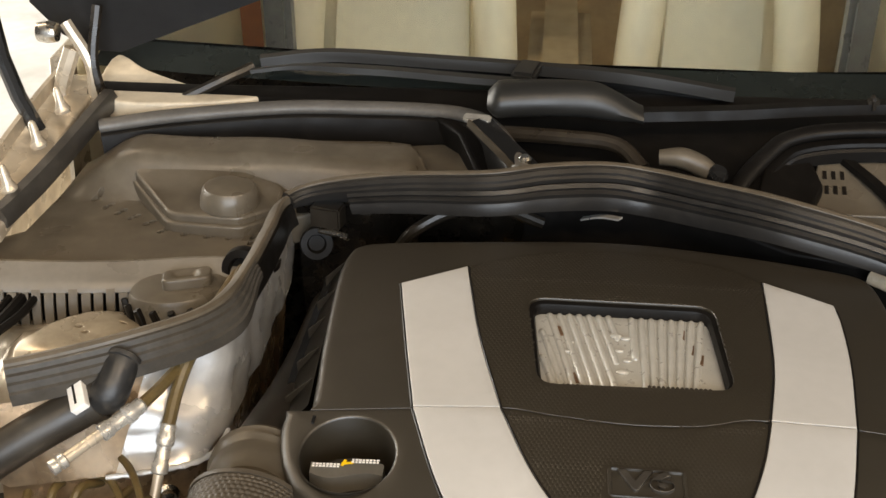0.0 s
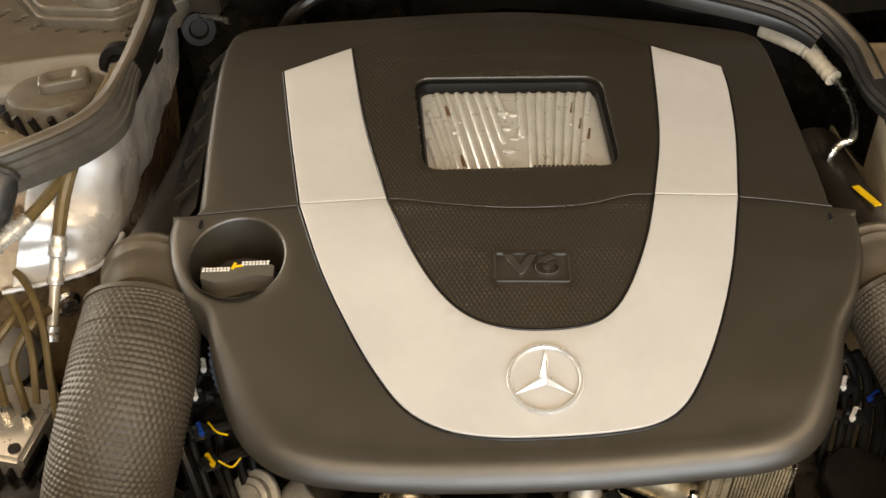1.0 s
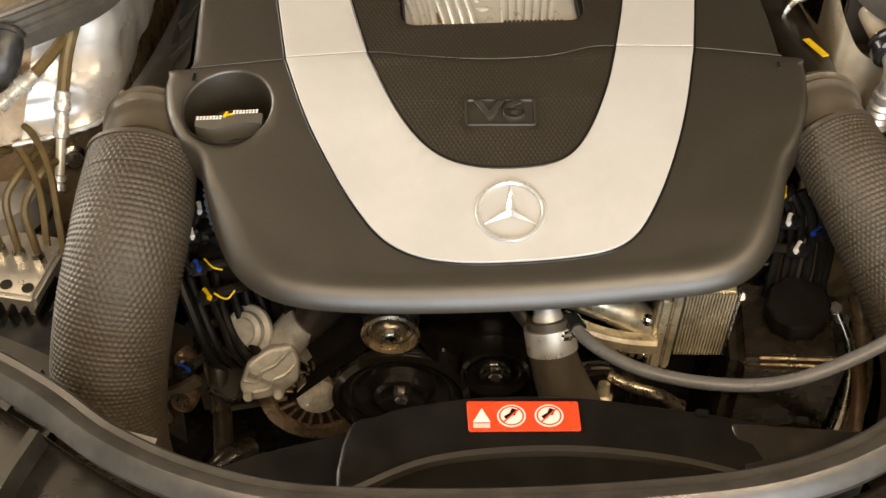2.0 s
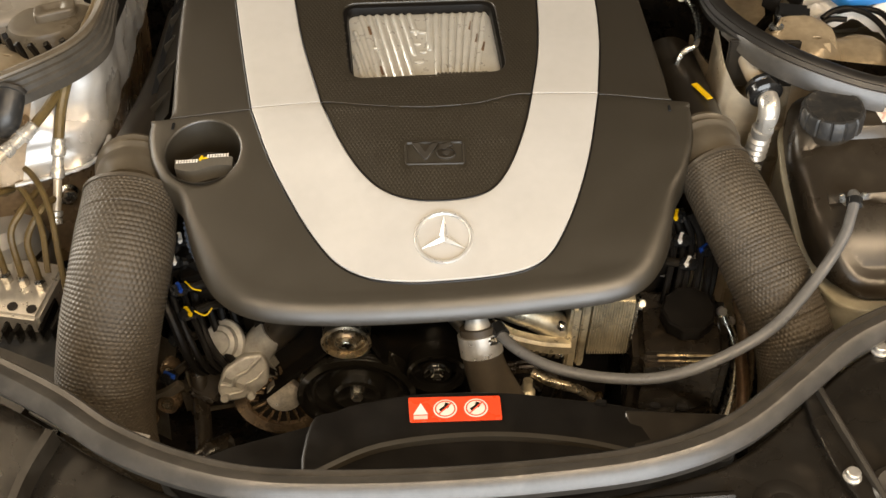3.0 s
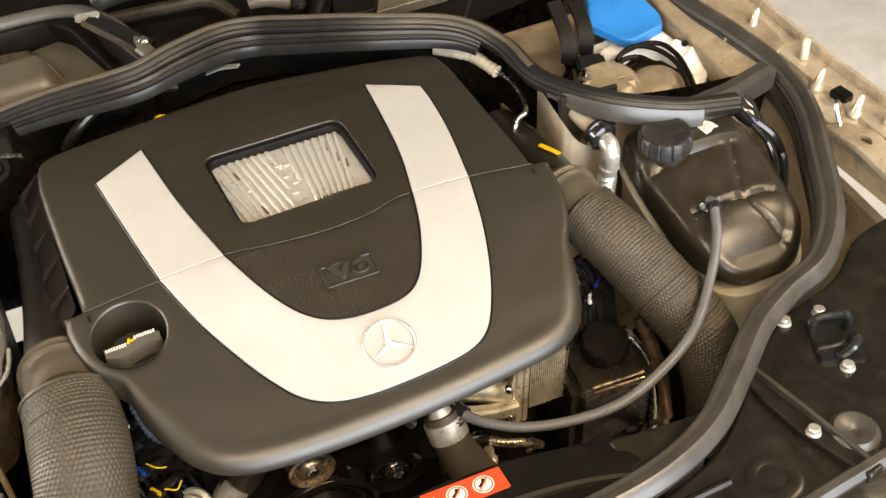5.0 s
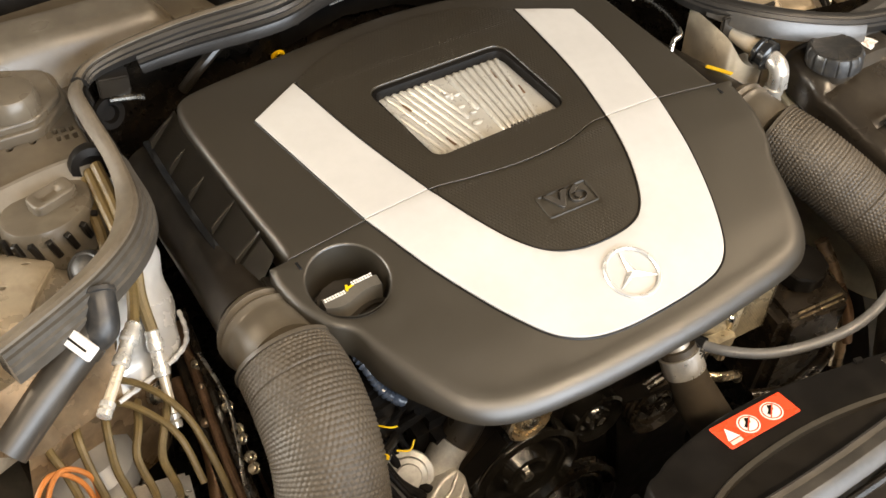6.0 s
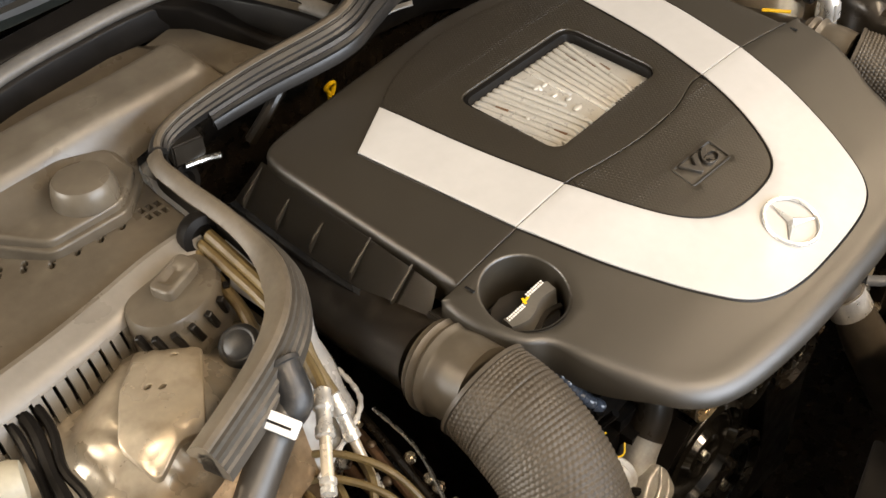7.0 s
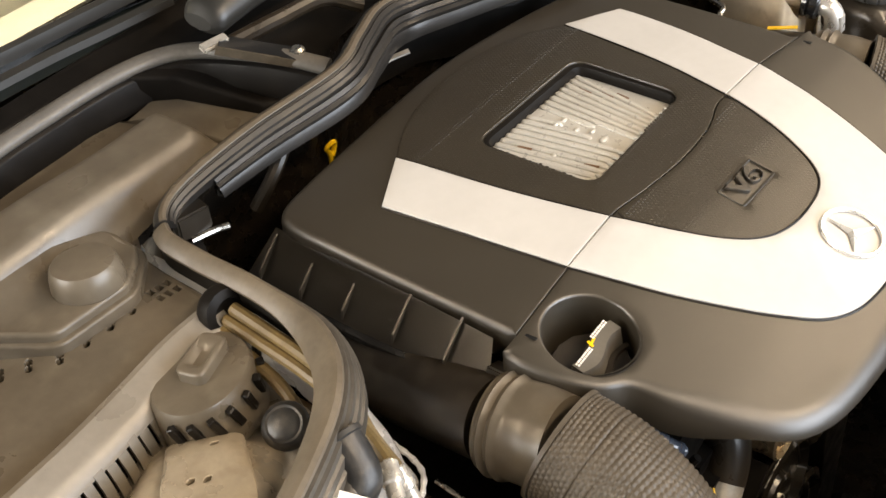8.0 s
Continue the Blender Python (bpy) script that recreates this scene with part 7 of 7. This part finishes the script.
def connector(at, way, colour, ring, label):
    """A small plug with its cable and a coloured lock."""
    th = thing("connector", at, label, "connector", "connectors")
    m = aim(at, way)
    part("plug", block((0.014, 0.011, 0.020), m, bevel=0.003), GLOSS, th)
    part("lock", block((0.0146, 0.006, 0.0045), m @ Matrix.Translation((0, 0.0035, 0.008)), bevel=0.001), colour, th)
    a = Vector(at)
    w = Vector(way).normalized()
    part("cable", tube([tuple(a), tuple(a - w * 0.02), tuple(a - w * 0.04 + Vector((0, 0.01, -0.02))), tuple(a - w * 0.05 + Vector((0.01, 0.02, -0.06)))], 0.005, seg=8), ring, th)
    return th


connector((-0.262, -0.135, 0.772), (-0.8, -0.4, 0.2), NAVY, DUCT, "black plug with a dark blue lock")
connector((-0.255, -0.150, 0.750), (-0.7, -0.5, 0.2), YELLOW, DUCT, "black plug with a yellow lock")
connector((-0.268, -0.112, 0.790), (-0.8, -0.3, 0.3), WHITE, DUCT, "black plug with a white lock")
connector((-0.272, -0.160, 0.715), (-0.6, -0.5, 0.4), YELLOW, DUCT, "black plug with a yellow lock")
connector((-0.262, -0.09, 0.800), (-0.8, -0.2, 0.3), WHITE, DUCT, "black plug with a white lock")
connector((-0.285, -0.19, 0.690), (-0.4, -0.7, 0.3), NAVY, DUCT, "black plug with a dark blue lock")
connector((0.272, -0.105, 0.790), (0.8, -0.3, 0.3), WHITE, DUCT, "black plug with a white lock")
connector((0.278, -0.128, 0.778), (0.7, -0.4, 0.3), WHITE, DUCT, "black plug with a white lock")
connector((0.268, -0.085, 0.805), (0.8, -0.2, 0.3), YELLOW, DUCT, "black plug with a yellow lock")
connector((0.302, -0.105, 0.775), (0.5, -0.6, 0.4), NAVY, DUCT, "black plug with a dark blue lock")
for k in range(7):
    rnd = random.Random(40 + k)
    x0 = -0.285 + 0.012 * k
    solo("harness_wire", tube([(x0, -0.08 - 0.01 * k, 0.80 - 0.004 * k), (x0 - 0.012, -0.12, 0.775 - 0.008 * k), (x0 + 0.01 * rnd.random(), -0.16, 0.74 - 0.01 * k), (x0 + 0.02, -0.18, 0.69), (x0 + 0.03, -0.15, 0.63)], 0.0035 + 0.002 * rnd.random(), seg=8), BLACK, "black harness wire beside the alternator", "wiring", "harness wires")
for k in range(6):
    rnd = random.Random(80 + k)
    x0 = 0.262 + 0.010 * k
    solo("harness_wire", tube([(x0, -0.06 - 0.008 * k, 0.81), (x0 + 0.012, -0.10, 0.785), (x0 + 0.008 * rnd.random(), -0.14, 0.755), (x0 - 0.01, -0.17, 0.70)], 0.003 + 0.002 * rnd.random(), seg=8), BLACK, "black harness wire beside the oil filter", "wiring", "harness wires")
for pts, mt in (([(-0.262, -0.138, 0.786), (-0.252, -0.150, 0.788), (-0.243, -0.151, 0.785)], YELLOW), ([(-0.252, -0.165, 0.768), (-0.240, -0.170, 0.766), (-0.232, -0.165, 0.772)], YELLOW)):
    solo("colour_clip", tube(pts, 0.0010, seg=8), mt, "small yellow retaining clip", "clip", "colour clips")

# ---- fan shroud and warning label ----
shroud = thing("fan_shroud", (0.05, -0.39, 0.70), "black plastic fan shroud with a curved upper rim", "fan shroud")


def shroud_z(x, y):
    return 0.832 + 0.006 * smooth(-0.33, -0.40, y) - 0.012 * smooth(0.15, 0.30, x) - 0.004 * smooth(-0.385, -0.40, y)


part("upper", plate(xy([(-0.108, -0.360), (-0.085, -0.346), (-0.06, -0.337), (0.0, -0.328), (0.075, -0.330), (0.14, -0.341), (0.20, -0.352), (0.285, -0.372), (0.27, -0.395), (0.15, -0.425), (0.0, -0.432), (-0.105, -0.432)], 4), shroud_z, 0.014, 0.004, 0.09), BLACK, shroud)
part("lower", plate(rounded([(-0.255, -0.392), (-0.185, -0.362), (-0.100, -0.338), (-0.100, -0.432), (-0.22, -0.425)], 0.006), lambda x, y: 0.803, 0.02, 0.003, 0.06), BLACK, shroud)
part("rim_bead", sweep(spline([(-0.105, -0.418, 0.835), (-0.041, -0.392, 0.839), (0.05, -0.384, 0.840), (0.136, -0.392, 0.838), (0.21, -0.408, 0.830)], 6), [(-0.004, -0.003), (0.004, -0.003), (0.003, 0.003), (-0.002, 0.003)]), MATTE, shroud)
part("end_piece", plate(rounded([(0.185, -0.356), (0.30, -0.362), (0.285, -0.392), (0.19, -0.402)], 0.006), lambda x, y: 0.834 - 0.05 * (x - 0.185), 0.02, 0.003, 0.03), DUCT, shroud, "dusty black end piece")
for x in (0.165, 0.215, 0.24):
    part("tab", block((0.010, 0.006, 0.004), pose(x, -0.348 - 0.1 * (x - 0.165), 0.832, 0, 0, -8), bevel=0.001), BLACK, shroud)
part("fan_face", block((0.5, 0.02, 0.40), pose(0.0, -0.42, 0.36), bevel=0.006), DARK, shroud)

label = thing("warning_label", (0.027, -0.35, 0.832), "red warning label with three white pictograms on the shroud", "label")
LAB = rounded([(-0.0165, -0.3345), (0.0705, -0.3355), (0.0715, -0.3645), (-0.0145, -0.3645)], 0.002, 3)
part("sticker", plate(LAB, lambda x, y: shroud_z(x, y) + 0.0012, 0.01, 0.0003, 0.0008), RED, label)


def disc(cx, cy, r0, r1, h, seg=28):
    bm = bmesh.new()
    ring = [[Vector((cx + r * math.cos(2 * math.pi * k / seg), cy + r * math.sin(2 * math.pi * k / seg), shroud_z(cx, cy) + h + (shroud_z(cx, cy + r * math.sin(2 * math.pi * k / seg)) - shroud_z(cx, cy)))) for k in range(seg)] for r in (r0, r1)]
    quads(bm, ring, True, False)
    return bm


for cx in (0.0185, 0.0475):
    sign = part("pictogram", disc(cx, -0.3500, 0.0002, 0.0112, 0.0018), WHITE, label, "white round pictogram")
    part("ring", disc(cx, -0.3500, 0.0085, 0.0098, 0.0022), RED, sign)
    part("figure", block((0.010, 0.0030, 0.0003), pose(cx - 0.001, -0.349, shroud_z(cx, -0.35) + 0.0021, 0, 0, 35), bevel=0), BLACK, sign)
    part("figure", block((0.0045, 0.0055, 0.0003), pose(cx + 0.0015, -0.3465, shroud_z(cx, -0.35) + 0.0022, 0, 0, -20), bevel=0), BLACK, sign)
    part("stroke", block((0.0185, 0.0012, 0.0003), pose(cx, -0.350, shroud_z(cx, -0.35) + 0.0025, 0, 0, 45), bevel=0), RED, sign)
tri = bmesh.new()
tri.faces.new([tri.verts.new((x, y, shroud_z(x, y) + 0.0018)) for x, y in ((-0.0115, -0.3560), (0.0025, -0.3560), (-0.0045, -0.3420))])
warn = part("pictogram", tri, WHITE, label, "white warning triangle")
part("bar", block((0.013, 0.004, 0.0003), pose(-0.0045, -0.3595, shroud_z(0, -0.359) + 0.0018), bevel=0), PINK, warn)


# ---- wipers and small things below the windscreen ----
wiper = thing("wiper", (0.0, 0.48, 0.94), "black windscreen wiper with a wide arm cover", "wiper", "wipers")
prof_pts = [(-0.150, 0.474, 0.995), (-0.120, 0.474, 0.998), (-0.075, 0.475, 1.000), (-0.03, 0.476, 0.999), (0.005, 0.478, 0.989), (0.030, 0.480, 0.981)]
rings = []
for i, q in enumerate(spline(prof_pts, 5)):
    f = i / 25
    h = 0.021 * (1 - 0.62 * smooth(0.6, 1.0, f)) * smooth(-0.08, 0.10, f)
    w = 0.030 * (1 - 0.35 * f) * smooth(-0.15, 0.10, f)
    rings.append([q + Vector((0, w * math.cos(a), h * math.sin(a))) for a in np.linspace(0, 2 * math.pi, 15)[:-1]])
bm = bmesh.new()
quads(bm, rings)
part("arm_cover", bm, COVERGREY, wiper)
part("arm", sweep(spline([(0.02, 0.484, 0.979), (0.137, 0.49, 0.984), (0.25, 0.50, 0.990), (0.40, 0.51, 0.995), (0.60, 0.52, 1.0)], 5), [(-0.011, -0.005), (0.011, -0.005), (0.008, 0.006), (-0.008, 0.006)]), BLACK, wiper)
part("clip", block((0.012, 0.018, 0.018), pose(0.292, 0.50, 0.988), bevel=0.004), DUCT, wiper)
wiper_b = thing("wiper", (-0.16, 0.56, 0.95), "black windscreen wiper blade at rest on the glass", "wiper", "wipers")
part("blade", sweep(spline([(-0.450, 0.612, 0.978), (-0.363, 0.622, 0.986), (-0.234, 0.612, 0.987), (-0.097, 0.596, 0.988), (0.02, 0.583, 0.986), (0.145, 0.564, 0.976)], 6), [(-0.008, -0.008), (0.008, -0.008), (0.006, 0.005), (0.0, 0.008), (-0.006, 0.005)]), COVERGREY, wiper_b)
part("rubber", sweep(spline([(-0.450, 0.622, 0.966), (-0.234, 0.622, 0.975), (-0.097, 0.606, 0.976), (0.145, 0.576, 0.965)], 8), [(-0.003, -0.010), (0.003, -0.010), (0.004, 0.006), (-0.004, 0.006)]), GLOSS, wiper_b)
part("arm", sweep(spline([(-0.455, 0.575, 0.978), (-0.395, 0.579, 0.985), (-0.334, 0.575, 0.986), (-0.265, 0.570, 0.986), (-0.197, 0.560, 0.986), (-0.119, 0.551, 0.986)], 6), [(-0.0075, -0.004), (0.0075, -0.004), (0.0065, 0.004), (-0.0065, 0.004)], scale=lambda f: 0.55 + 0.45 * smooth(0.1, 0.45, f)), COVERGREY, wiper_b)
part("holder", block((0.030, 0.050, 0.014), pose(-0.108, 0.574, 0.984, 0, 0, -12), bevel=0.004), COVERGREY, wiper_b, "blade holder")
part("tip", tube([(-0.455, 0.590, 0.978), (-0.49, 0.565, 0.968), (-0.535, 0.545, 0.950)], 0.007, seg=8), DUCT, wiper_b)
lever = thing("wiper_link", (-0.13, 0.41, 0.93), "flat black link with a bright capped end", "lever")
part("bar", sweep(spline([(-0.158, 0.440, 0.983), (-0.140, 0.422, 0.974), (-0.120, 0.402, 0.964), (-0.098, 0.380, 0.954)], 5), [(-0.014, -0.004), (0.014, -0.004), (0.013, 0.004), (-0.013, 0.004)]), GLOSS, lever)
part("edge", sweep(spline([(-0.170, 0.432, 0.984), (-0.135, 0.398, 0.966), (-0.108, 0.372, 0.952)], 5), [(-0.001, -0.004), (0.001, -0.004), (0.001, 0.005), (-0.001, 0.005)]), BRACKET, lever)
part("cap", block((0.032, 0.012, 0.007), pose(-0.160, 0.444, 0.981, 20, 0, -8), bevel=0.002), ZINC, lever, "bright end cap")
part("pin", lathe([(0.008, 0), (0.008, 0.008), (0.005, 0.011), (0.001, 0.011)], Matrix.Translation((-0.103, 0.385, 0.957)), seg=12), STEEL, lever)
spindle = thing("wiper_spindle", (0.08, 0.40, 0.92), "brown-grey wiper spindle with a black nut", "spindle")
part("body", tube([(0.046, 0.405, 0.963), (0.070, 0.402, 0.965), (0.092, 0.40, 0.957), (0.11, 0.398, 0.945)], [0.009, 0.012, 0.012, 0.009], seg=14), COWL, spindle)
part("nut", lathe([(0.012, 0), (0.012, 0.012), (0.008, 0.016), (0.001, 0.017)], aim((0.108, 0.395, 0.945), (0.2, -0.5, 0.8)), seg=8), GLOSS, spindle)
part("rail", tube([(-0.13, 0.47, 0.955), (-0.06, 0.45, 0.962), (0.0, 0.44, 0.960), (0.03, 0.41, 0.945)], 0.009, seg=10), BROWN, spindle)
grille = thing("cowl_grille", (0.30, 0.38, 0.92), "tan plastic cowl plate with small dark slots", "grille")
part("plate", plate(rounded([(0.200, 0.352), (0.400, 0.352), (0.420, 0.428), (0.225, 0.428)], 0.006), lambda x, y: 0.936 + 0.40 * (y - 0.37), 0.02, 0.003, 0.012), COWL, grille)
for sx, sy in ((0.238, 0.395), (0.318, 0.378), (0.372, 0.378)):
    for k in range(6):
        px, py = sx - 0.010 + 0.0095 * (k % 3), sy - 0.010 + 0.020 * (k // 3)
        part("slot", block((0.0042, 0.011, 0.0030), pose(px, py, 0.9345 + 0.40 * (py - 0.37), 22, 0, -4), bevel=0), VOID_BLACK, grille)
part("flap", plate(rounded([(0.148, 0.350), (0.206, 0.346), (0.224, 0.380), (0.215, 0.420), (0.165, 0.425)], 0.008), lambda x, y: 0.946 + 0.30 * (y - 0.37), 0.02, 0.004, 0.014), BLACK, grille, "black flap")
part("strap", sweep(spline([(0.248, 0.430, 0.962), (0.280, 0.385, 0.950), (0.312, 0.330, 0.934)], 4), [(-0.007, -0.003), (0.007, -0.003), (0.006, 0.003), (-0.006, 0.003)]), BLACK, grille, "black strap")

# ---- reservoir with a blue lid ----
wash = thing("washer_tank", (0.53, 0.26, 0.80), "crumpled white plastic filler neck with a flat blue lid", "washer tank")
part("lid", plate(rounded([(0.473, 0.233), (0.505, 0.190), (0.515, 0.184), (0.568, 0.195), (0.575, 0.218), (0.560, 0.275), (0.495, 0.285)], 0.006), lambda x, y: 0.889 + 0.02 * smooth(0.19, 0.28, y), 0.01, 0.003, 0.010), BLUE, wash, "flat blue lid")


def neck_z(x, y):
    z = 0.868 + 0.004 * math.sin(x * 150 + y * 90) + 0.003 * math.sin(y * 210 - x * 60)
    return z - 0.026 * smooth(0.155, 0.095, y) - 0.014 * smooth(0.485, 0.465, x)


part("neck", plate(rounded([(0.465, 0.235), (0.464, 0.190), (0.474, 0.164), (0.486, 0.172), (0.503, 0.187), (0.530, 0.190), (0.552, 0.178), (0.566, 0.150), (0.570, 0.118), (0.566, 0.093), (0.597, 0.118), (0.592, 0.160), (0.585, 0.190), (0.572, 0.235)], 0.006), neck_z, 0.007, 0.004, 0.012), WHITE, wash, "crumpled white plastic flange")
part("plug", block((0.013, 0.010, 0.007), pose(0.586, 0.166, 0.866, 0, 10, 20), bevel=0.002), GLOSS, wash, "small black plug")
part("body", block((0.11, 0.10, 0.20), pose(0.53, 0.285, 0.66), bevel=0.03, seg=3), BEIGE, wash)
for pts in ([(0.478, 0.162, 0.880), (0.492, 0.170, 0.884), (0.512, 0.172, 0.886), (0.534, 0.158, 0.884), (0.548, 0.129, 0.878), (0.547, 0.096, 0.868), (0.540, 0.066, 0.852)],
            [(0.500, 0.180, 0.876), (0.526, 0.179, 0.880), (0.550, 0.168, 0.880), (0.559, 0.138, 0.876), (0.558, 0.105, 0.866), (0.551, 0.066, 0.850)],
            [(0.470, 0.150, 0.878), (0.488, 0.160, 0.880), (0.506, 0.158, 0.880)]):
    solo("tower_cable", tube(pts, 0.0036, seg=10), BLACK, "thin black cable curving over the strut tower", "cable", "cables on the tower")
for pts in ([(0.421, 0.205, 0.80), (0.424, 0.198, 0.87), (0.430, 0.215, 0.90), (0.432, 0.26, 0.93)], [(0.452, 0.215, 0.80), (0.456, 0.208, 0.87), (0.462, 0.225, 0.90), (0.464, 0.26, 0.92)]):
    solo("cable_strap", sweep(spline(pts, 5), [(-0.010, -0.003), (0.010, -0.003), (0.010, 0.003), (-0.010, 0.003)]), BLACK, "flat black strap by the strut tower", "strap", "straps")
solo("plug_connector", block((0.040, 0.030, 0.022), pose(0.446, 0.176, 0.862, 0, 0, -14), bevel=0.004), GLOSS, "black electrical plug on the strut tower", "plug")
solo("tower_stud", lathe([(0.009, 0), (0.009, 0.004), (0.0045, 0.006), (0.0045, 0.014), (0.003, 0.019), (0.001, 0.020)], Matrix.Translation((0.418, 0.140, 0.884)), seg=10), STEEL, "plated stud on the strut tower", "bolt")
